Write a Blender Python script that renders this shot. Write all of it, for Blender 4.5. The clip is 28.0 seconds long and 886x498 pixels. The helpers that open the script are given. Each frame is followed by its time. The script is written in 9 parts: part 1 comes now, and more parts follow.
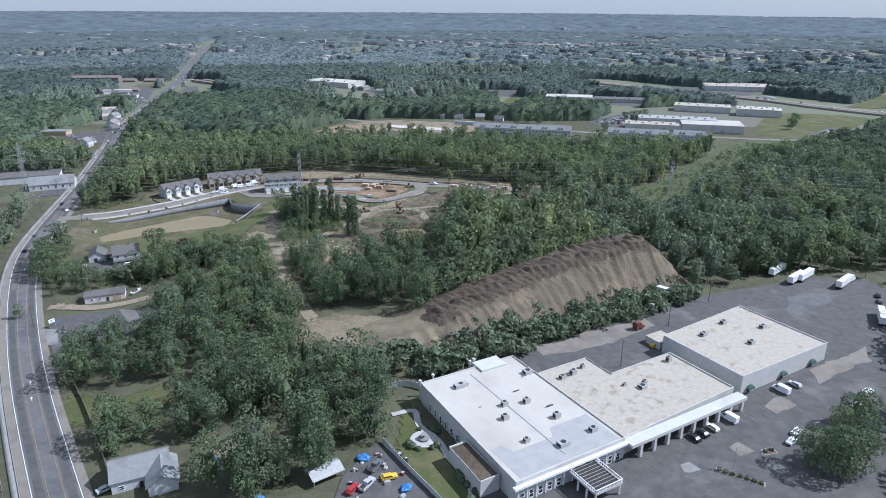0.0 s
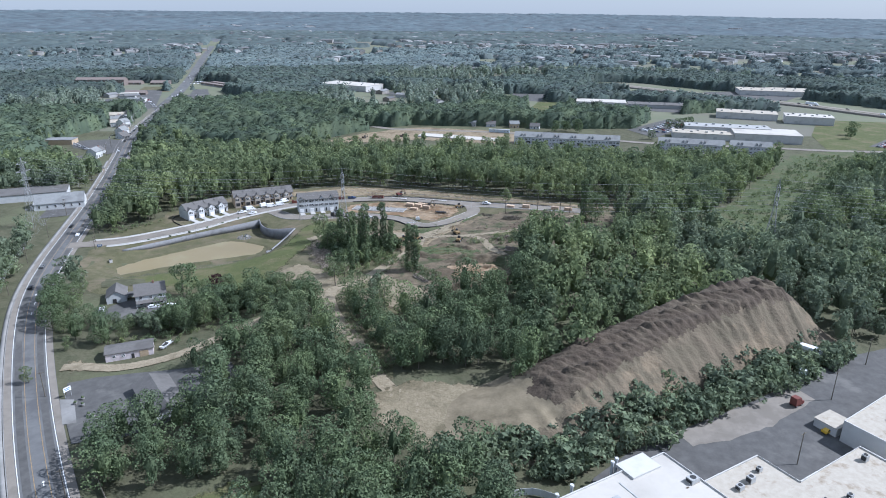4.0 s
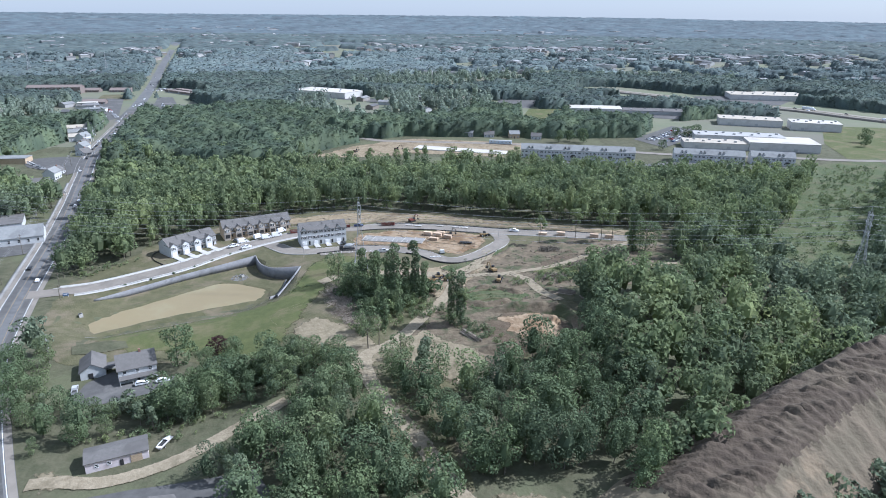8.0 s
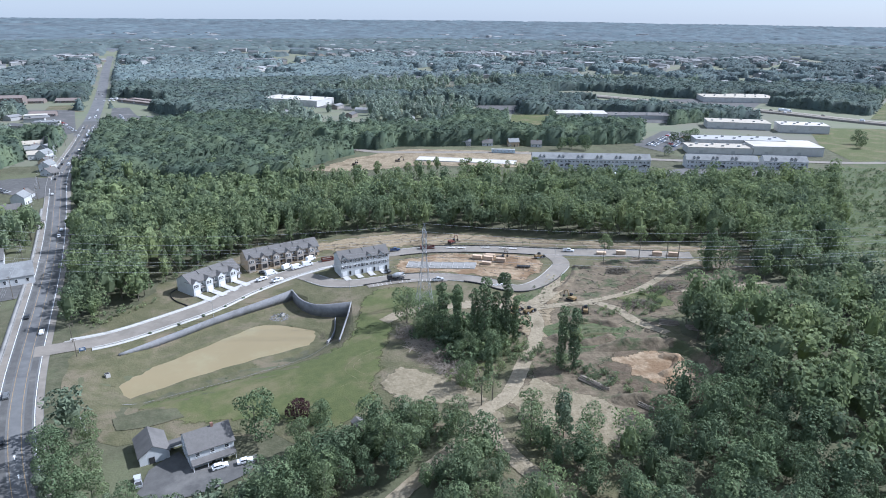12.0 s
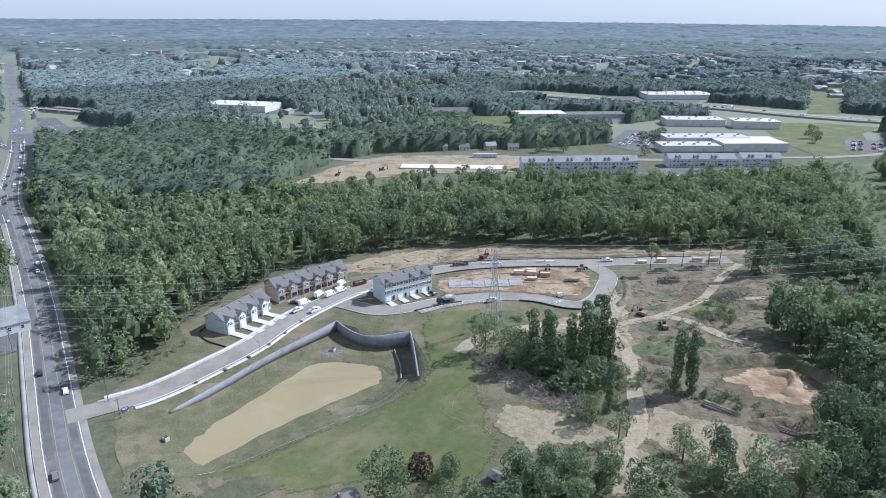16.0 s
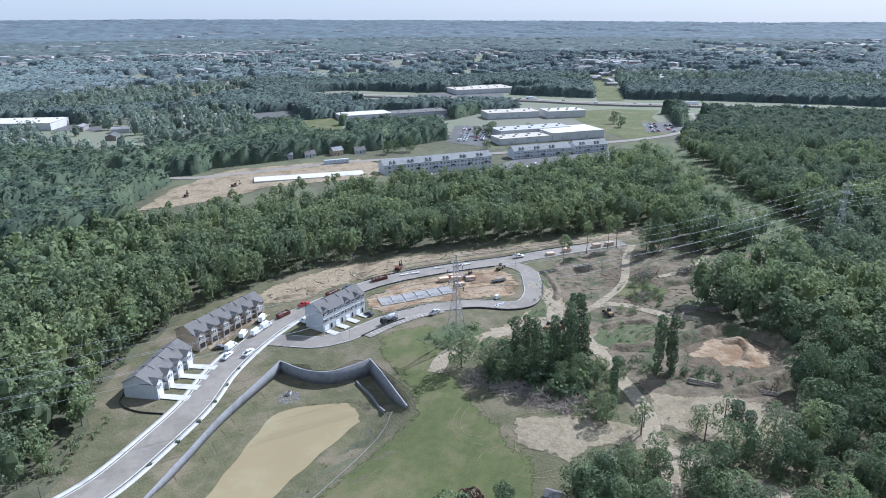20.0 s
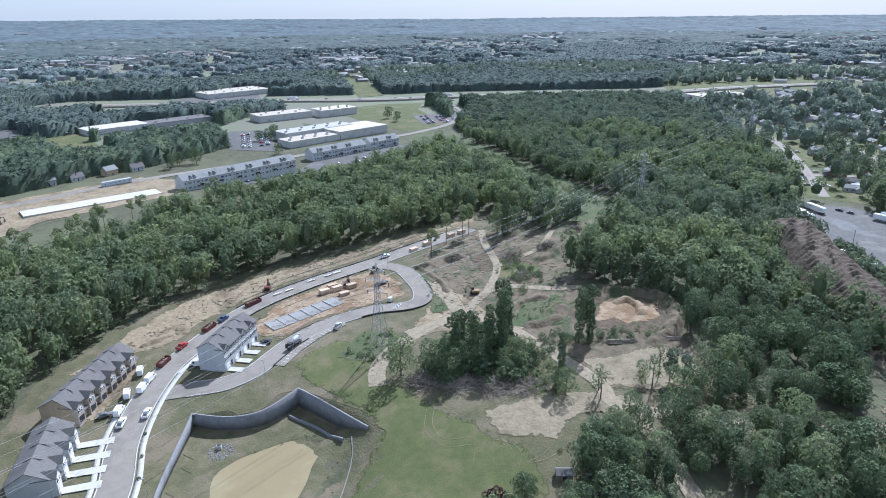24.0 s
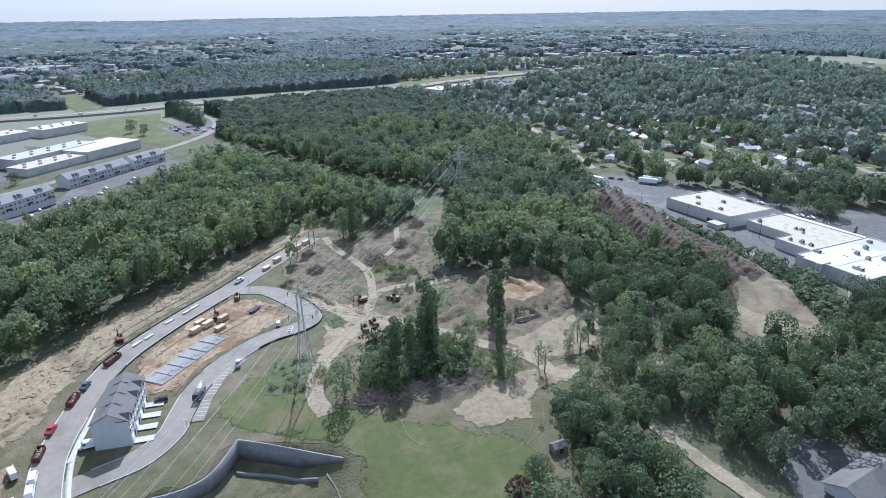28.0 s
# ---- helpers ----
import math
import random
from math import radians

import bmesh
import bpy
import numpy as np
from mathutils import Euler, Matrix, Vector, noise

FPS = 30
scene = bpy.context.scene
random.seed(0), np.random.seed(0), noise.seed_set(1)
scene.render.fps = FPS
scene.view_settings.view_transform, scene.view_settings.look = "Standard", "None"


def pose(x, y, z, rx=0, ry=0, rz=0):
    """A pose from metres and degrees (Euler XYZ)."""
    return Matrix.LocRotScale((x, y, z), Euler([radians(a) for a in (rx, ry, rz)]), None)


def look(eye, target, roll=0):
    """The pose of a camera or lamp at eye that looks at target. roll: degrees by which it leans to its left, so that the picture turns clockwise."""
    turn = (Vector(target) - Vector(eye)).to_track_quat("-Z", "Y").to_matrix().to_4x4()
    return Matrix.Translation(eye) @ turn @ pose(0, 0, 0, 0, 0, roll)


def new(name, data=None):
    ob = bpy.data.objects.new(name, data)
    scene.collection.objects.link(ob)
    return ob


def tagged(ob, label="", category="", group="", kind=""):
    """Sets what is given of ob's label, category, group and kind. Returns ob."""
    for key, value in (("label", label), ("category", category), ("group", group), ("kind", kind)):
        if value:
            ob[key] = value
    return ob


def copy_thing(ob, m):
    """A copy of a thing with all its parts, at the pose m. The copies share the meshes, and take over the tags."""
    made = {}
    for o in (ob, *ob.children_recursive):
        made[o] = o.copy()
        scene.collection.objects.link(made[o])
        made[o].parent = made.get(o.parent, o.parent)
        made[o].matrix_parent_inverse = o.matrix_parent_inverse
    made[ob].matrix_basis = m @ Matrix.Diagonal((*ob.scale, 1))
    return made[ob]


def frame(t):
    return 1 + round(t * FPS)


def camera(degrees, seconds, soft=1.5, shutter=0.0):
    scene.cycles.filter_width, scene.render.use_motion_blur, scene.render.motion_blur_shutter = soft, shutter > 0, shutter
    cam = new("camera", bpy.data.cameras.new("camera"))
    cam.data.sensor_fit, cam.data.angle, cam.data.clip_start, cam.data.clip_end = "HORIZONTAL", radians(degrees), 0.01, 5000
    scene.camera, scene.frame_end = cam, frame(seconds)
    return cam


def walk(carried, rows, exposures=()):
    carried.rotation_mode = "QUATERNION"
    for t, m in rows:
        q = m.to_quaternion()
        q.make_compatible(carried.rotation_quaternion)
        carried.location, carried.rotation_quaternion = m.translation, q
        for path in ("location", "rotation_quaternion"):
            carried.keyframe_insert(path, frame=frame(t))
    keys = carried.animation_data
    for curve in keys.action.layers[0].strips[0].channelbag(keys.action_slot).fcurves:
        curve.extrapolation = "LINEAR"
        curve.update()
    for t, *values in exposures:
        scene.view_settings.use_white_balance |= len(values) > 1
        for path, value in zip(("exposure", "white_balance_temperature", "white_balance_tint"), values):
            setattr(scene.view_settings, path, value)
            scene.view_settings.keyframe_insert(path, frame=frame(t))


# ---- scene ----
cam = camera(68.1, 28.0, soft=1.0)
METRES, EYE, TILT, LEAN, TURN = 476.2, 120.0, -0.95, -1.9, 0.0
ROWS = [
    (0.0, 0.0, 0.0, 0.0, -0.57, -18.98, 1.66),
    (0.5, -0.0143, 0.009, 0.0006, -0.58, -18.96, 1.62),
    (1.0, -0.0287, 0.02, 0.0014, -0.6, -18.97, 1.59),
    (1.5, -0.0408, 0.0328, 0.0018, -0.6, -18.98, 1.56),
    (2.0, -0.0514, 0.0483, 0.0021, -0.61, -18.99, 1.55),
    (2.5, -0.0591, 0.063, 0.0024, -0.61, -18.98, 1.53),
    (3.0, -0.066, 0.0796, 0.0027, -0.63, -18.97, 1.5),
    (3.5, -0.0715, 0.0972, 0.0028, -0.62, -18.97, 1.49),
    (5.5, -0.0921, 0.1679, 0.0046, -0.69, -18.92, 1.49),
    (6.0, -0.101, 0.1833, 0.0053, -0.77, -18.92, 1.48),
    (6.5, -0.1111, 0.1978, 0.0058, -1.59, -18.92, 1.5),
    (7.0, -0.1224, 0.2117, 0.006, -2.98, -18.91, 1.52),
    (7.5, -0.1355, 0.226, 0.0061, -3.5, -18.89, 1.52),
    (8.0, -0.1474, 0.2379, 0.0061, -3.99, -18.85, 1.51),
    (8.5, -0.161, 0.2503, 0.0059, -4.42, -18.8, 1.51),
    (9.0, -0.175, 0.2622, 0.0061, -4.9, -18.77, 1.51),
    (9.5, -0.1894, 0.2739, 0.0061, -5.67, -18.73, 1.52),
    (10.0, -0.204, 0.2856, 0.0063, -6.44, -18.71, 1.56),
    (10.5, -0.2188, 0.2971, 0.0065, -7.16, -18.68, 1.59),
    (11.0, -0.2336, 0.3081, 0.0071, -7.9, -18.68, 1.63),
    (11.5, -0.2485, 0.3189, 0.0079, -8.67, -18.67, 1.65),
    (12.0, -0.263, 0.3295, 0.0084, -9.43, -18.66, 1.68),
    (12.5, -0.2779, 0.3398, 0.009, -10.21, -18.66, 1.7),
    (14.5, -0.3363, 0.3769, 0.0143, -13.62, -18.81, 1.8),
    (15.0, -0.351, 0.3862, 0.0153, -14.57, -18.86, 1.83),
    (15.5, -0.3658, 0.3957, 0.0163, -15.7, -18.91, 1.88),
    (16.0, -0.3808, 0.4051, 0.0178, -17.13, -19.0, 1.91),
    (16.5, -0.3956, 0.4146, 0.0194, -18.52, -19.07, 1.96),
    (17.0, -0.4099, 0.4241, 0.0211, -20.8, -19.16, 2.02),
    (17.5, -0.4239, 0.4343, 0.0226, -23.64, -19.26, 2.12),
    (18.0, -0.4375, 0.4449, 0.024, -26.43, -19.38, 2.19),
    (18.5, -0.4497, 0.455, 0.0252, -29.03, -19.5, 2.25),
    (19.0, -0.4633, 0.4669, 0.0262, -31.83, -19.63, 2.3),
    (19.5, -0.4758, 0.4783, 0.0272, -34.2, -19.77, 2.35),
    (20.0, -0.488, 0.4901, 0.0282, -36.36, -19.91, 2.38),
    (20.5, -0.499, 0.5014, 0.0286, -38.47, -20.02, 2.42),
    (22.5, -0.5433, 0.5539, 0.0313, -49.68, -20.59, 2.48),
    (23.0, -0.5537, 0.5698, 0.0319, -53.23, -20.76, 2.47),
    (23.5, -0.5628, 0.5852, 0.0324, -56.77, -20.92, 2.51),
    (24.0, -0.5706, 0.6006, 0.033, -60.19, -21.06, 2.45),
    (24.5, -0.5786, 0.6186, 0.0335, -64.11, -21.22, 2.4),
    (25.0, -0.585, 0.6356, 0.0344, -67.71, -21.39, 2.4),
    (25.5, -0.5908, 0.6533, 0.0349, -71.13, -21.5, 2.34),
    (26.0, -0.5953, 0.6701, 0.0356, -73.79, -21.61, 2.27),
    (26.5, -0.5997, 0.6893, 0.0362, -76.87, -21.71, 2.21),
    (27.0, -0.6028, 0.7077, 0.0369, -79.82, -21.85, 2.13),
    (27.5, -0.605, 0.7247, 0.0373, -82.58, -21.93, 2.1),
    (28.0, -0.6064, 0.7433, 0.0377, -85.54, -22.02, 2.0),
]
walk(cam, [(t, pose(0, 0, EYE, TILT, LEAN, TURN) @ pose(METRES * x, METRES * y, METRES * z, 90 + pitch, roll, yaw)) for t, x, y, z, yaw, pitch, roll in ROWS],
     exposures=[(0.0, 0.90, 5300, 13), (3.0, 0.95, 5300, 13), (6.0, 1.22, 5300, 13), (28.0, 1.25, 5180, 13)])

from mathutils.geometry import delaunay_2d_cdt as delaunay

# ---- light ----
SUN_AZ, SUN_EL = 4.0, 45.0            # degrees from +x, and above the horizon
world = bpy.data.worlds.new("sky")
scene.world = world
world.use_nodes = True
wn = world.node_tree
sky = wn.nodes.new("ShaderNodeTexSky")
sky.sky_type, sky.sun_disc = "NISHITA", False
sky.sun_elevation, sky.sun_rotation = radians(SUN_EL), radians(90 - SUN_AZ)
sky.air_density, sky.dust_density, sky.ozone_density = 1.0, 0.8, 1.5
wn.nodes["Background"].inputs["Strength"].default_value = 0.15
haze = wn.nodes.new("ShaderNodeMix")      # a hazy summer sky: the clear blue veiled by pale vapour
haze.data_type = "RGBA"
haze.inputs[0].default_value = 0.88
haze.inputs[7].default_value = (1.5, 1.64, 1.78, 1)
wn.links.new(sky.outputs["Color"], haze.inputs[6])
wn.links.new(haze.outputs[2], wn.nodes["Background"].inputs["Color"])
sun = new("sun", bpy.data.lights.new("sun", "SUN"))
sun.data.energy, sun.data.angle, sun.data.color = 3.2, radians(0.9), (1.0, 0.95, 0.88)
d = Vector((math.cos(radians(SUN_AZ)) * math.cos(radians(SUN_EL)), math.sin(radians(SUN_AZ)) * math.cos(radians(SUN_EL)), math.sin(radians(SUN_EL))))
sun.matrix_world = look(d * 300, (0, 0, 0))

# ---- materials ----


def surface(name, c1, c2, scale, rough=0.8, c3=None, scale3=0.05, lo3=0.5, hi3=0.65, bump=0.0, bscale=None, island=0.0, objrand=0.0, metal=0.0, spec=0.3, feather=False):
    """Two colours by a fine noise, a third by a broad one, relief, and a spread of brightness from piece to piece."""
    m = bpy.data.materials.new(name)
    m.use_nodes = True
    nt = m.node_tree
    n, l = nt.nodes, nt.links
    b = n["Principled BSDF"]
    b.inputs["Roughness"].default_value, b.inputs["Metallic"].default_value = rough, metal
    b.inputs["Specular IOR Level"].default_value = spec
    tc = n.new("ShaderNodeTexCoord")

    def mix(a, c, f):
        x = n.new("ShaderNodeMix")
        x.data_type = "RGBA"
        for sock, v in ((x.inputs[0], f), (x.inputs[6], a), (x.inputs[7], c)):
            if isinstance(v, bpy.types.NodeSocket):
                l.new(v, sock)
            else:
                sock.default_value = (*v, 1) if isinstance(v, tuple) else v
        return x.outputs[2]

    def cloud(s, lo, hi, detail=7.0):
        x = n.new("ShaderNodeTexNoise")
        x.inputs["Scale"].default_value, x.inputs["Detail"].default_value, x.inputs["Roughness"].default_value = s, detail, 0.66
        l.new(tc.outputs["Object"], x.inputs["Vector"])
        r = n.new("ShaderNodeMapRange")
        r.inputs["From Min"].default_value, r.inputs["From Max"].default_value = lo, hi
        l.new(x.outputs["Fac"], r.inputs["Value"])
        return r.outputs["Result"]
    col = mix(c1, c2, cloud(scale, 0.35, 0.65))
    if c3:
        col = mix(col, c3, cloud(scale3, lo3, hi3))
    for amount, node, out in ((island, "ShaderNodeNewGeometry", "Random Per Island"), (objrand, "ShaderNodeObjectInfo", "Random")):
        if amount:
            g = n.new(node)
            r = n.new("ShaderNodeMapRange")
            r.inputs["To Min"].default_value, r.inputs["To Max"].default_value = 1 - amount, 1 + amount
            l.new(g.outputs[out], r.inputs["Value"])
            h = n.new("ShaderNodeHueSaturation")
            l.new(r.outputs["Result"], h.inputs["Value"])
            l.new(col, h.inputs["Color"])
            col = h.outputs["Color"]
    l.new(col, b.inputs["Base Color"])
    if bump:
        x = n.new("ShaderNodeTexNoise")
        x.inputs["Scale"].default_value, x.inputs["Detail"].default_value = bscale or scale, 5.0
        l.new(tc.outputs["Object"], x.inputs["Vector"])
        u = n.new("ShaderNodeBump")
        u.inputs["Strength"].default_value, u.inputs["Distance"].default_value = 1.0, bump
        l.new(x.outputs["Fac"], u.inputs["Height"])
        l.new(u.outputs["Normal"], b.inputs["Normal"])
    if feather:      # the patch thins out raggedly towards its edge
        at_ = n.new("ShaderNodeAttribute")
        at_.attribute_name = "thin"
        x = n.new("ShaderNodeTexNoise")
        x.inputs["Scale"].default_value, x.inputs["Detail"].default_value = 0.45, 6.0
        l.new(tc.outputs["Object"], x.inputs["Vector"])
        sm = n.new("ShaderNodeMath")
        l.new(at_.outputs["Fac"], sm.inputs[0])
        l.new(x.outputs["Fac"], sm.inputs[1])
        r = n.new("ShaderNodeMapRange")
        r.inputs["From Min"].default_value, r.inputs["From Max"].default_value = 0.92, 1.08
        l.new(sm.outputs[0], r.inputs["Value"])
        tp, ms = n.new("ShaderNodeBsdfTransparent"), n.new("ShaderNodeMixShader")
        l.new(r.outputs["Result"], ms.inputs[0])
        l.new(b.outputs[0], ms.inputs[1])
        l.new(tp.outputs[0], ms.inputs[2])
        l.new(ms.outputs[0], n["Material Output"].inputs["Surface"])
    return m


def foliage(name, c1, c2, c3, scale=0.09, through_light=0.55):
    """Leaves: a dull surface that also lets light through."""
    m = surface(name, c1, c2, scale, 0.85, c3, 0.035, 0.45, 0.62, island=0.26, spec=0.06)
    n, l = m.node_tree.nodes, m.node_tree.links
    b = n["Principled BSDF"]
    # every tree has a tone of its own, from blue-green and dull to yellow and bright
    own = n.new("ShaderNodeAttribute")
    own.attribute_name = "tone"
    hs = n.new("ShaderNodeHueSaturation")
    l.new(b.inputs["Base Color"].links[0].from_socket, hs.inputs["Color"])
    for key, lo, hi in (("Value", 0.86, 1.28), ("Hue", 0.515, 0.492), ("Saturation", 0.84, 1.06)):
        r = n.new("ShaderNodeMapRange")
        r.inputs["To Min"].default_value, r.inputs["To Max"].default_value = lo, hi
        l.new(own.outputs["Fac"], r.inputs["Value"])
        l.new(r.outputs["Result"], hs.inputs[key])
    l.new(hs.outputs["Color"], b.inputs["Base Color"])
    tr = n.new("ShaderNodeBsdfTranslucent")
    l.new(b.inputs["Base Color"].links[0].from_socket, tr.inputs["Color"])
    mx = n.new("ShaderNodeMixShader")
    mx.inputs[0].default_value = through_light
    l.new(b.outputs[0], mx.inputs[1])
    l.new(tr.outputs[0], mx.inputs[2])
    l.new(mx.outputs[0], n["Material Output"].inputs["Surface"])
    return m


GRASS = surface("lawn_grass", (0.070, 0.084, 0.029), (0.095, 0.105, 0.038), 0.3, 0.95, (0.138, 0.122, 0.064), 0.06, 0.49, 0.65, 0.15, 2.0, feather=True)
ROUGH = surface("rough_grass", (0.076, 0.077, 0.038), (0.116, 0.107, 0.058), 0.2, 0.95, (0.152, 0.127, 0.084), 0.06, 0.48, 0.62, 0.3, 1.2, feather=True)
WEEDS = surface("tall_green_weeds", (0.056, 0.077, 0.033), (0.084, 0.101, 0.043), 0.25, 0.95, (0.104, 0.104, 0.056), 0.07, 0.48, 0.64, 0.4, 0.9)
FLOOR = surface("forest_floor", (0.062, 0.066, 0.036), (0.105, 0.100, 0.062), 0.2, 0.95, (0.105, 0.110, 0.062), 0.02, 0.5, 0.6, 0.3, 0.7)
DIRT = surface("bare_soil", (0.186, 0.146, 0.092), (0.292, 0.238, 0.158), 0.4, 0.95, (0.138, 0.106, 0.066), 0.07, 0.5, 0.64, 0.45, 0.6, feather=True)
PALE = surface("pale_track", (0.182, 0.152, 0.098), (0.258, 0.218, 0.148), 0.5, 0.95, (0.132, 0.112, 0.070), 0.09, 0.5, 0.64, 0.3, 1.0, feather=True)
ORANGE = surface("orange_clay", (0.222, 0.160, 0.098), (0.330, 0.255, 0.170), 0.4, 0.95, (0.175, 0.114, 0.064), 0.08, 0.46, 0.58, 0.5, 0.6, feather=True)
BROWN = surface("cleared_earth", (0.096, 0.076, 0.050), (0.172, 0.138, 0.094), 0.24, 0.95, (0.064, 0.074, 0.036), 0.09, 0.50, 0.60, 0.4, 0.7, feather=True)
UMBER = surface("dark_turned_earth", (0.082, 0.061, 0.040), (0.128, 0.098, 0.066), 0.35, 0.95, (0.056, 0.060, 0.032), 0.12, 0.5, 0.62, 0.5, 0.6, feather=True)
TRODDEN = surface("trodden_sand", (0.214, 0.178, 0.120), (0.296, 0.252, 0.178), 0.5, 0.95, (0.160, 0.134, 0.088), 0.1, 0.52, 0.66, 0.3, 1.0, feather=True)
BROWNBRICK = surface("brown_brick", (0.172, 0.140, 0.125), (0.212, 0.176, 0.158), 1.2, 0.9)
HEAP = surface("stockpiled_soil", (0.062, 0.047, 0.035), (0.094, 0.074, 0.053), 0.2, 0.95, (0.118, 0.095, 0.067), 0.07, 0.5, 0.66, 0.5, 0.8)
ROAD = surface("old_asphalt", (0.12, 0.12, 0.12), (0.15, 0.15, 0.148), 0.35, 0.85, (0.10, 0.10, 0.102), 0.06, 0.5, 0.6, 0.02, 6)
STREET = surface("pale_street_asphalt", (0.198, 0.177, 0.150), (0.237, 0.212, 0.181), 0.3, 0.85, (0.172, 0.154, 0.130), 0.08, 0.5, 0.62, 0.02, 6)
LOT = surface("lot_asphalt", (0.078, 0.076, 0.073), (0.112, 0.109, 0.104), 0.3, 0.85, (0.145, 0.139, 0.130), 0.05, 0.55, 0.66, 0.02, 6)
CONCRETE = surface("concrete", (0.40, 0.39, 0.365), (0.47, 0.455, 0.43), 0.6, 0.85, (0.33, 0.315, 0.29), 0.2, 0.55, 0.68)
WALLSTONE = surface("block_wall_stone", (0.194, 0.194, 0.198), (0.245, 0.245, 0.248), 0.8, 0.85, (0.158, 0.158, 0.158), 0.15, 0.5, 0.65)
MARK = surface("road_paint", (0.62, 0.62, 0.60), (0.72, 0.72, 0.70), 1.5, 0.7)
YELLOW = surface("yellow_road_paint", (0.27, 0.19, 0.10), (0.33, 0.24, 0.13), 1.5, 0.7)
POND = surface("muddy_water", (0.228, 0.183, 0.098), (0.248, 0.200, 0.110), 0.04, 0.3, (0.262, 0.226, 0.128), 0.03, 0.5, 0.6, spec=0.3)
# LEAF, LEAF2 and LEAF4 carry some extra blue, painted in for haze over the woods
LEAF = foliage("broadleaf_green", (0.156, 0.197, 0.100), (0.207, 0.244, 0.118), (0.127, 0.163, 0.094), 0.09, 0.45)
LEAF2 = foliage("dark_leaf_green", (0.134, 0.172, 0.106), (0.180, 0.214, 0.124), (0.146, 0.178, 0.118), 0.09, 0.32)
LEAF4 = foliage("deep_leaf_green", (0.088, 0.122, 0.067), (0.135, 0.171, 0.082), (0.109, 0.142, 0.079), 0.09, 0.26)
LEAF3 = foliage("yellow_leaf_green", (0.180, 0.219, 0.108), (0.233, 0.267, 0.126), (0.151, 0.191, 0.104), 0.09, 0.42)
# canopies turn bluer ring by ring: distance haze put into the leaf colours
WOODLEAF = foliage("haze_tinted_wood_canopy", (0.090, 0.120, 0.081), (0.124, 0.153, 0.093), (0.081, 0.109, 0.080), 0.05, 0.35)
OUTLEAF = foliage("haze_tinted_outer_canopy", (0.088, 0.113, 0.100), (0.116, 0.141, 0.115), (0.081, 0.106, 0.100), 0.04, 0.2)
FARLEAF = foliage("hazy_distant_canopy", (0.109, 0.138, 0.136), (0.143, 0.170, 0.160), (0.102, 0.130, 0.134), 0.02, 0.2)
FARTHEST = foliage("hazy_farthest_canopy", (0.124, 0.155, 0.169), (0.155, 0.185, 0.199), (0.118, 0.148, 0.166), 0.008, 0.2)
# pale blue-grey of horizon haze, painted onto the outermost ground
HORIZON = foliage("hazy_horizon_ground", (0.191, 0.225, 0.237), (0.225, 0.258, 0.267), (0.194, 0.229, 0.244), 0.006, 0.4)
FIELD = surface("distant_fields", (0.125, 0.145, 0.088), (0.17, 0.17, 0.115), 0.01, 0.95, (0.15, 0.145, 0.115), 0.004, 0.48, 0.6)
RAMP = surface("smoothed_tan_soil", (0.168, 0.140, 0.092), (0.240, 0.200, 0.135), 0.18, 0.95, (0.130, 0.108, 0.070), 0.06, 0.5, 0.64, 0.15, 0.8)
FACE = surface("eroded_soil_face", (0.118, 0.100, 0.068), (0.150, 0.120, 0.084), 0.12, 0.95, (0.205, 0.160, 0.106), 0.06, 0.52, 0.66, 0.4, 0.9)
WORN = surface("worn_concrete", (0.22, 0.215, 0.205), (0.28, 0.272, 0.258), 0.4, 0.9, (0.17, 0.165, 0.155), 0.1, 0.5, 0.65)
# paler and bluer than near leaves: mid-distance haze mixed into the colour
MIDLEAF = foliage("haze_tinted_mid_leaf", (0.180, 0.220, 0.170), (0.216, 0.252, 0.186), (0.188, 0.226, 0.186), 0.09, 0.4)
BARK = surface("bark", (0.11, 0.095, 0.075), (0.17, 0.15, 0.12), 2.0, 0.95)
PALEBARK = surface("weathered_timber", (0.30, 0.26, 0.21), (0.22, 0.185, 0.15), 1.0, 0.95, objrand=0.2)
WHITE = surface("white_siding", (0.516, 0.525, 0.525), (0.568, 0.576, 0.576), 0.5, 0.7, (0.473, 0.482, 0.482), 0.2, 0.5, 0.7)
STUCCO = surface("white_stucco", (0.49, 0.48, 0.455), (0.545, 0.535, 0.51), 0.3, 0.85, (0.43, 0.42, 0.395), 0.1, 0.52, 0.7)
MEMBRANE = surface("bright_roof_coating", (0.460, 0.430, 0.380), (0.505, 0.475, 0.425), 0.2, 0.75, (0.40, 0.372, 0.33), 0.05, 0.5, 0.66)
OLDROOF = surface("weathered_white_roof", (0.37, 0.332, 0.272), (0.44, 0.400, 0.335), 0.6, 0.85, (0.26, 0.21, 0.150), 0.25, 0.55, 0.70)
GREYPATCH = surface("grey_roof_patch", (0.33, 0.325, 0.315), (0.38, 0.375, 0.365), 0.3, 0.75)
SHINGLE = surface("grey_shingle", (0.120, 0.114, 0.108), (0.150, 0.143, 0.136), 1.2, 0.9, (0.104, 0.099, 0.094), 0.15)
PALESHINGLE = surface("weathered_pale_shingle", (0.203, 0.210, 0.206), (0.247, 0.251, 0.247), 0.8, 0.9, (0.173, 0.176, 0.176), 0.12)
TAN = surface("tan_sheathing", (0.40, 0.31, 0.21), (0.47, 0.37, 0.26), 0.6, 0.85)
STONE = surface("tan_stone_veneer", (0.36, 0.31, 0.26), (0.47, 0.42, 0.36), 1.5, 0.9)
BRICK = surface("red_brick", (0.205, 0.118, 0.090), (0.255, 0.150, 0.118), 1.2, 0.9)
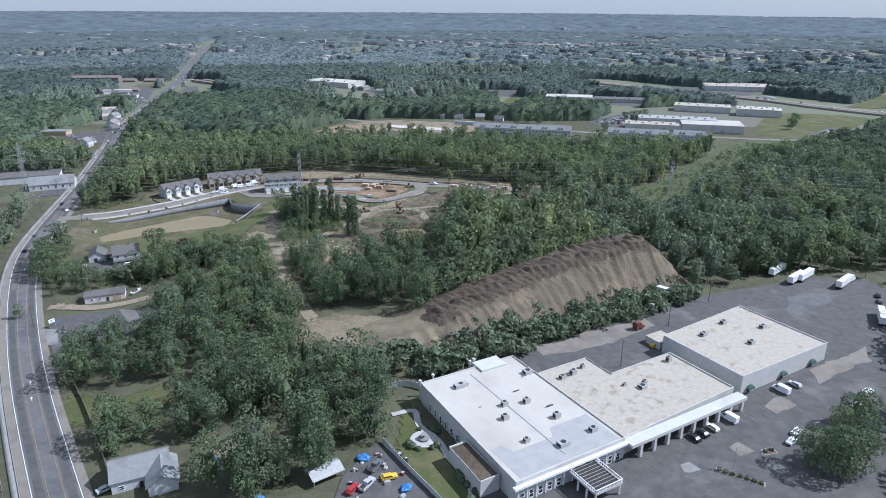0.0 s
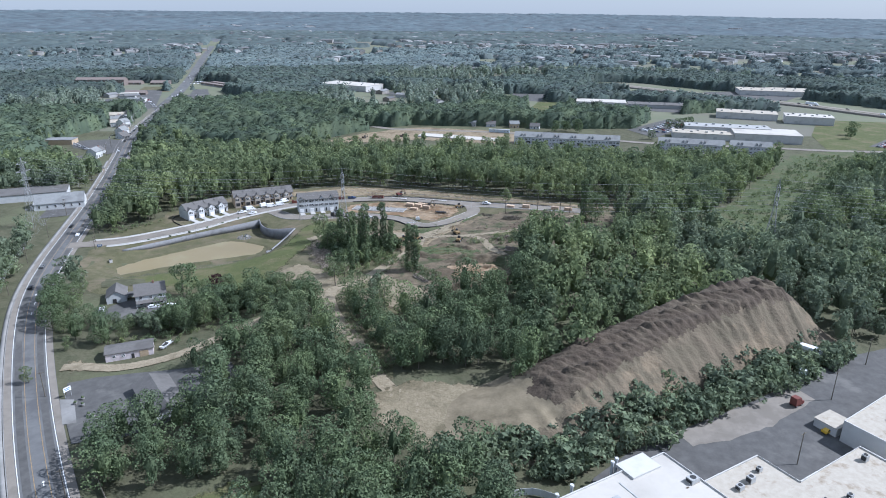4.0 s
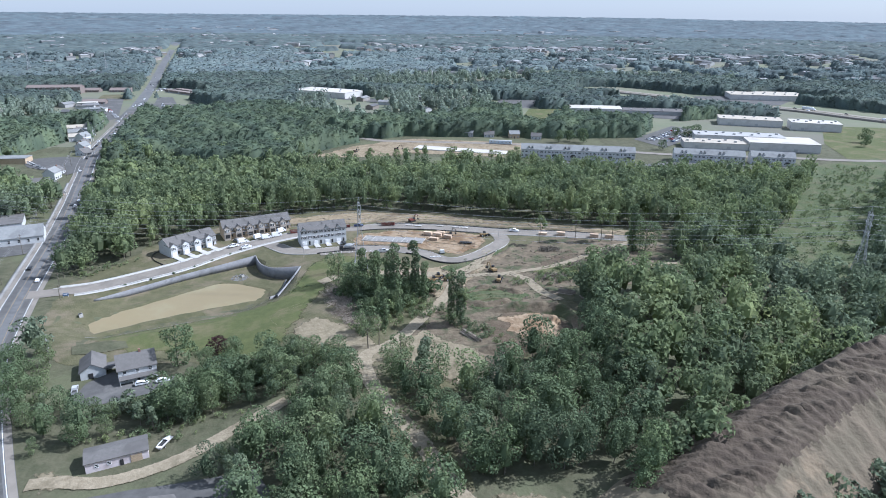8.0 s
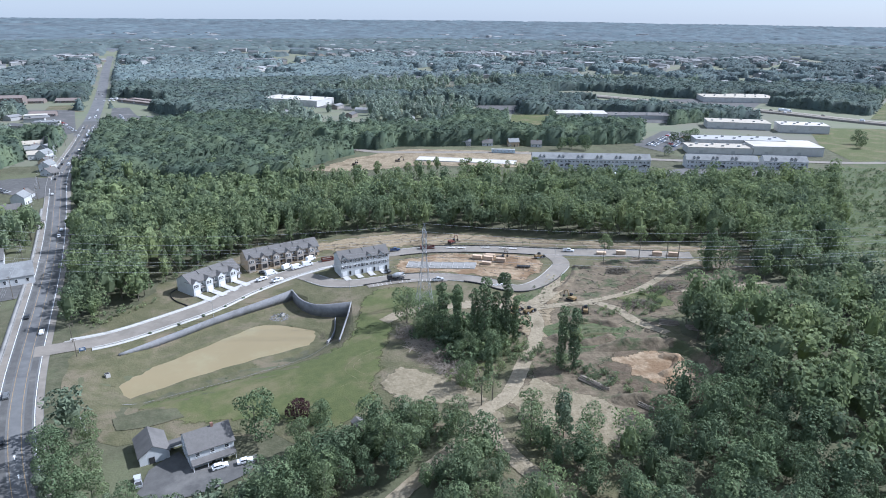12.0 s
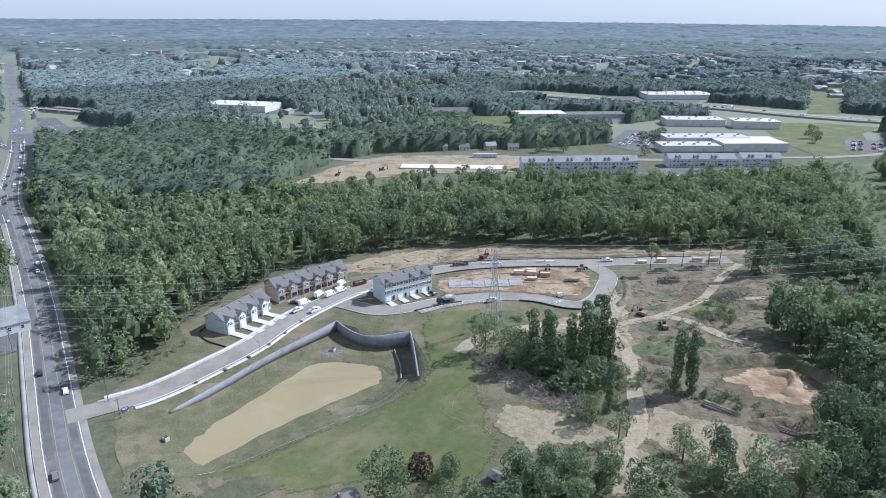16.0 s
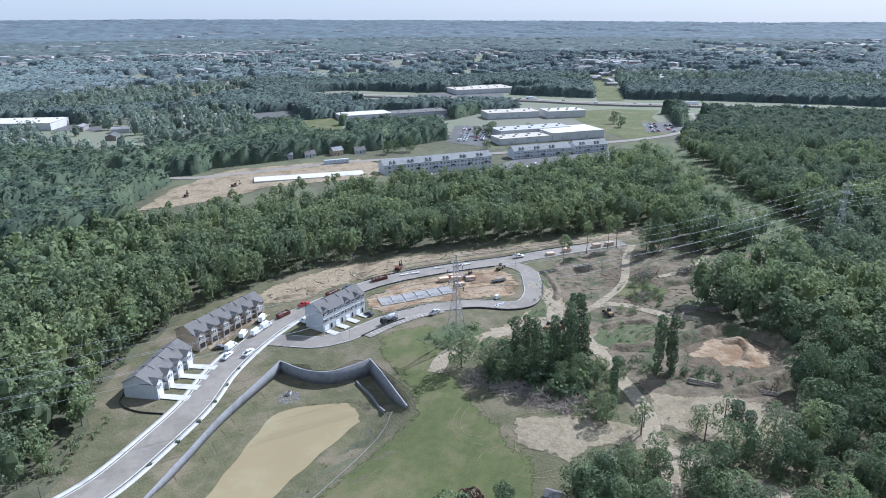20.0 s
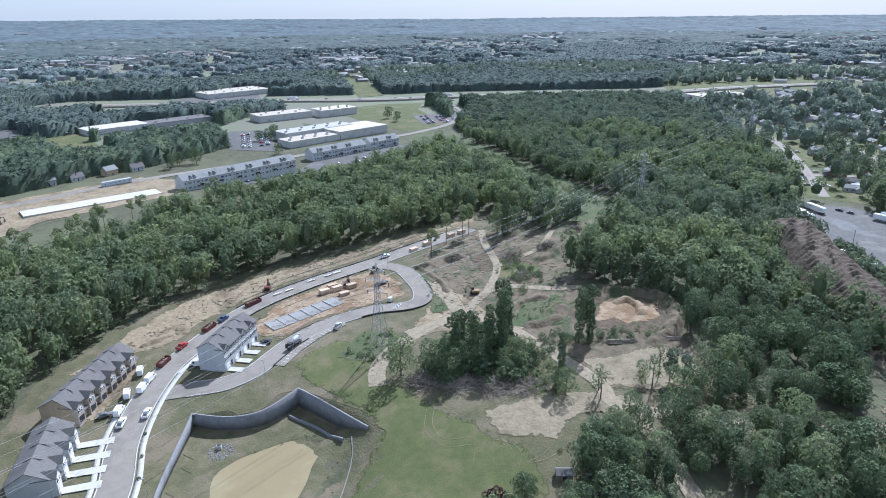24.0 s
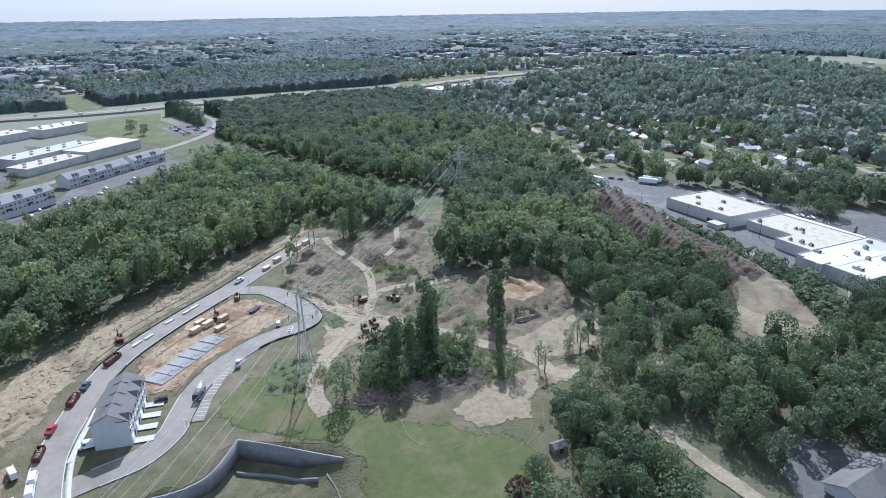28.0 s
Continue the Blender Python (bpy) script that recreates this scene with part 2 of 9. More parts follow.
GLASS = surface("dark_glass", (0.025, 0.03, 0.035), (0.04, 0.045, 0.05), 0.5, 0.12, spec=0.5)
TRIM = surface("white_trim", (0.78, 0.78, 0.77), (0.82, 0.82, 0.81), 1.0, 0.6)
DARK = surface("dark_plastic", (0.03, 0.03, 0.032), (0.05, 0.05, 0.05), 2.0, 0.7)
RUBBER = surface("tyre_rubber", (0.02, 0.02, 0.02), (0.03, 0.03, 0.03), 3.0, 0.9)
STEEL = surface("galvanised_steel", (0.32, 0.325, 0.33), (0.38, 0.385, 0.39), 1.0, 0.6, metal=0.2)
GREYMETAL = surface("grey_unit_metal", (0.34, 0.345, 0.34), (0.42, 0.42, 0.41), 1.0, 0.6)
LUMBER = surface("fresh_lumber", (0.46, 0.335, 0.235), (0.54, 0.42, 0.31), 0.8, 0.85, objrand=0.2)
RED = surface("rust_red_paint", (0.135, 0.045, 0.036), (0.165, 0.060, 0.046), 1.0, 0.6, (0.112, 0.031, 0.025), 0.5)
MACHINE = surface("dusty_machine_yellow", (0.27, 0.185, 0.085), (0.21, 0.155, 0.085), 1.0, 0.7)
GREENROOF = surface("dark_green_canvas", (0.035, 0.075, 0.068), (0.05, 0.095, 0.085), 1.0, 0.8)
BLUETARP = surface("blue_tarpaulin", (0.05, 0.16, 0.42), (0.08, 0.22, 0.50), 1.0, 0.6)


def paint(name, c, metal=0.0):
    return surface(name, c, tuple(v * 1.08 for v in c), 0.7, 0.3, metal=metal, spec=0.5)


CARS = [paint("white_car_paint", (0.75, 0.76, 0.77)), paint("black_car_paint", (0.025, 0.027, 0.03)), paint("silver_car_paint", (0.42, 0.43, 0.44)),
        paint("grey_car_paint", (0.13, 0.135, 0.14)), paint("red_car_paint", (0.35, 0.03, 0.03)), paint("blue_car_paint", (0.04, 0.07, 0.16)), paint("yellow_car_paint", (0.65, 0.42, 0.04))]
CARWORDS = ["white", "black", "silver", "grey", "dark red", "dark blue", "yellow"]

SOFT = (GRASS, ROUGH, DIRT, PALE, ORANGE, BROWN, UMBER, TRODDEN)

# ---- mesh helpers ----


class Shape:
    """Collects faces for one mesh."""

    def __init__(self):
        self.v, self.f = [], []

    def add(self, verts, faces):
        k = len(self.v)
        self.v += [tuple(p) for p in verts]
        self.f += [tuple(k + i for i in f) for f in faces]
        return self

    def box(self, x0, x1, y0, y1, z0, z1, inset=0.0):
        i = inset
        return self.add([(x0, y0, z0), (x1, y0, z0), (x1, y1, z0), (x0, y1, z0), (x0 + i, y0 + i, z1), (x1 - i, y0 + i, z1), (x1 - i, y1 - i, z1), (x0 + i, y1 - i, z1)],
                        [(3, 2, 1, 0), (4, 5, 6, 7), (0, 1, 5, 4), (1, 2, 6, 5), (2, 3, 7, 6), (3, 0, 4, 7)])

    def prism(self, pts, axis, a, b):
        """A polygon drawn in the plane across axis (0 x, 1 y, 2 z), from a to b along it."""
        def place(p, w):
            return {0: (w, p[0], p[1]), 1: (p[0], w, p[1]), 2: (p[0], p[1], w)}[axis]
        n = len(pts)
        return self.add([place(p, a) for p in pts] + [place(p, b) for p in pts],
                        [tuple(range(n))[::-1], tuple(range(n, 2 * n))] + [(i, (i + 1) % n, n + (i + 1) % n, n + i) for i in range(n)])

    def tube(self, p, q, r0, r1=None, n=6):
        p, q = Vector(p), Vector(q)
        r1 = r0 if r1 is None else r1
        w = (q - p).normalized()
        a = w.orthogonal().normalized()
        b = w.cross(a)
        ring = [(math.cos(2 * math.pi * i / n), math.sin(2 * math.pi * i / n)) for i in range(n)]
        return self.add([p + r0 * (c * a + s * b) for c, s in ring] + [q + r1 * (c * a + s * b) for c, s in ring],
                        [tuple(range(n))[::-1], tuple(range(n, 2 * n))] + [(i, (i + 1) % n, n + (i + 1) % n, n + i) for i in range(n)])

    def blob(self, x, y, z, rx, ry, rz, rough=0.15, n=7, rows=4):
        vs, k = [], len(self.v)
        for j in range(rows + 1):
            a = math.pi * j / rows
            for i in range(n):
                o = 2 * math.pi * i / n
                s = 1 + random.uniform(-rough, rough)
                vs.append((x + rx * s * math.sin(a) * math.cos(o), y + ry * s * math.sin(a) * math.sin(o), z + rz * s * math.cos(a)))
        return self.add(vs, [(j * n + i, (j + 1) * n + i, (j + 1) * n + (i + 1) % n, j * n + (i + 1) % n) for j in range(rows) for i in range(n)])

    def mesh(self, name, material):
        me = bpy.data.meshes.new(name)
        me.from_pydata(self.v, [], self.f)
        me.materials.append(material)
        me.update()
        bm = bmesh.new()
        bm.from_mesh(me)
        bmesh.ops.recalc_face_normals(bm, faces=bm.faces)
        bm.to_mesh(me)
        bm.free()
        return me


def part(name, shape, material, parent, label=""):
    ob = new(name, shape.mesh(name, material) if isinstance(shape, Shape) else shape)
    ob.parent = parent
    return tagged(ob, label)


def thing(name, m, label, category, group="", kind=""):
    ob = new(name)
    ob.matrix_basis = m
    ob.empty_display_size = 0.5
    return tagged(ob, label, category, group, kind)


def flat_mesh(name, verts, faces, material, smooth=False, thin=None, tone=None):
    """A mesh straight from arrays; all faces have the same number of corners."""
    verts, faces = np.asarray(verts, np.float32), np.asarray(faces, np.int32)
    k = faces.shape[1]
    me = bpy.data.meshes.new(name)
    me.vertices.add(len(verts))
    me.vertices.foreach_set("co", verts.ravel())
    me.loops.add(faces.size)
    me.loops.foreach_set("vertex_index", faces.ravel())
    me.polygons.add(len(faces))
    me.polygons.foreach_set("loop_start", np.arange(0, faces.size, k, dtype=np.int32))
    me.polygons.foreach_set("loop_total", np.full(len(faces), k, np.int32))
    me.materials.append(material)
    me.update(calc_edges=True)
    if smooth:
        me.polygons.foreach_set("use_smooth", np.ones(len(faces), bool))
    if tone is not None:
        me.attributes.new("tone", "FLOAT", "POINT").data.foreach_set("value", np.asarray(tone, np.float32))
    if thin is not None:
        me.attributes.new("thin", "FLOAT", "POINT").data.foreach_set("value", np.asarray(thin, np.float32))
    return me


# ---- the lie of the land ----
SPOTS = np.array([(-195, 461, -8.5), (-240, 433, -9), (-213, 397, -11), (-164, 410, -13), (-94, 475, -5.5), (-86, 424, -1.5), (-85, 368, -0.5), (-8, 336, 5),
                  (-80, 310, 1), (-27, 482, -3), (44, 480, -1), (-142, 540, -6), (-176, 329, -8), (-153, 278, -8.5), (-150, 196, -8), (-65, 220, -4), (0, 160, -2),
                  (110, 200, -1), (194, 228, 0), (0, 251, 0), (98, 295, 1), (65, 382, 4), (164, 382, 0), (0, 655, 0), (164, 676, -5), (314, 698, -4), (300, 420, -1),
                  (-330, 400, -7), (-218, 873, 1), (327, 1000, -4), (655, 600, -4), (-655, 700, 4)])
WALL_LINE = [(-214, 408), (-195.2, 424.3), (-177.3, 439.5), (-148.4, 458.7), (-144.0, 447.4), (-138.5, 440.2), (-131.9, 436.9), (-120.6, 434.9), (-122.3, 422.6), (-126.5, 399.4)]
BASIN = WALL_LINE + [(-132, 390), (-200, 360), (-226, 384)]
WATER_Z = -12.9


def inside(px, py, poly):
    """Which of the points lie in the polygon."""
    px, py = np.asarray(px, float), np.asarray(py, float)
    r = np.zeros(px.shape, bool)
    n = len(poly)
    for i in range(n):
        (x0, y0), (x1, y1) = poly[i], poly[(i + 1) % n]
        if y0 != y1:
            r ^= ((y0 > py) != (y1 > py)) & (px < (x1 - x0) * (py - y0) / (y1 - y0) + x0)
    return r


def off_line(px, py, line):
    """The distance of the points from a line of straight pieces."""
    px, py = np.asarray(px, float), np.asarray(py, float)
    best = np.full(px.shape, 1e9)
    for (x0, y0), (x1, y1) in zip(line[:-1], line[1:]):
        s = np.clip(((px - x0) * (x1 - x0) + (py - y0) * (y1 - y0)) / ((x1 - x0) ** 2 + (y1 - y0) ** 2), 0, 1)
        best = np.minimum(best, np.hypot(px - x0 - s * (x1 - x0), py - y0 - s * (y1 - y0)))
    return best


def land(x, y, basin=True):
    x, y = np.asarray(x, float), np.asarray(y, float)
    num, den = np.zeros(x.shape), np.zeros(x.shape)
    for sx, sy, sz in SPOTS:
        w = ((x - sx) ** 2 + (y - sy) ** 2 + 33.0 ** 2) ** -1.5
        num, den = num + w * sz, den + w
    z = num / den
    r = np.hypot(x, y)
    s = np.clip((r - 1100) / 3700, 0, 1)
    z = z + 68 * s * s * (1.6 - 0.6 * s) + 38 * np.clip((r - 1300) / 3500, 0, 1) ** 1.6 * np.clip((1.15 * y - 0.75 * x) / np.maximum(r, 1), 0, 1) + np.clip((r - 900) / 500, 0, 1) * 1.5 * np.sin(x / 190) * np.cos(y / 230)
    if basin:
        w = off_line(x, y, WALL_LINE)
        floor_z = np.minimum(z, WATER_Z - 0.6 + np.clip(22 - w, 0, 22) * 0.06)
        s = np.clip(off_line(x, y, BASIN[-4:] + BASIN[:1]) / 14, 0, 1)
        z = np.where(inside(x, y, BASIN), z + (floor_z - z) * s, z)
    return z


def soft_noise(x, y, size, seed):
    """Smooth random field from 0 to 1 with features about size metres wide."""
    table = np.random.default_rng(seed).uniform(size=(256, 256))
    u, v = np.asarray(x) / size + 1000.0, np.asarray(y) / size + 1000.0
    i, j = np.floor(u).astype(int), np.floor(v).astype(int)
    f, g = u - i, v - j
    f, g = f * f * (3 - 2 * f), g * g * (3 - 2 * g)
    i, j = i % 256, j % 256
    p, q = (i + 1) % 256, (j + 1) % 256
    return (table[i, j] * (1 - f) + table[p, j] * f) * (1 - g) + (table[i, q] * (1 - f) + table[p, q] * f) * g


def crown_field(x, y, size, seed):
    """Domed tree tops set about size metres apart: height of the dome from 0 to 1, and two random numbers for each tree."""
    r = np.random.default_rng(seed)
    tx, ty, ta, tb = (r.uniform(size=(256, 256)) for k in range(4))
    i, j = np.floor(x / size).astype(int), np.floor(y / size).astype(int)
    best, a, b = np.full(x.shape, 9.0), np.zeros(x.shape), np.zeros(x.shape)
    for di in (-1, 0, 1):
        for dj in (-1, 0, 1):
            p, q = (i + di) % 256, (j + dj) % 256
            d2 = ((i + di + tx[p, q]) - x / size) ** 2 + ((j + dj + ty[p, q]) - y / size) ** 2 - 0.25 * tb[p, q]
            nearer = d2 < best
            best, a, b = np.where(nearer, d2, best), np.where(nearer, ta[p, q], a), np.where(nearer, tb[p, q], b)
    return np.sqrt(np.clip(1 - (best + 0.12) / 0.9, 0, 1)), a, b


def at(x, y):
    return float(land(x, y))


def on(x, y, rz=0, dz=0.0):
    """A pose on the ground, turned by rz degrees."""
    return pose(x, y, at(x, y) + dz, 0, 0, rz)


def smooth_line(pts, step=3.0):
    """A soft curve through the points, about step metres from one to the next."""
    p = np.array([pts[0]] + list(pts) + [pts[-1]], float)
    p[0], p[-1] = 2 * p[1] - p[2], 2 * p[-2] - p[-3]
    out = []
    for i in range(1, len(p) - 2):
        n = max(2, int(np.hypot(*(p[i + 1] - p[i])) / step))
        for k in range(n):
            t = k / n
            out.append(0.5 * (2 * p[i] + (p[i + 1] - p[i - 1]) * t + (2 * p[i - 1] - 5 * p[i] + 4 * p[i + 1] - p[i + 2]) * t * t
                              + (3 * p[i] - p[i - 1] - 3 * p[i + 1] + p[i + 2]) * t ** 3))
    out.append(p[-2])
    return np.array(out)


def side_step(line, off):
    """The line moved sideways, to its left by off."""
    d = np.gradient(line, axis=0)
    d /= np.linalg.norm(d, axis=1)[:, None]
    return line + off * np.stack([-d[:, 1], d[:, 0]], 1)


def ribbon(name, line, lo, hi, material, dz, label="", category="", kind="structure", thick=0.0, cols=4):
    """A band of ground between two sideways offsets from a line, draped over the land; thick gives it an upright edge on both sides."""
    offs = np.linspace(lo, hi, cols)
    rows = [side_step(line, o) for o in offs]
    vs = [np.column_stack([r, land(r[:, 0], r[:, 1]) + dz]) for r in rows]
    if thick:
        vs = [vs[0] - [0, 0, thick]] + vs + [vs[-1] - [0, 0, thick]]
    n, k = len(line), len(vs)
    v = np.concatenate(vs)
    i = np.arange(n - 1)
    faces = np.concatenate([np.stack([j * n + i, j * n + i + 1, (j + 1) * n + i + 1, (j + 1) * n + i], 1) for j in range(k - 1)])
    edge = np.repeat([1.0] + [0.0] * (k - 2) + [1.0], n) if not thick and cols > 2 and material in SOFT else None
    return tagged(new(name, flat_mesh(name, v, faces[:, ::-1], material, thin=edge)), label, category, kind=kind)


def drape(name, poly, material, dz, label, category, step=4.0, ragged=0.0, kind="structure", z=None):
    """A patch of ground within an outline, laid over the land."""
    p = np.array(poly, float)
    out = []
    for a, b in zip(p, np.roll(p, -1, 0)):
        n = max(1, int(np.hypot(*(b - a)) / step))
        out += [a + (b - a) * k / n for k in range(n)]
    if ragged:
        out = [q + ragged * np.array([noise.noise((q[0] * 0.11, q[1] * 0.11, 3.0)) + 0.6 * noise.noise((q[0] * 0.4, q[1] * 0.4, 4.0)), noise.noise((q[0] * 0.11, q[1] * 0.11, 9.0)) + 0.6 * noise.noise((q[0] * 0.4, q[1] * 0.4, 7.0))]) * 2 for q in out]
    out = np.array(out)
    gx, gy = np.meshgrid(np.arange(out[:, 0].min(), out[:, 0].max(), step), np.arange(out[:, 1].min(), out[:, 1].max(), step))
    gx, gy = gx.ravel(), gy.ravel()
    ring = [tuple(q) for q in out]
    keep = inside(gx, gy, ring) & (off_line(gx, gy, ring + ring[:1]) > step * 0.4)
    pts = [Vector(q) for q in ring] + [Vector((a, b)) for a, b in zip(gx[keep], gy[keep])]
    v, _, f, _, _, _ = delaunay(pts, [], [list(range(len(ring)))], 1, 1e-4)
    xy = np.array([(q.x, q.y) for q in v])
    h = land(xy[:, 0], xy[:, 1]) + dz if z is None else np.full(len(xy), z)
    f = [t if (xy[t[1]][0] - xy[t[0]][0]) * (xy[t[2]][1] - xy[t[0]][1]) > (xy[t[1]][1] - xy[t[0]][1]) * (xy[t[2]][0] - xy[t[0]][0]) else t[::-1] for t in f]
    tri = np.array(f)
    mid = xy[tri].mean(1)
    steep = (off_line(mid[:, 0], mid[:, 1], WALL_LINE) < 8) & (np.ptp(h[tri], axis=1) > 0.9)      # the patch stops short at the retaining wall
    f = tri[~steep]
    edge = None
    if material in SOFT and step < 5:
        edge = np.clip(1 - off_line(xy[:, 0], xy[:, 1], ring + ring[:1]) / (step * 2.2), 0, 1)
    return tagged(new(name, flat_mesh(name, np.column_stack([xy, h]), np.array(f), material, True, edge)), label, category, kind=kind)

# ---- ground, one sheet to the horizon ----
MAIN = [(-10, 20), (-60, 88), (-103, 146), (-147, 208), (-182, 263), (-211, 314), (-229, 352), (-242, 388), (-256, 437), (-275, 505), (-294, 567), (-318, 640), (-346, 728), (-379, 880),
        (-440, 1120), (-520, 1415), (-620, 1776), (-735, 2210), (-814, 2515)]
NEWST = [(-247, 413.5), (-237, 416.5), (-220, 422.8), (-202.5, 435), (-185, 449), (-171, 464.5), (-156, 476.5), (-141, 485.5), (-128, 491), (-107, 496), (-86, 499.5), (-70, 498.7), (-49, 493.3), (-28, 486.5),
         (-12, 481), (12, 473.5), (35, 466.5), (60, 459)]
LOOP = [(-147, 479), (-138, 469.5), (-130, 461.5), (-119, 457.8), (-108, 458.8), (-95, 460), (-82, 458.5), (-69, 453.5), (-57, 446), (-48, 435.5), (-40, 432.5), (-30, 438), (-20, 449), (-11, 463), (-12, 479)]
HIGHWAY = [(300, 1230), (400, 1110), (490, 1000), (531, 920), (575, 855), (635, 795), (690, 715), (745, 633), (810, 520), (930, 420), (1080, 260)]
BACKRD = [(-300, 660), (-140, 790), (-80, 775), (0, 762), (60, 752), (140, 730), (210, 706), (290, 690), (345, 676), (420, 672), (500, 700), (570, 760)]
main_line, new_line, loop_line = smooth_line(MAIN, 6), smooth_line(NEWST, 2.5), smooth_line(LOOP, 2)
highway_line, back_line = smooth_line(HIGHWAY, 10), smooth_line(BACKRD, 6)

wall_top = [tuple(q) for q in smooth_line(WALL_LINE[:4], 3)] + [tuple(q) for q in smooth_line(WALL_LINE[3:8], 2)[1:]] + [tuple(q) for q in smooth_line(WALL_LINE[7:], 3)[1:]]
wall_top = np.array(wall_top)


def wall_in(off):
    return side_step(wall_top, -off)


def make_ground():
    gx, gy = np.meshgrid(np.arange(-420, 480, 6.0), np.arange(60, 760, 6.0))
    gx, gy = gx.ravel(), gy.ravel()
    keep = off_line(gx, gy, [tuple(q) for q in wall_top]) > 2.5
    pts = list(zip(gx[keep], gy[keep]))
    for r in [0, 40] + [60 * 1.11 ** k for k in range(43)]:
        n = max(1, int(2 * math.pi * r / max(25, r * 0.09)))
        for i in range(n):
            a = 2 * math.pi * (i + 0.5 * (int(r) % 2)) / n
            x, y = r * math.cos(a), r * math.sin(a)
            if not (-425 < x < 480 and 55 < y < 760):
                pts.append((x, y))
    pts += [(4900 * math.cos(a), 4900 * math.sin(a)) for a in np.linspace(0, 2 * math.pi, 97)[:-1]]
    n0, nw = len(pts), len(wall_top)
    inner = wall_in(0.5)
    pts += [tuple(q) for q in wall_top] + [tuple(q) for q in inner]
    edges = [(n0 + i, n0 + i + 1) for i in range(nw - 1)] + [(n0 + nw + i, n0 + nw + i + 1) for i in range(nw - 1)]
    v, _, f, ov, _, _ = delaunay([Vector(p) for p in pts], edges, [], 0, 1e-4)
    xy = np.array([(q.x, q.y) for q in v])
    z = land(xy[:, 0], xy[:, 1])
    top_z = land(wall_top[:, 0], wall_top[:, 1], False)
    low = wall_in(1.2)
    low_z = land(low[:, 0], low[:, 1])
    for i, o in enumerate(ov):
        for k in o:
            if n0 <= k < n0 + nw:
                z[i] = top_z[k - n0]
            elif k >= n0 + nw:
                z[i] = low_z[k - n0 - nw]
    f = [t if (xy[t[1]][0] - xy[t[0]][0]) * (xy[t[2]][1] - xy[t[0]][1]) > (xy[t[1]][1] - xy[t[0]][1]) * (xy[t[2]][0] - xy[t[0]][0]) else t[::-1] for t in f]
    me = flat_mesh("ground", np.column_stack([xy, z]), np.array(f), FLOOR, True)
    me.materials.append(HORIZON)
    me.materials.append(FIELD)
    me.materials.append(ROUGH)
    # past 2600 m the ground takes the haze colour, nearer in it is fields
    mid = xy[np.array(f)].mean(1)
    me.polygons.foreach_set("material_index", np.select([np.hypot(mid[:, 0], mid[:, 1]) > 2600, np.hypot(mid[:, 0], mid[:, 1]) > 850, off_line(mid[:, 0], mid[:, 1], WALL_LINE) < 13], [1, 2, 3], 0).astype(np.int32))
    tagged(new("ground", me), "grassy and leaf-littered ground reaching to the horizon", "ground", kind="structure")
    return top_z, low_z


wall_top_z, wall_low_z = make_ground()

# patches of ground
SITE = [(-236, 426), (-220, 452), (-213, 479), (-190, 503), (-166, 523), (-120, 536), (-87, 539), (-56, 530), (-30, 519), (-12, 510), (20, 498), (44, 486), (80, 478), (96, 462), (84, 436), (66, 417), (75, 404), (100, 404), (146, 416), (146, 392), (136, 377), (70, 380), (8, 384), (2, 330), (-25, 318), (-50, 305),
        (-56, 285), (-50, 255), (-62, 250), (-77, 285), (-92, 322), (-112, 332), (-128, 326), (-150, 340), (-185, 342), (-202, 345), (-224, 372)]
drape("site_ground", SITE, ROUGH, 0.10, "rough mown grass and weeds round a building site", "ground", 5, 1.5)
drape("lawn", [(-205, 372), (-160, 390), (-129, 397), (-118, 420), (-104, 425), (-100, 400), (-108, 372), (-112, 345), (-128, 330), (-152, 345), (-190, 350)], GRASS, 0.18, "green mown lawn sloping to the pond", "lawn", 4, 1.0)
drape("slope", [(-119.5, 434), (-121, 422), (-124, 402), (-104, 405), (-92, 412), (-84, 425), (-84, 445), (-100, 451), (-112, 448)], GRASS, 0.2, "steep grassy embankment above the retaining wall", "slope", 3, 0.6)
drape("graded_soil", [(-136, 508), (-120, 503), (-86, 506), (-50, 500), (-10, 487), (40, 470), (95, 455), (98, 462), (80, 474), (44, 482), (20, 494), (-12, 506), (-30, 515), (-56, 526), (-87, 535), (-120, 532), (-160, 519), (-150, 510)], DIRT, 0.18, "bare graded sandy soil beside the new street", "soil", 2.4, 1.6)
drape("building_plot", [(-96, 487), (-100, 466), (-82, 463), (-62, 455), (-48, 445), (-35, 441), (-24, 452), (-16, 466), (-20, 479), (-48, 488), (-72, 494)], ORANGE, 0.18, "churned orange clay round the new foundation", "soil", 2.4, 1.6)
drape("cleared_ground", [(-30, 420), (-21, 444), (3, 461), (28, 470), (60, 460), (84, 440), (66, 417), (75, 404), (110, 404), (142, 413), (142, 386), (70, 380), (10, 384), (0, 369), (2, 330), (-25, 316), (-48, 304), (-72, 316), (-78, 340), (-62, 354), (-56, 380), (-62, 405), (-50, 420)], BROWN, 0.17, "cleared brown earth with tracks and stumps", "soil", 2.4, 1.6)
drape("corridor_grass", [(100, 440), (116, 428), (163, 478), (209, 542), (248, 592), (298, 657), (376, 686), (352, 638), (284, 544), (219, 472), (162, 393), (112, 388), (92, 410)], WEEDS, 0.21, "weedy green strip under the power lines", "ground", 6, 1.5)
drape("bare_yard", [(-62, 424), (-38, 430), (-22, 446), (-14, 440), (-24, 418), (-34, 400), (-40, 380), (-54, 376), (-58, 396), (-66, 410), (-98, 411), (-108, 406), (-104, 414), (-84, 423)], DIRT, 0.22, "broad trampled sandy soil", "soil", 2.4, 1.6)
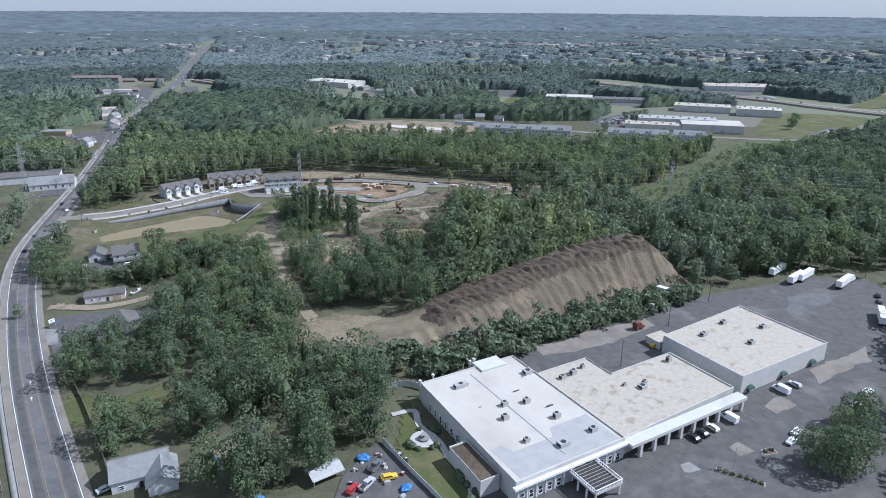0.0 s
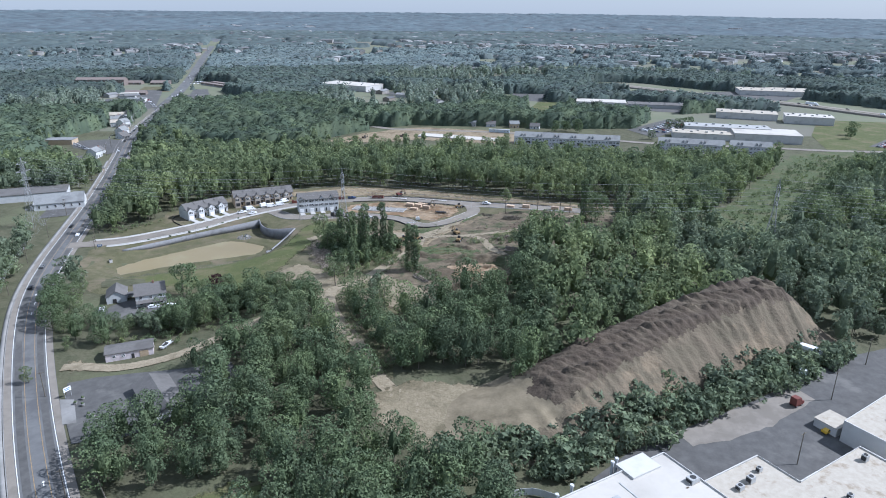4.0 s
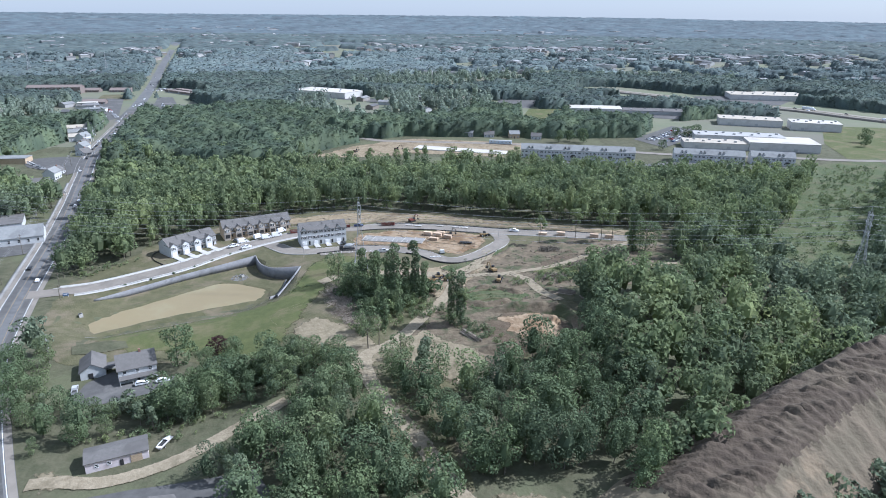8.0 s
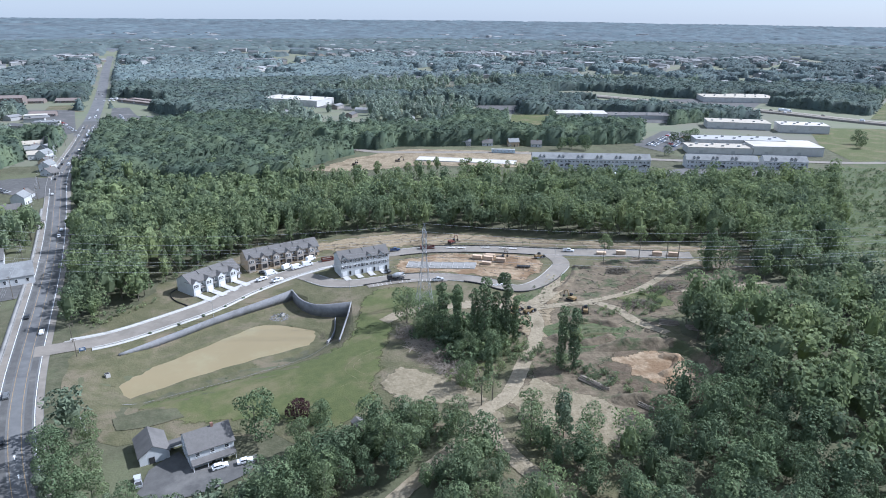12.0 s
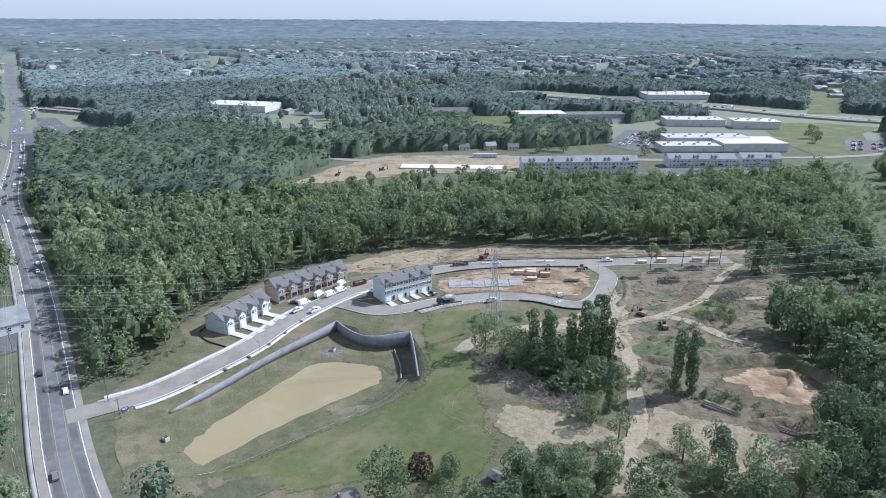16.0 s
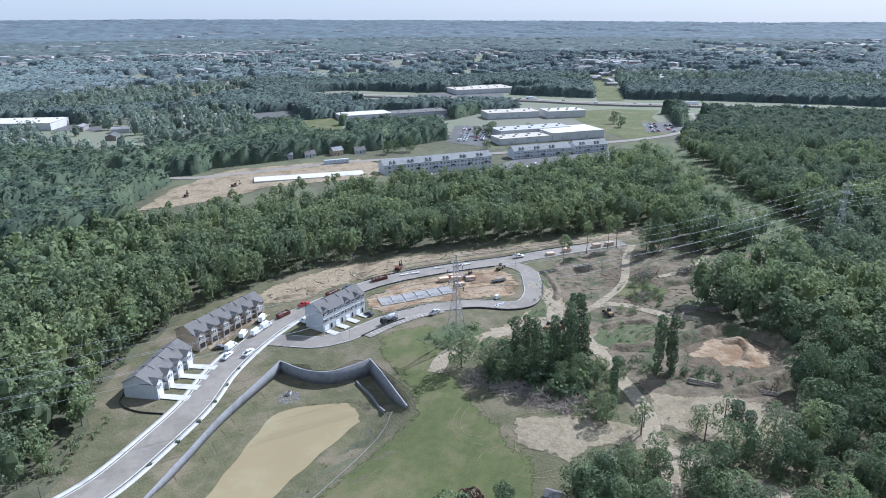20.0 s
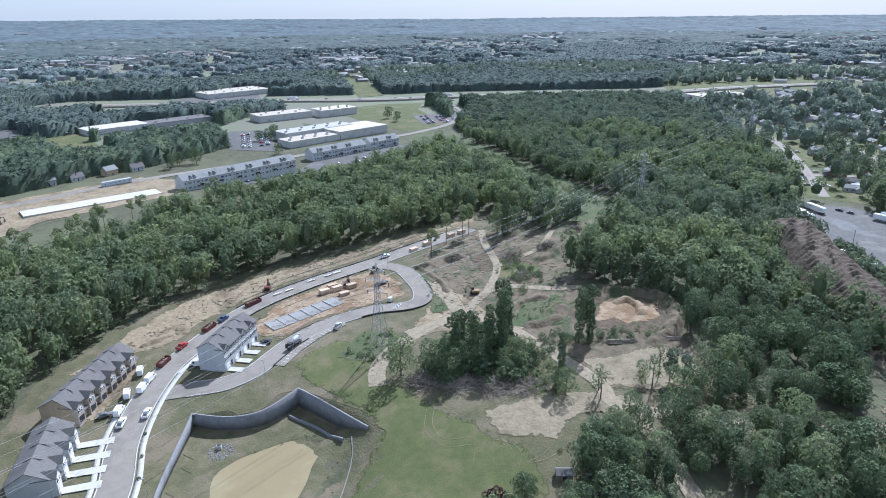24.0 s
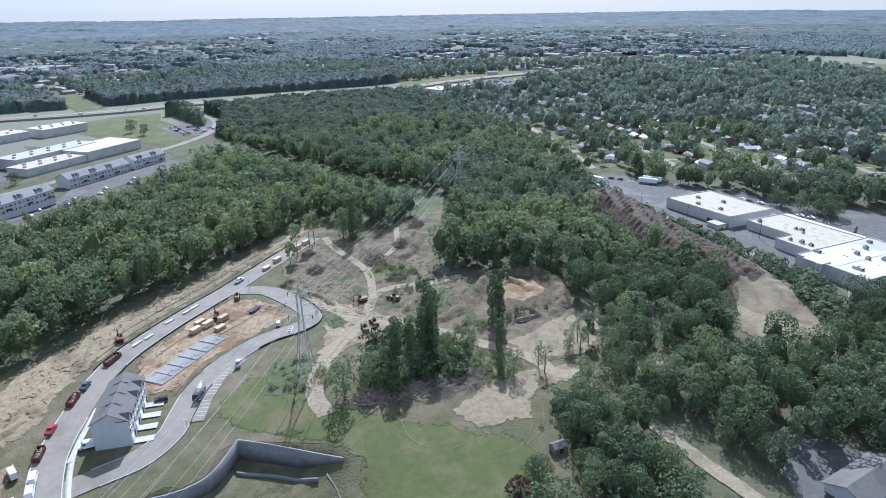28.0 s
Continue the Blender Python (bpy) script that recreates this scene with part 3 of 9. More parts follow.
drape("turned_soil", [(-40, 352), (-22, 366), (-6, 362), (6, 346), (4, 330), (-4, 322), (-24, 318), (-38, 334)], UMBER, 0.205, "dark brown earth round the digging pit", "soil", 2.4, 1.8)
drape("turned_soil", [(-2, 424), (22, 444), (42, 420), (30, 402), (10, 392)], UMBER, 0.205, "dark earth where stumps were cleared", "soil", 2.4, 1.8)
drape("pit_floor", [(-32, 358), (-14, 361), (-4, 349), (-4, 333), (-16, 327), (-30, 338)], ORANGE, 0.23, "bare orange clay round a digging pit", "soil", 2.4, 1.6)
drape("sandy_clearing", [(-116, 362), (-106, 371), (-92, 362), (-80, 350), (-72, 322), (-86, 318), (-95, 338), (-110, 342)], PALE, 0.26, "pale trampled sand", "soil", 2.4, 1.6)
drape("sandy_clearing", [(-60, 353), (-41, 331), (-28, 311), (-48, 305), (-70, 318), (-77, 340)], PALE, 0.26, "pale sandy soil scraped bare", "soil", 2.4, 1.6)
SITE_TRACKS = (([(-71, 420), (-55, 413), (-44.5, 409), (-47, 388), (-58.5, 365), (-71.5, 341), (-83, 329), (-78, 305), (-65, 279), (-54, 254), (-40, 236)], 7.0), ([(-176, 273), (-168, 274), (-155, 273), (-138, 280), (-122, 293), (-107, 305), (-92, 318), (-84, 325)], 6.5),
               ([(-108, 409), (-97, 416), (-80, 418), (-61, 415), (-45, 409)], 8), ([(-46, 408), (-20, 409), (-10, 402), (-6, 382), (0, 370)], 6), ([(-20, 448), (-30, 425), (-45, 409)], 9), ([(-20, 409), (10, 418), (40, 440), (60, 452)], 5), ([(10, 418), (40, 408), (72, 412)], 4))
for k, (pts, w) in enumerate(SITE_TRACKS):
    ribbon("dirt_track", smooth_line(pts, 3), -w / 2, w / 2, TRODDEN, 0.30 + 0.01 * k, "pale sandy vehicle track", "track", cols=6)
SHORE = [(-209.3, 387.4), (-206, 381), (-203.3, 377.4), (-179.7, 391.4), (-158, 402), (-136.7, 411.5), (-134.6, 416), (-135.1, 421.7), (-143.6, 428.6), (-157.3, 433.8), (-162, 433.4), (-168, 429.5), (-190.8, 409.3), (-206.9, 395.3)]
drape("pond", SHORE,
      POND, 0, "shallow pond of muddy tan water", "pond", 6, 0.5, z=WATER_Z)



def make_shore():
    """A low weedy bank round the pond, from the water up to the ground about it."""
    p = smooth_line(SHORE + SHORE[:1], 2.0)
    rings = [side_step(p, (o + 0.3 * np.sin(np.arange(len(p)) * 0.9))[:, None]) for o in (0.7, -0.5, -1.6, -4.0)]
    zs = [np.full(len(p), WATER_Z + 0.03)] + [land(q[:, 0], q[:, 1]) for q in rings[1:]]
    zs[1], zs[2] = np.maximum(zs[1] + 0.1, WATER_Z + 0.35), np.maximum(zs[2] + 0.14, WATER_Z + 0.45)
    zs[3] = zs[3] + 0.05
    v = np.concatenate([np.column_stack([q, z]) for q, z in zip(rings, zs)])
    n = len(p)
    i = np.arange(n - 1)
    f = np.concatenate([np.stack([j * n + i, j * n + i + 1, (j + 1) * n + i + 1, (j + 1) * n + i], 1) for j in range(3)])
    tagged(new("pond_bank", flat_mesh("pond_bank", v, f, ROUGH, True)), "weedy bank round the muddy pond", "bank", kind="structure")


make_shore()
drape("wet_grass", [(-199, 351), (-202, 359), (-193, 363), (-182, 362), (-178, 356), (-189, 352)], FLOOR, 0.3, "dark rank grass behind the house", "grass", 3, 0.8)
drape("house_soil", [(-167.2, 480.8), (-131.5, 498.9), (-140.9, 518.7), (-180.6, 499.8)], DIRT, 0.2, "trampled soil round unfinished houses", "soil", 2.4, 1.2)

# retaining wall of blocks
inner_face = wall_in(0.55)


def make_wall(name, a, b, za, zb, rise):
    n = len(a)
    v = np.concatenate([np.column_stack([a, za + rise]), np.column_stack([b, za + rise]), np.column_stack([b, zb - 0.6]), np.column_stack([a, zb - 0.6])])
    i = np.arange(n - 1)
    f = np.concatenate([np.stack([p * n + i, p * n + i + 1, q * n + i + 1, q * n + i], 1) for p, q in ((0, 1), (1, 2), (2, 3), (3, 0))] + [np.array([[0, n, 2 * n, 3 * n], [n - 1, 2 * n - 1, 3 * n - 1, 4 * n - 1]])])
    return tagged(new(name, flat_mesh(name, v, f, WALLSTONE)), "grey concrete block retaining wall above the pond", "wall", kind="structure")


make_wall("retaining_wall", wall_top, inner_face, wall_top_z, np.minimum(wall_low_z, wall_top_z), 0.65)
low_line = smooth_line([(-128, 433), (-128.6, 420), (-131.6, 406)], 2)
make_wall("retaining_wall", low_line, side_step(low_line, -0.5), land(low_line[:, 0], low_line[:, 1]) + 0.9, land(low_line[:, 0], low_line[:, 1]), 0.3)

# stockpile of soil
AXIS = smooth_line([(-42, 231), (-24, 230), (-8, 233), (8, 243), (30, 258), (60, 275), (97, 292), (112, 299)], 0.75)


def make_heap():
    n, m = len(AXIS), 80
    s = np.arange(n)[:, None] * 0.75
    u = s / s[-1, 0]
    w = np.linspace(-30, 25, m)[None, :]
    hgt = 6.5 * np.clip(s / 44, 0, 1) ** 1.3 + 11.5 * np.clip((s - 38) / 95, 0, 1) ** 0.85
    hgt = hgt * np.clip((1 - u) / 0.11, 0, 1) ** 0.8
    south = np.clip(1 - (-w - 6) / 20, 0, 1)
    north = np.clip(1 - (w - 8) / 15, 0, 1)
    h = hgt * np.minimum(np.minimum(south, north), 1)
    d = np.gradient(AXIS, axis=0)
    d /= np.linalg.norm(d, axis=1)[:, None]
    x = AXIS[:, 0:1] - d[:, 1:2] * w
    y = AXIS[:, 1:2] + d[:, 0:1] * w
    rough = np.array([[noise.fractal((a * 0.13, b * 0.13, 0.0), 0.7, 2.0, 4) for a, b in zip(ra, rb)] for ra, rb in zip(x, y)])
    begin = np.clip((s - 42 - 6 * rough) / 6, 0, 1)
    crest = np.clip(1 - np.abs(w - 1) / 15, 0, 1) ** 0.7 * begin
    ridge = np.abs(np.sin((s + 0.35 * w + 1.3 * np.sin(w * 0.45 + s * 0.05)) * math.pi / 3.4)) ** 1.2 * (0.6 + 0.4 * np.sin(w * 0.8 + s * 0.3))
    gully = np.array([[noise.noise((float(q) * 0.35, 2.0, 0.0)) for q in s[:, 0]]]).T
    z = land(x, y) - 0.6 + h + 1.3 * begin * north * south + 2.2 * ridge * crest * (0.8 + 0.8 * rough) + (0.15 + 0.4 * begin) * rough * np.clip(h, 0, 1) + 0.8 * gully * np.clip(-w / 10, 0, 1) * np.clip(h / 4, 0, 1)
    i, j = np.meshgrid(np.arange(n - 1), np.arange(m - 1), indexing="ij")
    k = (i * m + j).ravel()
    f = np.stack([k, k + m, k + m + 1, k + 1], 1)
    v = np.stack([x, y, z], -1).reshape(-1, 3)
    off = w[0][j.ravel()] + 2.2 * gully[i.ravel(), 0] + 1.5 * rough[i.ravel(), j.ravel()]
    ramp = (s[i.ravel(), 0] - 5 * rough[i.ravel(), j.ravel()] - 0.5 * np.abs(w[0][j.ravel()])) < 38
    heap = thing("soil_stockpile", pose(0, 0, 0), "long steep heap of dark brown soil with furrowed crest", "soil heap")
    for name, sel, mat in (("crest", (off >= -9) & ~ramp, HEAP), ("eroded_face", (off < -9) & ((off < -13) | ~ramp), FACE), ("ramp", ramp & (off >= -13), RAMP)):
        used, idx = np.unique(f[sel], return_inverse=True)
        part(name, flat_mesh(name, v[used], idx.reshape(-1, 4)[:, ::-1], mat, True), None, heap)


make_heap()
drape("sand_apron", [(-60, 250), (-56, 228), (-42, 214), (-20, 210), (-4, 222), (6, 236), (4, 246), (-20, 252), (-42, 258)], PALE, 0.3, "smooth tan soil ramp with wheel marks", "soil", 3, 1.0)

# horseshoe of spoil round the pit, and low banks in the clearing
def bank(name, pts, width, height, material, label, seed=0.0):
    """A rough ridge of soil along a line."""
    line = smooth_line(pts, 1.2)
    n, m = len(line), 15
    w = np.linspace(-width / 2, width / 2, m)[None, :]
    u = np.linspace(0, 1, n)[:, None]
    d = np.gradient(line, axis=0)
    d /= np.linalg.norm(d, axis=1)[:, None]
    x, y = line[:, 0:1] - d[:, 1:2] * w, line[:, 1:2] + d[:, 0:1] * w
    rough = np.array([[noise.fractal((a * 0.22, b * 0.22, seed), 0.8, 2.0, 4) for a, b in zip(ra, rb)] for ra, rb in zip(x, y)])
    h = height * np.clip(1.25 - np.abs(w) / (width * 0.4), 0, 1) * np.clip(np.minimum(u, 1 - u) / 0.12, 0, 1)
    z = land(x, y) - 0.25 + h * (1 + 0.35 * rough) + 0.25 * rough * np.clip(h, 0, 1)
    i, j = np.meshgrid(np.arange(n - 1), np.arange(m - 1), indexing="ij")
    k = (i * m + j).ravel()
    tagged(new(name, flat_mesh(name, np.stack([x, y, z], -1).reshape(-1, 3), np.stack([k, k + 1, k + m + 1, k + m], 1), material, True)), label, "soil bank", "soil banks")


bank("soil_bank", [(-42, 331), (-30, 326), (-14, 325), (-2, 332), (2, 344), (-4, 356), (-18, 362), (-34, 364)], 9, 3.6, BROWN, "horseshoe bank of dug sandy soil round a pit")
bank("soil_bank", [(-20, 338), (-12, 341), (-8, 348), (-14, 352)], 6, 2.0, ORANGE, "heap of orange clay in the pit", 4.0)
bank("soil_bank", [(-46, 380), (-34, 370), (-20, 372)], 8, 2.0, BROWN, "low bank of turned brown earth", 7.0)
bank("soil_bank", [(-36, 392), (-24, 390), (-14, 378)], 7, 1.8, BROWN, "low bank of turned brown earth", 9.0)
bank("soil_bank", [(-30, 424), (-19, 433), (-10, 446), (-4, 460)], 5, 1.3, BROWN, "low bank of turned brown earth", 2.0)
bank("soil_bank", [(20, 405), (34, 398), (52, 397), (66, 402)], 8, 2.2, BROWN, "bank of pushed-up earth and roots", 3.0)
bank("soil_bank", [(-128, 514), (-118, 512), (-110, 514)], 5, 1.6, DIRT, "heap of sandy soil behind the houses", 5.0)
bank("soil_bank", [(-92, 486.5), (-80, 486), (-70, 488)], 4, 0.9, ORANGE, "low spoil heap of orange clay", 6.0)
drape("weeds", [(-34, 393), (-20, 389), (-11, 375), (-22, 366), (-38, 365), (-46, 378), (-44, 387)], WEEDS, 0.32, "green weeds over furrowed spoil", "weeds", 2.4, 1.6)
for k in range(4):
    bank("soil_bank", [(-43 + 3 * k, 384 - 4.5 * k), (-33 + 3.4 * k, 388 - 6 * k), (-22 + 3 * k, 386 - 6.5 * k)], 3.2, 1.0, WEEDS if k % 2 else ROUGH, "weedy furrow of turned earth", 11.0 + k)
drape("weeds", [(-13, 446), (-35, 419), (-43, 416), (-50, 420), (-36, 431), (-17, 450)], WEEDS, 0.32, "green weeds along the new kerb", "weeds", 2.4, 1.2)
drape("weeds", [(6, 424), (21, 410), (20, 394), (6, 390), (-7, 410)], GRASS, 0.3, "patch of green weeds on bare soil", "weeds", 2.4, 1.6)
drape("weeds", [(-98, 434), (-78, 438), (-72, 426), (-80, 412), (-96, 414)], WEEDS, 0.3, "patch of green weeds round the pylon", "weeds", 2.4, 1.6)
drape("weeds", [(-97, 399), (-88, 398), (-68, 387), (-61, 373), (-74, 356), (-85, 351), (-92, 366), (-98, 386)], GRASS, 0.3, "overgrown weedy ground among trees", "weeds", 2.4, 1.6)
ribbon("fence_path", smooth_line([(-203, 372), (-170, 384), (-140, 397), (-130, 404)], 3), -0.18, 0.18, WORN, 0.28, "pale strip along the lawn edge", "strip", cols=2)
ribbon("fence_path", smooth_line([(-219, 372), (-212, 360), (-207, 350)], 3), -0.3, 0.3, WORN, 0.28, "pale strip along the verge", "strip", cols=2)
for k, o in enumerate((9.5, 11.8, 14.2, 17)):
    a = side_step(new_line, o)[72 + 3 * k:128 - 4 * k]
    a = a + np.array([[noise.noise((q[0] * 0.05, q[1] * 0.05, k)) * 2.0, 0] for q in a])
    ribbon("wheel_rut", a, -0.6, 0.6, PALE if k % 2 else BROWN, 0.24 + 0.02 * k, "machine track across the graded soil", "wheel rut", cols=2)

for k, pts in enumerate(([(-118, 352), (-112, 360), (-104, 362), (-98, 356)], [(-120, 358), (-113, 366), (-103, 368), (-94, 362)], [(-124, 349), (-118, 342), (-110, 338), (-100, 338)], [(-126, 354), (-121, 346), (-112, 342), (-102, 343)], [(-121, 364), (-125, 372), (-121, 381), (-112, 386)], [(-118, 366), (-122, 373), (-118, 380), (-110, 384)],
                         [(-128, 360), (-122, 362), (-116, 358), (-117, 350), (-124, 347)], [(-112, 372), (-108, 382), (-104, 392), (-101, 402)])):
    ribbon("wheel_mark", smooth_line(pts, 1.5), -0.1, 0.1, DIRT, 0.34 + 0.004 * k, "pale looping wheel mark on the lawn", "wheel mark", cols=3)

# ---- roads ----
ribbon("road", main_line, -8.2, 8.2, ROAD, 0.22, "grey asphalt main road with turning lane", "road", cols=6)
for o, w, m, lab in ((-5.6, 0.11, MARK, "white edge line of the road"), (5.6, 0.11, MARK, "white edge line of the road"), (-1.8, 0.09, YELLOW, "worn yellow centre line"), (1.8, 0.09, YELLOW, "worn yellow centre line")):
    ribbon("road_marking", main_line[:170], o - w, o + w, m, 0.27, lab, "road marking", cols=2)
for o, m in ((-3.7, LOT), (3.7, LOT), (-7, STREET), (7, STREET)):
    ribbon("road_lane", main_line[:170], o - 1.1, o + 1.1, m, 0.245, "worn strip of the main road", "road lane", cols=2)
for i, o in ((36, 0.2), (38, -0.4), (58, 0.2), (60, -0.4), (62, 0.2)):
    q = side_step(main_line, o)[i]
    t0 = new("turn_arrow", Shape().add([(-1.4, -0.12, 0), (0.4, -0.12, 0), (0.4, -0.5, 0), (1.4, 0, 0), (0.4, 0.5, 0), (0.4, 0.12, 0), (-1.4, 0.12, 0)], [(0, 1, 2, 3, 4, 5, 6)]).mesh("turn_arrow", MARK))
    dd = main_line[i + 1] - main_line[i]
    t0.matrix_basis = pose(q[0], q[1], at(*q) + 0.29, 0, 0, math.degrees(math.atan2(dd[1], dd[0])))
    tagged(t0, "white turn arrow painted on the road", "road marking", kind="structure")
ribbon("kerb", main_line[:150], 8.15, 8.45, WORN, 0.36, "concrete kerb of the main road", "kerb", thick=0.3, cols=2)
ribbon("pavement", main_line[:110], 8.6, 10.1, WORN, 0.33, "concrete pavement beside the main road", "pavement", thick=0.2, cols=2)
ribbon("road", new_line, -4.7, 4.7, STREET, 0.30, "pale new asphalt street", "road", cols=4)
ribbon("road", loop_line, -4.3, 4.3, STREET, 0.34, "pale new asphalt street curving round a court", "road", cols=4)
for o, a, b in ((4.85, 4, 62), (-4.85, 8, 60), (4.85, 66, 160), (-4.85, 72, 140)):
    ribbon("kerb", new_line[a:b], o - 0.15, o + 0.15, CONCRETE, 0.44, "concrete kerb of the new street", "kerb", thick=0.25, cols=2)
ribbon("pavement", new_line[8:60], -7.3, -5.6, CONCRETE, 0.40, "pale concrete pavement along the new street", "pavement", thick=0.25, cols=2)
ribbon("pavement", new_line[5:44], 5.6, 7.2, CONCRETE, 0.40, "pale concrete pavement along the new street", "pavement", thick=0.25, cols=2)
for o in (-4.4, 4.4):
    ribbon("kerb", loop_line[5:-10], o - 0.13, o + 0.13, CONCRETE, 0.46, "concrete kerb of the court", "kerb", thick=0.25, cols=2)
drape("parking_bay", [(-113, 454.2), (-111.8, 449.5), (-100, 451.5), (-86, 452), (-74, 448.5), (-72.5, 451.5), (-82, 455), (-95, 456.4), (-108, 455)], STREET, 0.36, "asphalt parking bay off the court", "parking bay", 3)
i0, i1 = (int(np.argmin(np.hypot(loop_line[:, 0] - x, loop_line[:, 1] - y))) for x, y in ((-110, 458.6), (-76, 456.2)))
for i in np.linspace(i0, i1, 14).astype(int):
    bay = np.array([side_step(loop_line, o)[i] for o in (-4.7, -6.5, -8.2)])
    ribbon("stall_line", bay, -0.06, 0.06, MARK, 0.42, "white line of a parking stall", "road marking", cols=2)
for k, pts in enumerate(([(-95, 469), (-80, 464), (-64, 457), (-50, 450)], [(-94, 467), (-78, 462), (-62, 454.5), (-48, 447)], [(-92, 465.4), (-76, 460), (-60, 452.5), (-46, 446)], [(-60, 470), (-48, 464), (-36, 458), (-28, 450)], [(-58, 473), (-46, 468), (-34, 462), (-24, 456)], [(-88, 489), (-70, 486), (-52, 480), (-36, 474)])):
    ribbon("wheel_rut", smooth_line(pts, 2) + np.array([0, 0.4 * math.sin(k * 2.1)]), -0.5, 0.5, BROWN, 0.25 + 0.012 * k, "dark churned rut in the orange clay", "wheel rut", cols=3)
ribbon("road", highway_line, -13, 13, STREET, 2.2, "wide pale highway through the woods", "road", thick=2.4, cols=5)
ribbon("median", highway_line, -1.5, 1.5, ROUGH, 2.3, "grass strip between highway lanes", "median", cols=2)
ribbon("road", back_line, -4.5, 4.5, STREET, 0.35, "pale asphalt road beside the factory", "road", cols=3)

drape("yard_grass", [(-122, 186), (-105, 202), (-92, 209), (-79, 206), (-80, 192), (-98, 182), (-110, 172)], GRASS, 0.2, "worn sunlit grass between garden trees", "lawn", 3, 1.0)
ribbon("dirt_path", smooth_line([(-112, 176), (-100, 189), (-92, 200), (-84, 205)], 2.5), -1.3, 1.3, ROUGH, 0.28, "worn pale path through the grass", "path")

# ---- trees ----
rng = np.random.default_rng(7)


def leaf_cloud(seed, cards, height, radius, base, size, lobes, column=False, conifer=False, flat=0.0):
    """Corners of leaf clumps, three a clump, on the outsides of the rounded masses that make up a crown."""
    cards, size = cards * 2, size * 0.82
    r = np.random.default_rng(seed)
    centres, radii = [], []
    mid = (height + base) / 2
    half = (height - base) / 2
    for i in range(lobes):
        a, h = r.uniform(0, 2 * math.pi), r.uniform(-0.85, 0.8)
        if column:
            h = -0.95 + 1.8 * (i + r.uniform(-0.4, 0.4)) / lobes
        wide = max(0.05, 1 - h * h) ** 0.36 if not conifer else max(0.08, 0.5 - 0.5 * h)
        d = radius * wide * r.uniform(0.3, 1.08) if not column else radius * r.uniform(0.0, 0.26) * (2.4 if h > 0.45 else 1.0)
        centres.append((d * math.cos(a), d * math.sin(a), mid + half * h))
        radii.append(radius * (r.uniform(0.22, 0.56) if not column else r.uniform(0.30, 0.46)) * (0.6 + 0.4 * wide))
    centres.append((0, 0, height - radius * 0.6))
    radii.append(radius * (0.58 if not column else 0.36))
    c, q = np.array(centres), np.array(radii)
    pick = r.choice(len(c), cards * 4, p=q ** 2 / (q ** 2).sum())
    n = r.normal(size=(cards * 4, 3))
    n[:, 2] = n[:, 2] * 0.9 + 0.25
    n /= np.linalg.norm(n, axis=1)[:, None]
    p = c[pick] + n * q[pick][:, None] * r.uniform(0.76, 1.2, (cards * 4, 1))
    deep = np.min(np.linalg.norm((p[:, None] - c[None]) / q[None, :, None], axis=2), axis=1)
    order = np.argsort(-deep + r.uniform(0, 0.22, deep.shape))[:cards]
    p, n = p[order], n[order]
    n = n + r.normal(size=n.shape) * 0.36 + np.array([0, 0, flat])
    n /= np.linalg.norm(n, axis=1)[:, None]
    t = np.cross(n, r.normal(size=n.shape))
    t /= np.linalg.norm(t, axis=1)[:, None]
    b = np.cross(n, t)
    s = size * r.uniform(0.6, 1.25, (cards, 1))
    droop = n * s * 0.16
    return np.stack([p - t * s - b * s * 0.5 - droop, p + t * s - b * s * 0.5 - droop, p + b * s * 0.85 + droop * 0.4], 1).reshape(-1, 3)


def leafy_mass(seed, height, radius, base, sides=6, bands=2):
    """Corners of the closed inner mass of a crown, or of a whole crown far off."""
    r = np.random.default_rng(seed)
    wide, tall = ((0.8, 1.0, 0.5), (0, 0.52, 1)) if bands == 2 else ((0.7, 1.0, 0.74, 0.1), (0, 0.4, 0.8, 1))
    a = np.arange(sides) * 2 * math.pi / sides
    rings = []
    for w, h in zip(wide, tall):
        q = radius * w * r.uniform(0.78, 1.15, sides)
        rings.append(np.stack([q * np.cos(a + 0.3 * h), q * np.sin(a + 0.3 * h), base + (height - base) * h + r.uniform(-0.08, 0.08, sides) * height], 1))
    k = np.arange(sides)
    n = (k + 1) % sides
    top = rings[-1]
    cap = np.stack([np.broadcast_to(top.mean(0) + [0, 0, 0.06 * height], top.shape), top[k], top[n]], 1).reshape(-1, 3)
    return np.concatenate([cap] + [np.stack([lo[k], lo[n], hi[n], lo[k], hi[n], hi[k]], 1).reshape(-1, 3) for lo, hi in zip(rings[:-1], rings[1:])])


def crown_mesh(name, corners, material):
    return flat_mesh(name, corners, np.arange(len(corners)).reshape(-1, 3), material, tone=np.full(len(corners), rng.uniform(0.25, 0.75)))


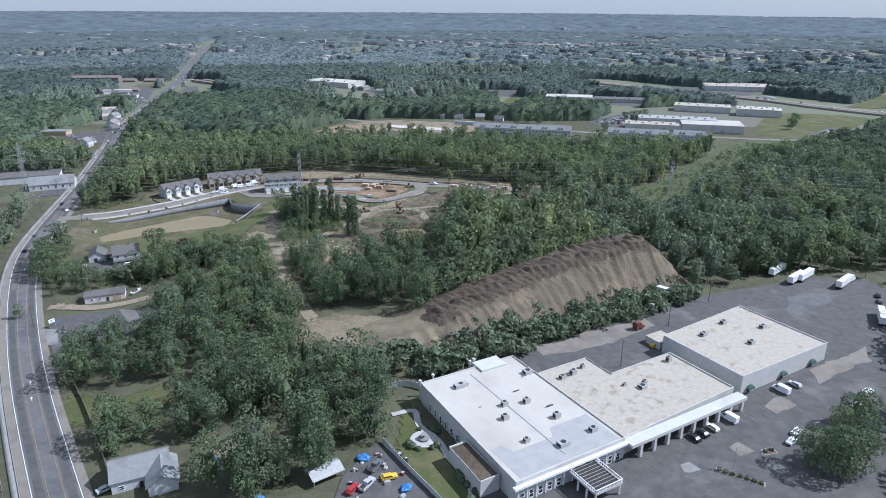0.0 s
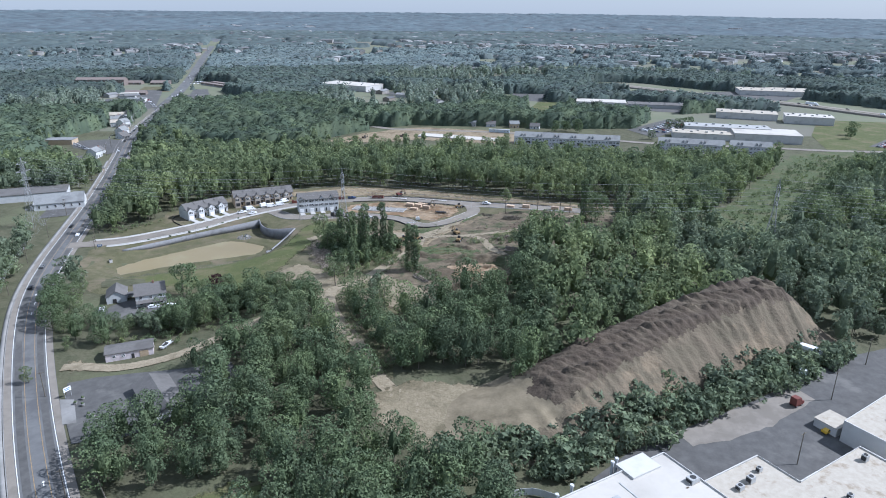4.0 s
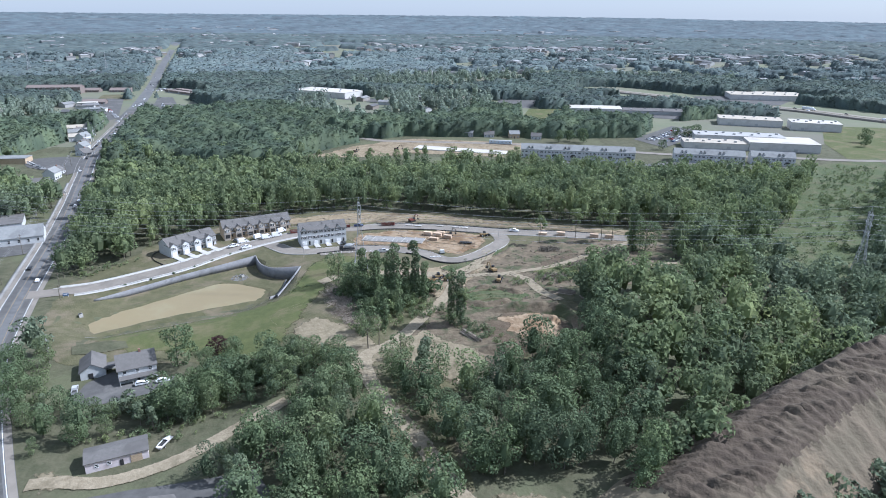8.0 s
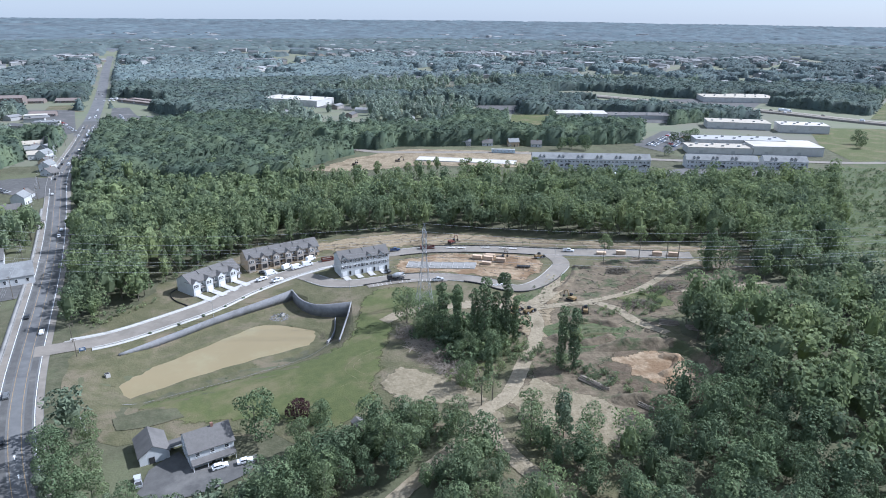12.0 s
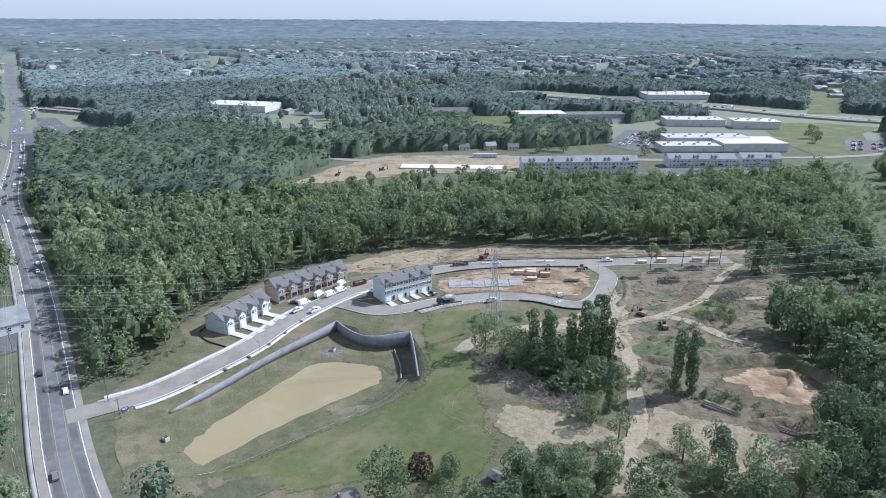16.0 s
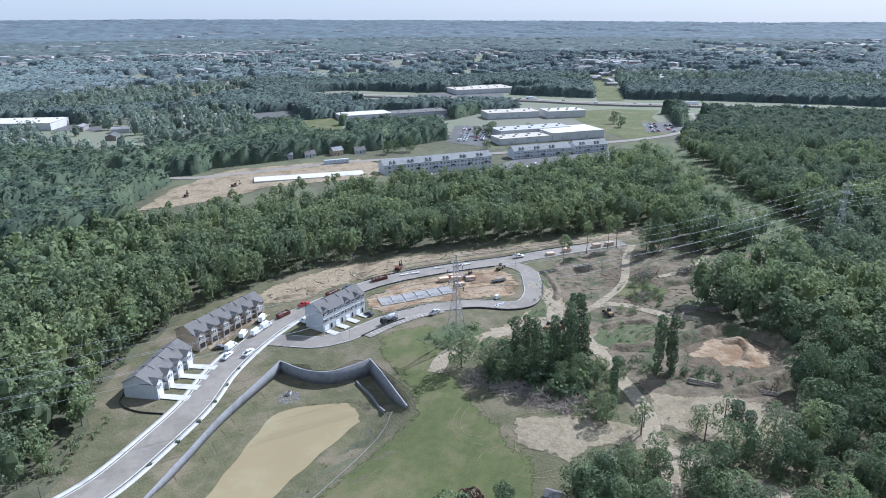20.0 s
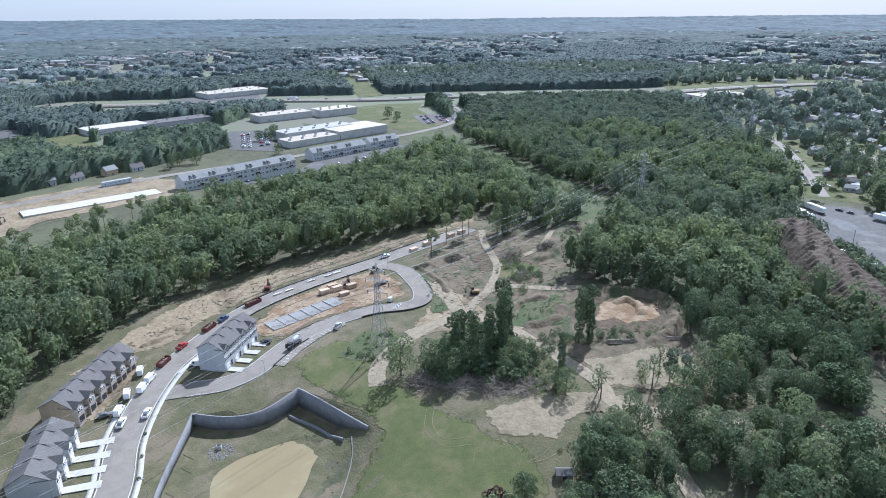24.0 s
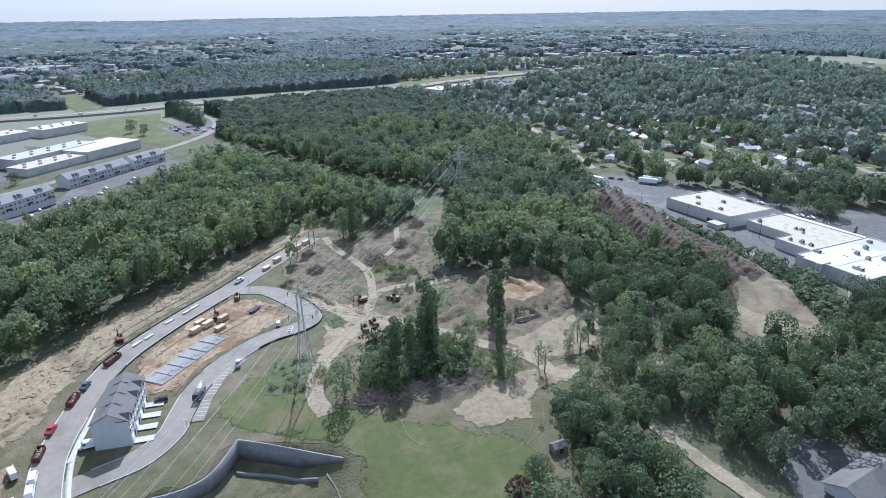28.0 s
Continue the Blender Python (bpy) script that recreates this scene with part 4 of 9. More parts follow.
def strewn(name, spots, clouds, material, label, category="woodland", low=0.82, high=1.1):
    """One object of many crowns: spots are x, y and a scale each."""
    spots = np.asarray(spots, float)
    zs = land(spots[:, 0], spots[:, 1])
    kind = rng.integers(0, len(clouds), len(spots))
    turn = rng.uniform(0, 2 * math.pi, len(spots))
    tall = rng.uniform(low, high, len(spots)) * spots[:, 2]
    wide = rng.uniform(0.78, 1.2, len(spots)) * spots[:, 2]
    vs, tones = [], []
    tone = np.clip(rng.normal(0.5, 0.26, len(spots)), 0, 1)
    for k, cloud in enumerate(clouds):
        m = kind == k
        co, si = np.cos(turn[m])[:, None] * wide[m][:, None], np.sin(turn[m])[:, None] * wide[m][:, None]
        x = cloud[None, :, 0] * co - cloud[None, :, 1] * si + spots[m, 0:1]
        y = cloud[None, :, 0] * si + cloud[None, :, 1] * co + spots[m, 1:2]
        z = cloud[None, :, 2] * tall[m][:, None] + zs[m][:, None]
        vs.append(np.stack([x, y, z], -1).reshape(-1, 3))
        tones.append(np.repeat(tone[m], len(cloud)))
    v = np.concatenate(vs)
    return tagged(new(name, flat_mesh(name, v, np.arange(len(v)).reshape(-1, 3), material, tone=np.concatenate(tones))), label, category, kind="stuff")


def trunks(spots, parent, top=11.0, r=0.22):
    spots = np.asarray(spots, float)
    zs = land(spots[:, 0], spots[:, 1])
    a = np.arange(4) * math.pi / 2
    ring = np.stack([np.cos(a), np.sin(a)], 1)
    k = len(spots)
    s = spots[:, 2][:, None, None]
    lean = rng.normal(0, 0.5, (k, 1, 2))
    lo = np.concatenate([spots[:, None, :2] + ring[None] * r * s, np.broadcast_to(zs[:, None, None] - 0.5, (k, 4, 1))], 2)
    hi = np.concatenate([spots[:, None, :2] + ring[None] * r * s * 0.6 + lean, zs[:, None, None] + np.broadcast_to(top * s, (k, 4, 1))], 2)
    v = np.concatenate([lo, hi], 1).reshape(-1, 3)
    i = np.arange(k)[:, None, None] * 8
    f = i + np.array([[0, 1, 5, 4], [1, 2, 6, 5], [2, 3, 7, 6], [3, 0, 4, 7]])[None]
    ob = new("trunks", flat_mesh("trunks", v, f.reshape(-1, 4), BARK))
    ob.parent = parent


TRACKS = [[(-71, 341), (-83, 329), (-78, 305), (-65, 279), (-54, 254), (-40, 236)], [(-195, 262), (-182, 272), (-155, 273), (-138, 280), (-122, 293), (-107, 305), (-92, 318), (-84, 325)]]
HOOD = [(228, 306), (293, 330), (390, 360), (566, 411), (640, 437), (783, 490), (1000, 560), (1500, 500), (1500, -500), (700, -600), (210, 40), (190, 120), (215, 205), (225, 255)]


def hood_rows():
    """The streets of the suburb, side by side."""
    rows_ = []
    for r in range(13):
        a = Vector((262, 302)) + Vector((0.33, -0.944)) * (20 + r * 62)
        line = np.array([tuple(a + Vector((0.944, 0.33)) * s + Vector((0.33, -0.944)) * 20 * math.sin(s / 120 + r * 0.35)) for s in np.arange(-260, 900, 8)])
        line = line[inside(line[:, 0], line[:, 1], HOOD) & (off_line(line[:, 0], line[:, 1], HIGHWAY) > 40)]
        if len(line) > 8:
            rows_.append(line[np.r_[True, np.cumprod(np.hypot(*np.diff(line, axis=0).T) < 20) > 0]])
    return rows_


ROWS_OF_HOUSES = hood_rows()
# clusters of houses far off: place, half spread and number
HAMLETS = ((-95, 1030, 90, 60, 7), (-30, 1120, 90, 50, 5), (60, 1500, 120, 60, 6), (-20, 1365, 100, 40, 6), (-290, 1780, 90, 60, 9), (-240, 1980, 90, 60, 9), (-60, 2280, 120, 60, 8), (20, 2440, 160, 60, 10), (260, 2300, 300, 50, 42), (540, 2310, 220, 60, 26),
                                  (160, 1880, 160, 40, 12), (472, 1890, 110, 60, 14), (614, 1980, 140, 60, 16), (768, 1930, 140, 60, 18), (1015, 1380, 160, 90, 30), (1300, 1500, 220, 90, 24), (886, 1130, 120, 70, 18), (958, 1904, 140, 60, 14), (1052, 1870, 140, 60, 14),
                                  (783, 1757, 100, 60, 10), (990, 1130, 160, 110, 34), (1187, 1250, 160, 100, 22), (1320, 1095, 160, 80, 14), (1225, 813, 140, 80, 18), (1168, 741, 120, 80, 14), (2120, 483, 200, 90, 10), (2210, 900, 220, 90, 12), (1665, 417, 140, 70, 10),
                                  (-1474, 2450, 200, 120, 12), (-960, 1831, 140, 120, 8), (-790, 2140, 90, 120, 16), (-640, 1990, 90, 90, 14), (-820, 3300, 260, 200, 18), (-813, 2775, 160, 120, 14), (-220, 1950, 90, 50, 8), (88, 2456, 160, 60, 14), (201, 2206, 160, 50, 16),
                                  (383, 2215, 140, 50, 14), (672, 2624, 260, 80, 10), (833, 1998, 160, 50, 14), (964, 1935, 160, 50, 16), (1120, 1985, 160, 60, 16), (-520, 1000, 60, 60, 8), (1300, 200, 300, 300, 90), (1700, 0, 300, 300, 40), (1000, -400, 260, 200, 50), (1500, 500, 200, 120, 18),
                                  (2300, 0, 400, 400, 16), (2000, 1400, 400, 200, 16), (700, 3200, 700, 200, 10), (3000, 600, 300, 700, 10))
FARHOODS = [[(-30, 1500), (420, 1380), (900, 1250), (1500, 900), (1900, 1100), (1300, 1900), (300, 2100)]]
CLEAR = [SITE, [(-45, 214), (-5, 196), (35, 222), (70, 240), (110, 268), (125, 285), (116, 292), (90, 268), (58, 260), (28, 243), (0, 222), (-30, 218)], [(-104, 60), (-104, 139), (130, 139), (130, 60)], [(-96, 139), (-94, 170), (-66, 168), (-60, 139)], [(-74, 156), (-72, 172), (-54, 181), (-42, 172), (-44, 156)], [(-122, 188), (-105, 202), (-92, 210), (-80, 206), (-82, 193), (-98, 183), (-108, 174)], [(-520, 1090), (-470, 1095), (-398, 925), (-455, 930)], [(-418, 1078), (-300, 1032), (-286, 945), (-388, 930)], [(-480, 1270), (-450, 1290), (-365, 1215), (-355, 1130), (-420, 1130)], [(-645, 1140), (-540, 1110), (-470, 1110), (-470, 1225), (-530, 1240), (-645, 1215)],
         [(-95, 108), (-135, 126), (-180, 190), (-215, 248), (-244, 305), (-215, 322), (-186, 266), (-150, 210), (-106, 148)], [(-30, 125), (-28, 152), (-18, 168), (-8, 160), (4, 138), (4, 125)], [(-122, 150), (-100, 141), (-92, 152), (-130, 198), (-146, 216), (-152, 212)],
         [(-60, 252), (-54, 222), (-30, 218), (0, 222), (28, 243), (58, 260), (90, 268), (116, 290), (116, 306), (92, 302), (55, 290), (22, 268), (0, 250), (-42, 260)],
         # parking lots and yards round the white buildings
         [(2, 142), (20, 118), (60, 100), (130, 128), (150, 172), (165, 196), (215, 265), (205, 300), (160, 292), (110, 268), (85, 256), (35, 222), (-8, 200), (-18, 192), (-18, 160)],
         [(-215, 340), (-190, 296), (-165, 298), (-150, 305), (-145, 345)], [(-195, 250), (-150, 260), (-135, 268), (-120, 290), (-125, 300), (-150, 296), (-180, 290)],
         [(-170, 262), (-150, 268), (-112, 272), (-104, 262), (-118, 236), (-150, 222)], [(-140, 185), (-110, 178), (-92, 190), (-105, 200), (-130, 205)],
         # cleared plot, flats and factory
         [(-165, 700), (-150, 655), (-60, 638), (40, 630), (80, 627), (150, 612), (260, 592), (345, 615), (420, 668), (540, 770), (480, 950), (340, 935), (250, 900), (190, 800), (60, 792), (-60, 805), (-118, 760)],
         [(-150, 288), (-104, 332), (-85, 318), (-106, 292), (-134, 274)],
         [(118, 425), (165, 476), (211, 540), (250, 590), (300, 655), (372, 684), (350, 640), (282, 546), (217, 474), (162, 398), (138, 377)],
         [(140, 1010), (150, 960), (235, 955), (300, 990), (250, 1040)], [(60, 1060), (140, 990), (120, 1080)],
         [(-240, 1160), (-200, 1100), (-120, 1060), (-80, 1110), (-130, 1190), (-200, 1225)], [(-430, 1160), (-392, 960), (-340, 900), (-290, 930), (-285, 1000), (-340, 1060), (-390, 1160)],
         [(440, 1150), (460, 1090), (570, 1070), (640, 1110), (560, 1180)],
         [(-345, 420), (-268, 395), (-262, 450), (-285, 530), (-360, 520), (-400, 470)], [(-420, 680), (-395, 655), (-318, 580), (-310, 600), (-328, 665), (-350, 722), (-372, 760), (-400, 830), (-380, 840), (-412, 705)], [(-500, 960), (-400, 870), (-430, 1120), (-525, 1130)],
         [(180, 120), (260, 30), (200, 20), (140, 120)],
         [(570, 925), (615, 900), (950, 1215), (925, 1265)],
         [(725, 470), (760, 385), (860, 395), (880, 440), (810, 500)], [(40, 1800), (135, 1880), (115, 1700), (55, 1690)], [(630, 1836), (674, 1942), (739, 1963), (690, 1854)], [(361, 1104), (425, 1192), (480, 1172), (441, 1099)], [(1700, 500), (1850, 570), (1880, 350), (1720, 345)], [(60, 1340), (170, 1300), (190, 1380), (80, 1420)], [(560, 1330), (700, 1280), (720, 1340), (590, 1390)], [(240, 1090), (330, 1060), (340, 1110), (250, 1140)], [(780, 330), (900, 310), (920, 380), (800, 400)],
         [(-424, 850), (-396, 852), (-380, 800), (-362, 748), (-380, 742), (-400, 790)], [(-342, 600), (-324, 626), (-300, 590), (-322, 578)],
         # lots and fields beyond the woods, stretched towards the camera to stay in view
         [(88, 1129), (155, 1120), (91, 957), (48, 982)], [(133, 945), (248, 1014), (332, 996), (251, 861), (178, 892), (122, 910)], [(411, 1168), (488, 1176), (550, 1118), (452, 998), (362, 1003)], [(114, 1023), (171, 1022), (103, 856), (57, 861)], [(-157, 1228), (-126, 1181), (-143, 988), (-166, 997)], [(-129, 1060), (-67, 1097), (-85, 918), (-139, 900)]]


def clear_of(x, y):
    ok = np.ones(x.shape, bool)
    for poly in CLEAR:
        ok &= ~inside(x, y, poly)
    ok &= off_line(x, y, MAIN) > np.where(y > 480, 11.5, 14.5)
    for line, gap in zip(TRACKS, (8, 10)):
        ok &= off_line(x, y, line) > gap
    ok &= off_line(x, y, HIGHWAY) > np.where(np.hypot(x, y) > 800, 78, 50)
    ok &= off_line(x, y, BACKRD) > 12
    return ok


def in_sight(x, y, margin=0.0):
    """Whether a place can come into view from anywhere on the way."""
    a = np.degrees(np.arctan2(x + 290, y - 60))
    b = np.degrees(np.arctan2(x + 20, y + 40))
    return (b > -40 - margin) & (a < 135 + margin)


def grid(step, x0, x1, y0, y1, jitter=0.42):
    gx, gy = np.meshgrid(np.arange(x0, x1, step), np.arange(y0, y1, step))
    gx, gy = gx.ravel(), gy.ravel()
    return gx + rng.uniform(-jitter, jitter, gx.shape) * step, gy + rng.uniform(-jitter, jitter, gy.shape) * step


def density(x, y, keep_hood=0.3):
    """How thickly trees stand: fewer among houses, hamlet gaps moved towards the camera's view."""
    p = np.full(x.shape, 0.96)
    for poly in [HOOD] + FARHOODS:
        p[inside(x, y, poly)] = keep_hood
    for hx, hy, wide, deep, n in HAMLETS:
        d = math.hypot(hx, hy)
        if d < 2600:
            u, v = (x - hx + 45 * hx / d) / (wide + 30), (y - hy + 45 * hy / d) / (deep + 60)
            p = np.where(u * u + v * v < 1, 0.3, p)
    hood = np.nonzero((x > 150) & (x < 1550) & (y > -650) & (y < 620))
    street = np.full(x.shape, 1e9)
    street[hood] = np.min([off_line(x[hood], y[hood], [tuple(q) for q in line[::3]]) for line in ROWS_OF_HOUSES], axis=0)
    return np.where(street < 7, 0, np.where(street < 11, 0.3, np.where(street < 23, 0.10, np.where(street < 34, min(0.94, keep_hood * 1.6), p))))


def thin(x, y, keep_hood=0.3):
    return rng.uniform(size=x.shape) < density(x, y, keep_hood)


def canopy(r0, r1, gap, crown, height, material, label, cards=0):
    """Woods far off, as the rolling roof of their crowns with leaf clumps upon it; open where there are clearings."""
    n = int(r1 / gap) + 2
    gx, gy = np.meshgrid(np.arange(-n, n + 1) * gap, np.arange(-n, n + 1) * gap, indexing="ij")
    shape = gx.shape
    near_box = (gx > -380 + 2 * gap) & (gx < 385 - 2 * gap) & (gy > 95 + 2 * gap) & (gy < 664 - 2 * gap)
    r = np.hypot(gx, gy)
    wanted = (r >= r0 - gap) & (r < r1 + gap) & in_sight(gx, gy, 4) & ~near_box & (gx > -3600) & (gy > -1700)
    x, y = gx[wanted] + rng.uniform(-0.3, 0.3, wanted.sum()) * gap, gy[wanted] + rng.uniform(-0.3, 0.3, wanted.sum()) * gap
    p = np.minimum(density(x, y, 0.0 if r0 < 1500 else 0.42), 1 if r0 < 1500 else 0.80) * np.where(clear_of(x, y), 1, 0) * (off_line(x, y, MAIN) > 14 + gap)
    if r0 < 1500:
        p = np.where(p < 0.5, 0, p)
    rank = soft_noise(x, y, 26, 3) * 0.6 + soft_noise(x, y, 70, 4) * 0.4
    field = soft_noise(x, y, 260, 5) + 0.35 * soft_noise(x, y, 70, 6)
    here = ((p > 0.9) | (rank < 0.22 + 0.62 * p)) & (p > 0.02) & (field > 0.30)
    here &= ~((x > -380) & (x < 385) & (y > 95) & (y < 664))      # the trees of the near woods stand there one by one
    dome, a, b = crown_field(x, y, crown, 8)
    rise = 1.05 if r0 < 2000 else 0.6 if r0 < 3000 else 0.28      # the farthest roofs roll more gently
    top = height * (0.55 + 0.45 * a) + rise * crown * (dome - 0.6) + rng.uniform(-0.1, 0.1, x.shape) * crown * rise + height * 0.3 * (soft_noise(x, y, 45, 9) - 0.5)
    z = land(x, y) + np.where(here, np.maximum(top, 2), -2.0)
    index = np.full(shape, -1)
    index[wanted] = np.arange(len(x))
    quads = np.stack([index[:-1, :-1], index[1:, :-1], index[1:, 1:], index[:-1, 1:]], -1).reshape(-1, 4)
    quads = quads[(quads >= 0).all(1)]
    quads = quads[here[quads].any(1)]
    used, idx = np.unique(quads, return_inverse=True)
    v = np.stack([x, y, z], 1)
    tone = np.clip(0.5 + 1.1 * (b - 0.5) + 0.5 * (soft_noise(x, y, 90, 11) - 0.5), 0, 1)
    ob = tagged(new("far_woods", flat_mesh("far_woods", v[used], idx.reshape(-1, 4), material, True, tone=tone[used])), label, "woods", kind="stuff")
    if cards:
        k = np.repeat(np.nonzero(here)[0], cards)
        q = v[k] + rng.normal(0, 0.42, (len(k), 3)) * [gap, gap, crown * 0.12] + [0, 0, 0.2]
        rim = np.repeat(quads[~here[quads].all(1)], 5, axis=0)      # clumps down the sides of the woods
        w = rng.dirichlet(np.ones(4), len(rim))
        q = np.concatenate([q, (v[rim] * w[:, :, None]).sum(1) + rng.normal(0, 0.6, (len(rim), 3))])
        shade = np.concatenate([tone[k], rng.uniform(0, 1, len(rim))])
        e = rng.normal(size=(len(q), 3, 3)) * [gap * 0.42, gap * 0.42, gap * 0.2]
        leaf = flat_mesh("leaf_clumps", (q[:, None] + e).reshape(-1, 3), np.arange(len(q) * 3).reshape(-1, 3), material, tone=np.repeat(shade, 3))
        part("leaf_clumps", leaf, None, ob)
    return ob


near_clouds = [np.concatenate([leaf_cloud(70 + s, 520, 15.0 + s % 3, 5.0, 2, 0.48, 13), leafy_mass(70 + s, 10.8, 2.3, 3)]) for s in range(6)]
wide_clouds = [leaf_cloud(s, 176, 16.5, 5.3, 3, 0.92, 15) for s in range(6)]
tall_clouds = [leaf_cloud(20 + s, 190, 20.5, 4.8, 4, 0.88, 16) for s in range(6)]
wide_tops = [leaf_cloud(10 + s, 72, 16.5, 5.3, 8, 1.02, 11) for s in range(6)]
tall_tops = [leaf_cloud(30 + s, 76, 20.5, 4.9, 12, 0.96, 11) for s in range(6)]
mid_clouds = [leaf_cloud(40 + s, 20, 18, 6.6, 5, 1.9, 9) for s in range(6)]
outer_clouds = [np.concatenate([leafy_mass(50 + s, 14.5, 5.0, 2, 7, 3), leaf_cloud(50 + s, 22, 17, 6.6, 4, 2.0, 8)]) for s in range(6)]
wide_clouds, tall_clouds = [np.concatenate([c, leafy_mass(k, 12.8, 3.3, 4)]) for k, c in enumerate(wide_clouds)], [np.concatenate([c, leafy_mass(k, 16.6, 2.9, 7)]) for k, c in enumerate(tall_clouds)]
wide_tops, tall_tops = [np.concatenate([c, leafy_mass(k, 13.0, 3.5, 6)]) for k, c in enumerate(wide_tops)], [np.concatenate([c, leafy_mass(k, 16.8, 3.2, 8)]) for k, c in enumerate(tall_tops)]
mid_clouds = [np.concatenate([c, leafy_mass(k, 16.5, 5.6, 3, 6, 3)]) for k, c in enumerate(mid_clouds)]


def deep_in(x, y, gap=11.0):
    """Whether a tree stands well inside the woods."""
    ok = np.ones(x.shape, bool)
    for k in range(6):
        a = k * math.pi / 3
        ok &= clear_of(x + gap * math.cos(a), y + gap * math.sin(a))
    return ok


def grow():
    x, y = grid(7.6, -420, 420, 95, 720)
    near = np.where((y < 560) | (x > -150), True, False) & (np.hypot(x, y) < 730)
    m = clear_of(x, y) & in_sight(x, y) & thin(x, y)
    big = m & near
    s = np.column_stack([x, y, rng.uniform(0.62, 1.12, x.shape)])
    patch = np.array([noise.noise((a * 0.012, b * 0.012, 5.0)) + 0.25 * noise.noise((a * 0.09, b * 0.09, 8.0)) for a, b in zip(x, y)])
    north = inside(x, y, [(-280, 480), (130, 420), (350, 620), (40, 720), (-400, 800)]) | inside(x, y, [(-10, 390), (80, 390), (80, 310), (-30, 310)])
    deep = deep_in(x, y)
    s[:, 2] *= np.where(y > 590, 0.8, 1)
    close = big & (x < 5) & (y < 345)
    for sel, mat in ((close & (patch < 0.34), LEAF4), (close & (patch >= 0.34), LEAF)):
        ob = strewn("woodland", s[sel], near_clouds, mat, "dense summer woodland of broadleaf trees")
        trunks(s[sel], ob, 9)
    big &= ~close
    mixed, mixed_tops = wide_clouds + tall_clouds[:4], wide_tops + tall_tops[:4]
    for sel, full, tops, mat, top in ((big & ~north & (patch < 0.05), mixed, mixed_tops, LEAF2, 11), (big & ~north & (patch >= 0.05), mixed, mixed_tops, LEAF, 11),
                                      (big & north & (patch < 0.14), tall_clouds, tall_tops, LEAF, 15), (big & north & (patch >= 0.14), tall_clouds, tall_tops, LEAF3, 15)):
        ob = strewn("woodland", s[sel & ~deep], full, mat, "dense summer woodland of broadleaf trees")
        trunks(s[sel & ~deep], ob, top)
        strewn("woodland", s[sel & deep], tops, mat, "dense summer woodland of broadleaf trees")
    strewn("woodland", s[m & ~near], mid_clouds, LEAF, "dense summer woodland of broadleaf trees")
    # garden trees of the middle distance
    x, y = grid(10.0, -800, 1300, -300, 1500)
    r = np.hypot(x, y)
    p = density(x, y, 0.48)
    m = clear_of(x, y) & in_sight(x, y) & (p < 0.95) & (rng.uniform(size=x.shape) < p) & ~((x > -420) & (x < 420) & (y > 95) & (y < 720)) & (r < 1500)
    s = np.column_stack([x, y, rng.uniform(0.62, 1.22, x.shape)])
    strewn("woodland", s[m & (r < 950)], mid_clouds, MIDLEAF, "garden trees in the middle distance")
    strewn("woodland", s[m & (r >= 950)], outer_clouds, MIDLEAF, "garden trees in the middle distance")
    # far off: the canopy as one rolling roof of crowns, haze in its leaf colours
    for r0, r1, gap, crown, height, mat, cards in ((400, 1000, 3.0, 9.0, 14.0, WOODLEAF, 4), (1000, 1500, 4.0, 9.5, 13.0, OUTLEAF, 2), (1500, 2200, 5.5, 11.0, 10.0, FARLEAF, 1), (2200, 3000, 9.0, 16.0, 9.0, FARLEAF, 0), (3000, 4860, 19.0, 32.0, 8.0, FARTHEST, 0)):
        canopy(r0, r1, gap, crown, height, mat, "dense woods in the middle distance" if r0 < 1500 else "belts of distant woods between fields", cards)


grow()

# ---- buildings ----
cache = {}


def shared(key, build):
    if key not in cache:
        cache[key] = build()
    return cache[key]


def window(parent, x, y, z, w=0.9, h=1.4, rz=0, shutters=None, name="window"):
    """A window of frame and pane set on a wall; rz 0 faces -y."""
    def frame_mesh():
        s, t = Shape(), 0.09
        for a in ((-w / 2 - t, -w / 2 + 0.02, 0, h), (w / 2 - 0.02, w / 2 + t, 0, h), (-w / 2 - t, w / 2 + t, -t, 0.02), (-w / 2 - t, w / 2 + t, h - 0.02, h + t), (-w / 2, w / 2, h * 0.5 - 0.03, h * 0.5 + 0.03)):
            s.box(a[0], a[1], -0.09, 0.06, a[2], a[3])
        return s.mesh(name, TRIM)
    ob = part(name, shared(("win", w, h), frame_mesh), None, parent)
    ob.matrix_basis = pose(x, y, z, 0, 0, rz)
    part("pane", shared(("pane", w, h), lambda: Shape().box(-w / 2, w / 2, -0.03, 0.02, 0, h).mesh("pane", GLASS)), None, ob)
    if shutters:
        for sx in (-w / 2 - 0.32, w / 2 + 0.32):
            o = part("shutter", shared(("shut", h), lambda: Shape().box(-0.2, 0.2, -0.07, 0.03, 0, h).mesh("shutter", shutters)), None, ob)
            o.location = (sx, 0, 0)
    return ob


def leaf_door(parent, x, y, z, w, h, rz, material, name="door", panels=1):
    def build():
        s = Shape().box(-w / 2, w / 2, -0.05, 0.05, 0, h)
        for k in range(panels):
            z0 = h * k / panels
            s.box(-w / 2 + 0.12, w / 2 - 0.12, -0.085, -0.04, z0 + 0.08, z0 + h / panels - 0.08)
        return s.mesh(name, material)
    ob = part(name, shared((name, w, h, material.name, panels), build), None, parent)
    ob.matrix_basis = pose(x, y, z, 0, 0, rz)
    return ob


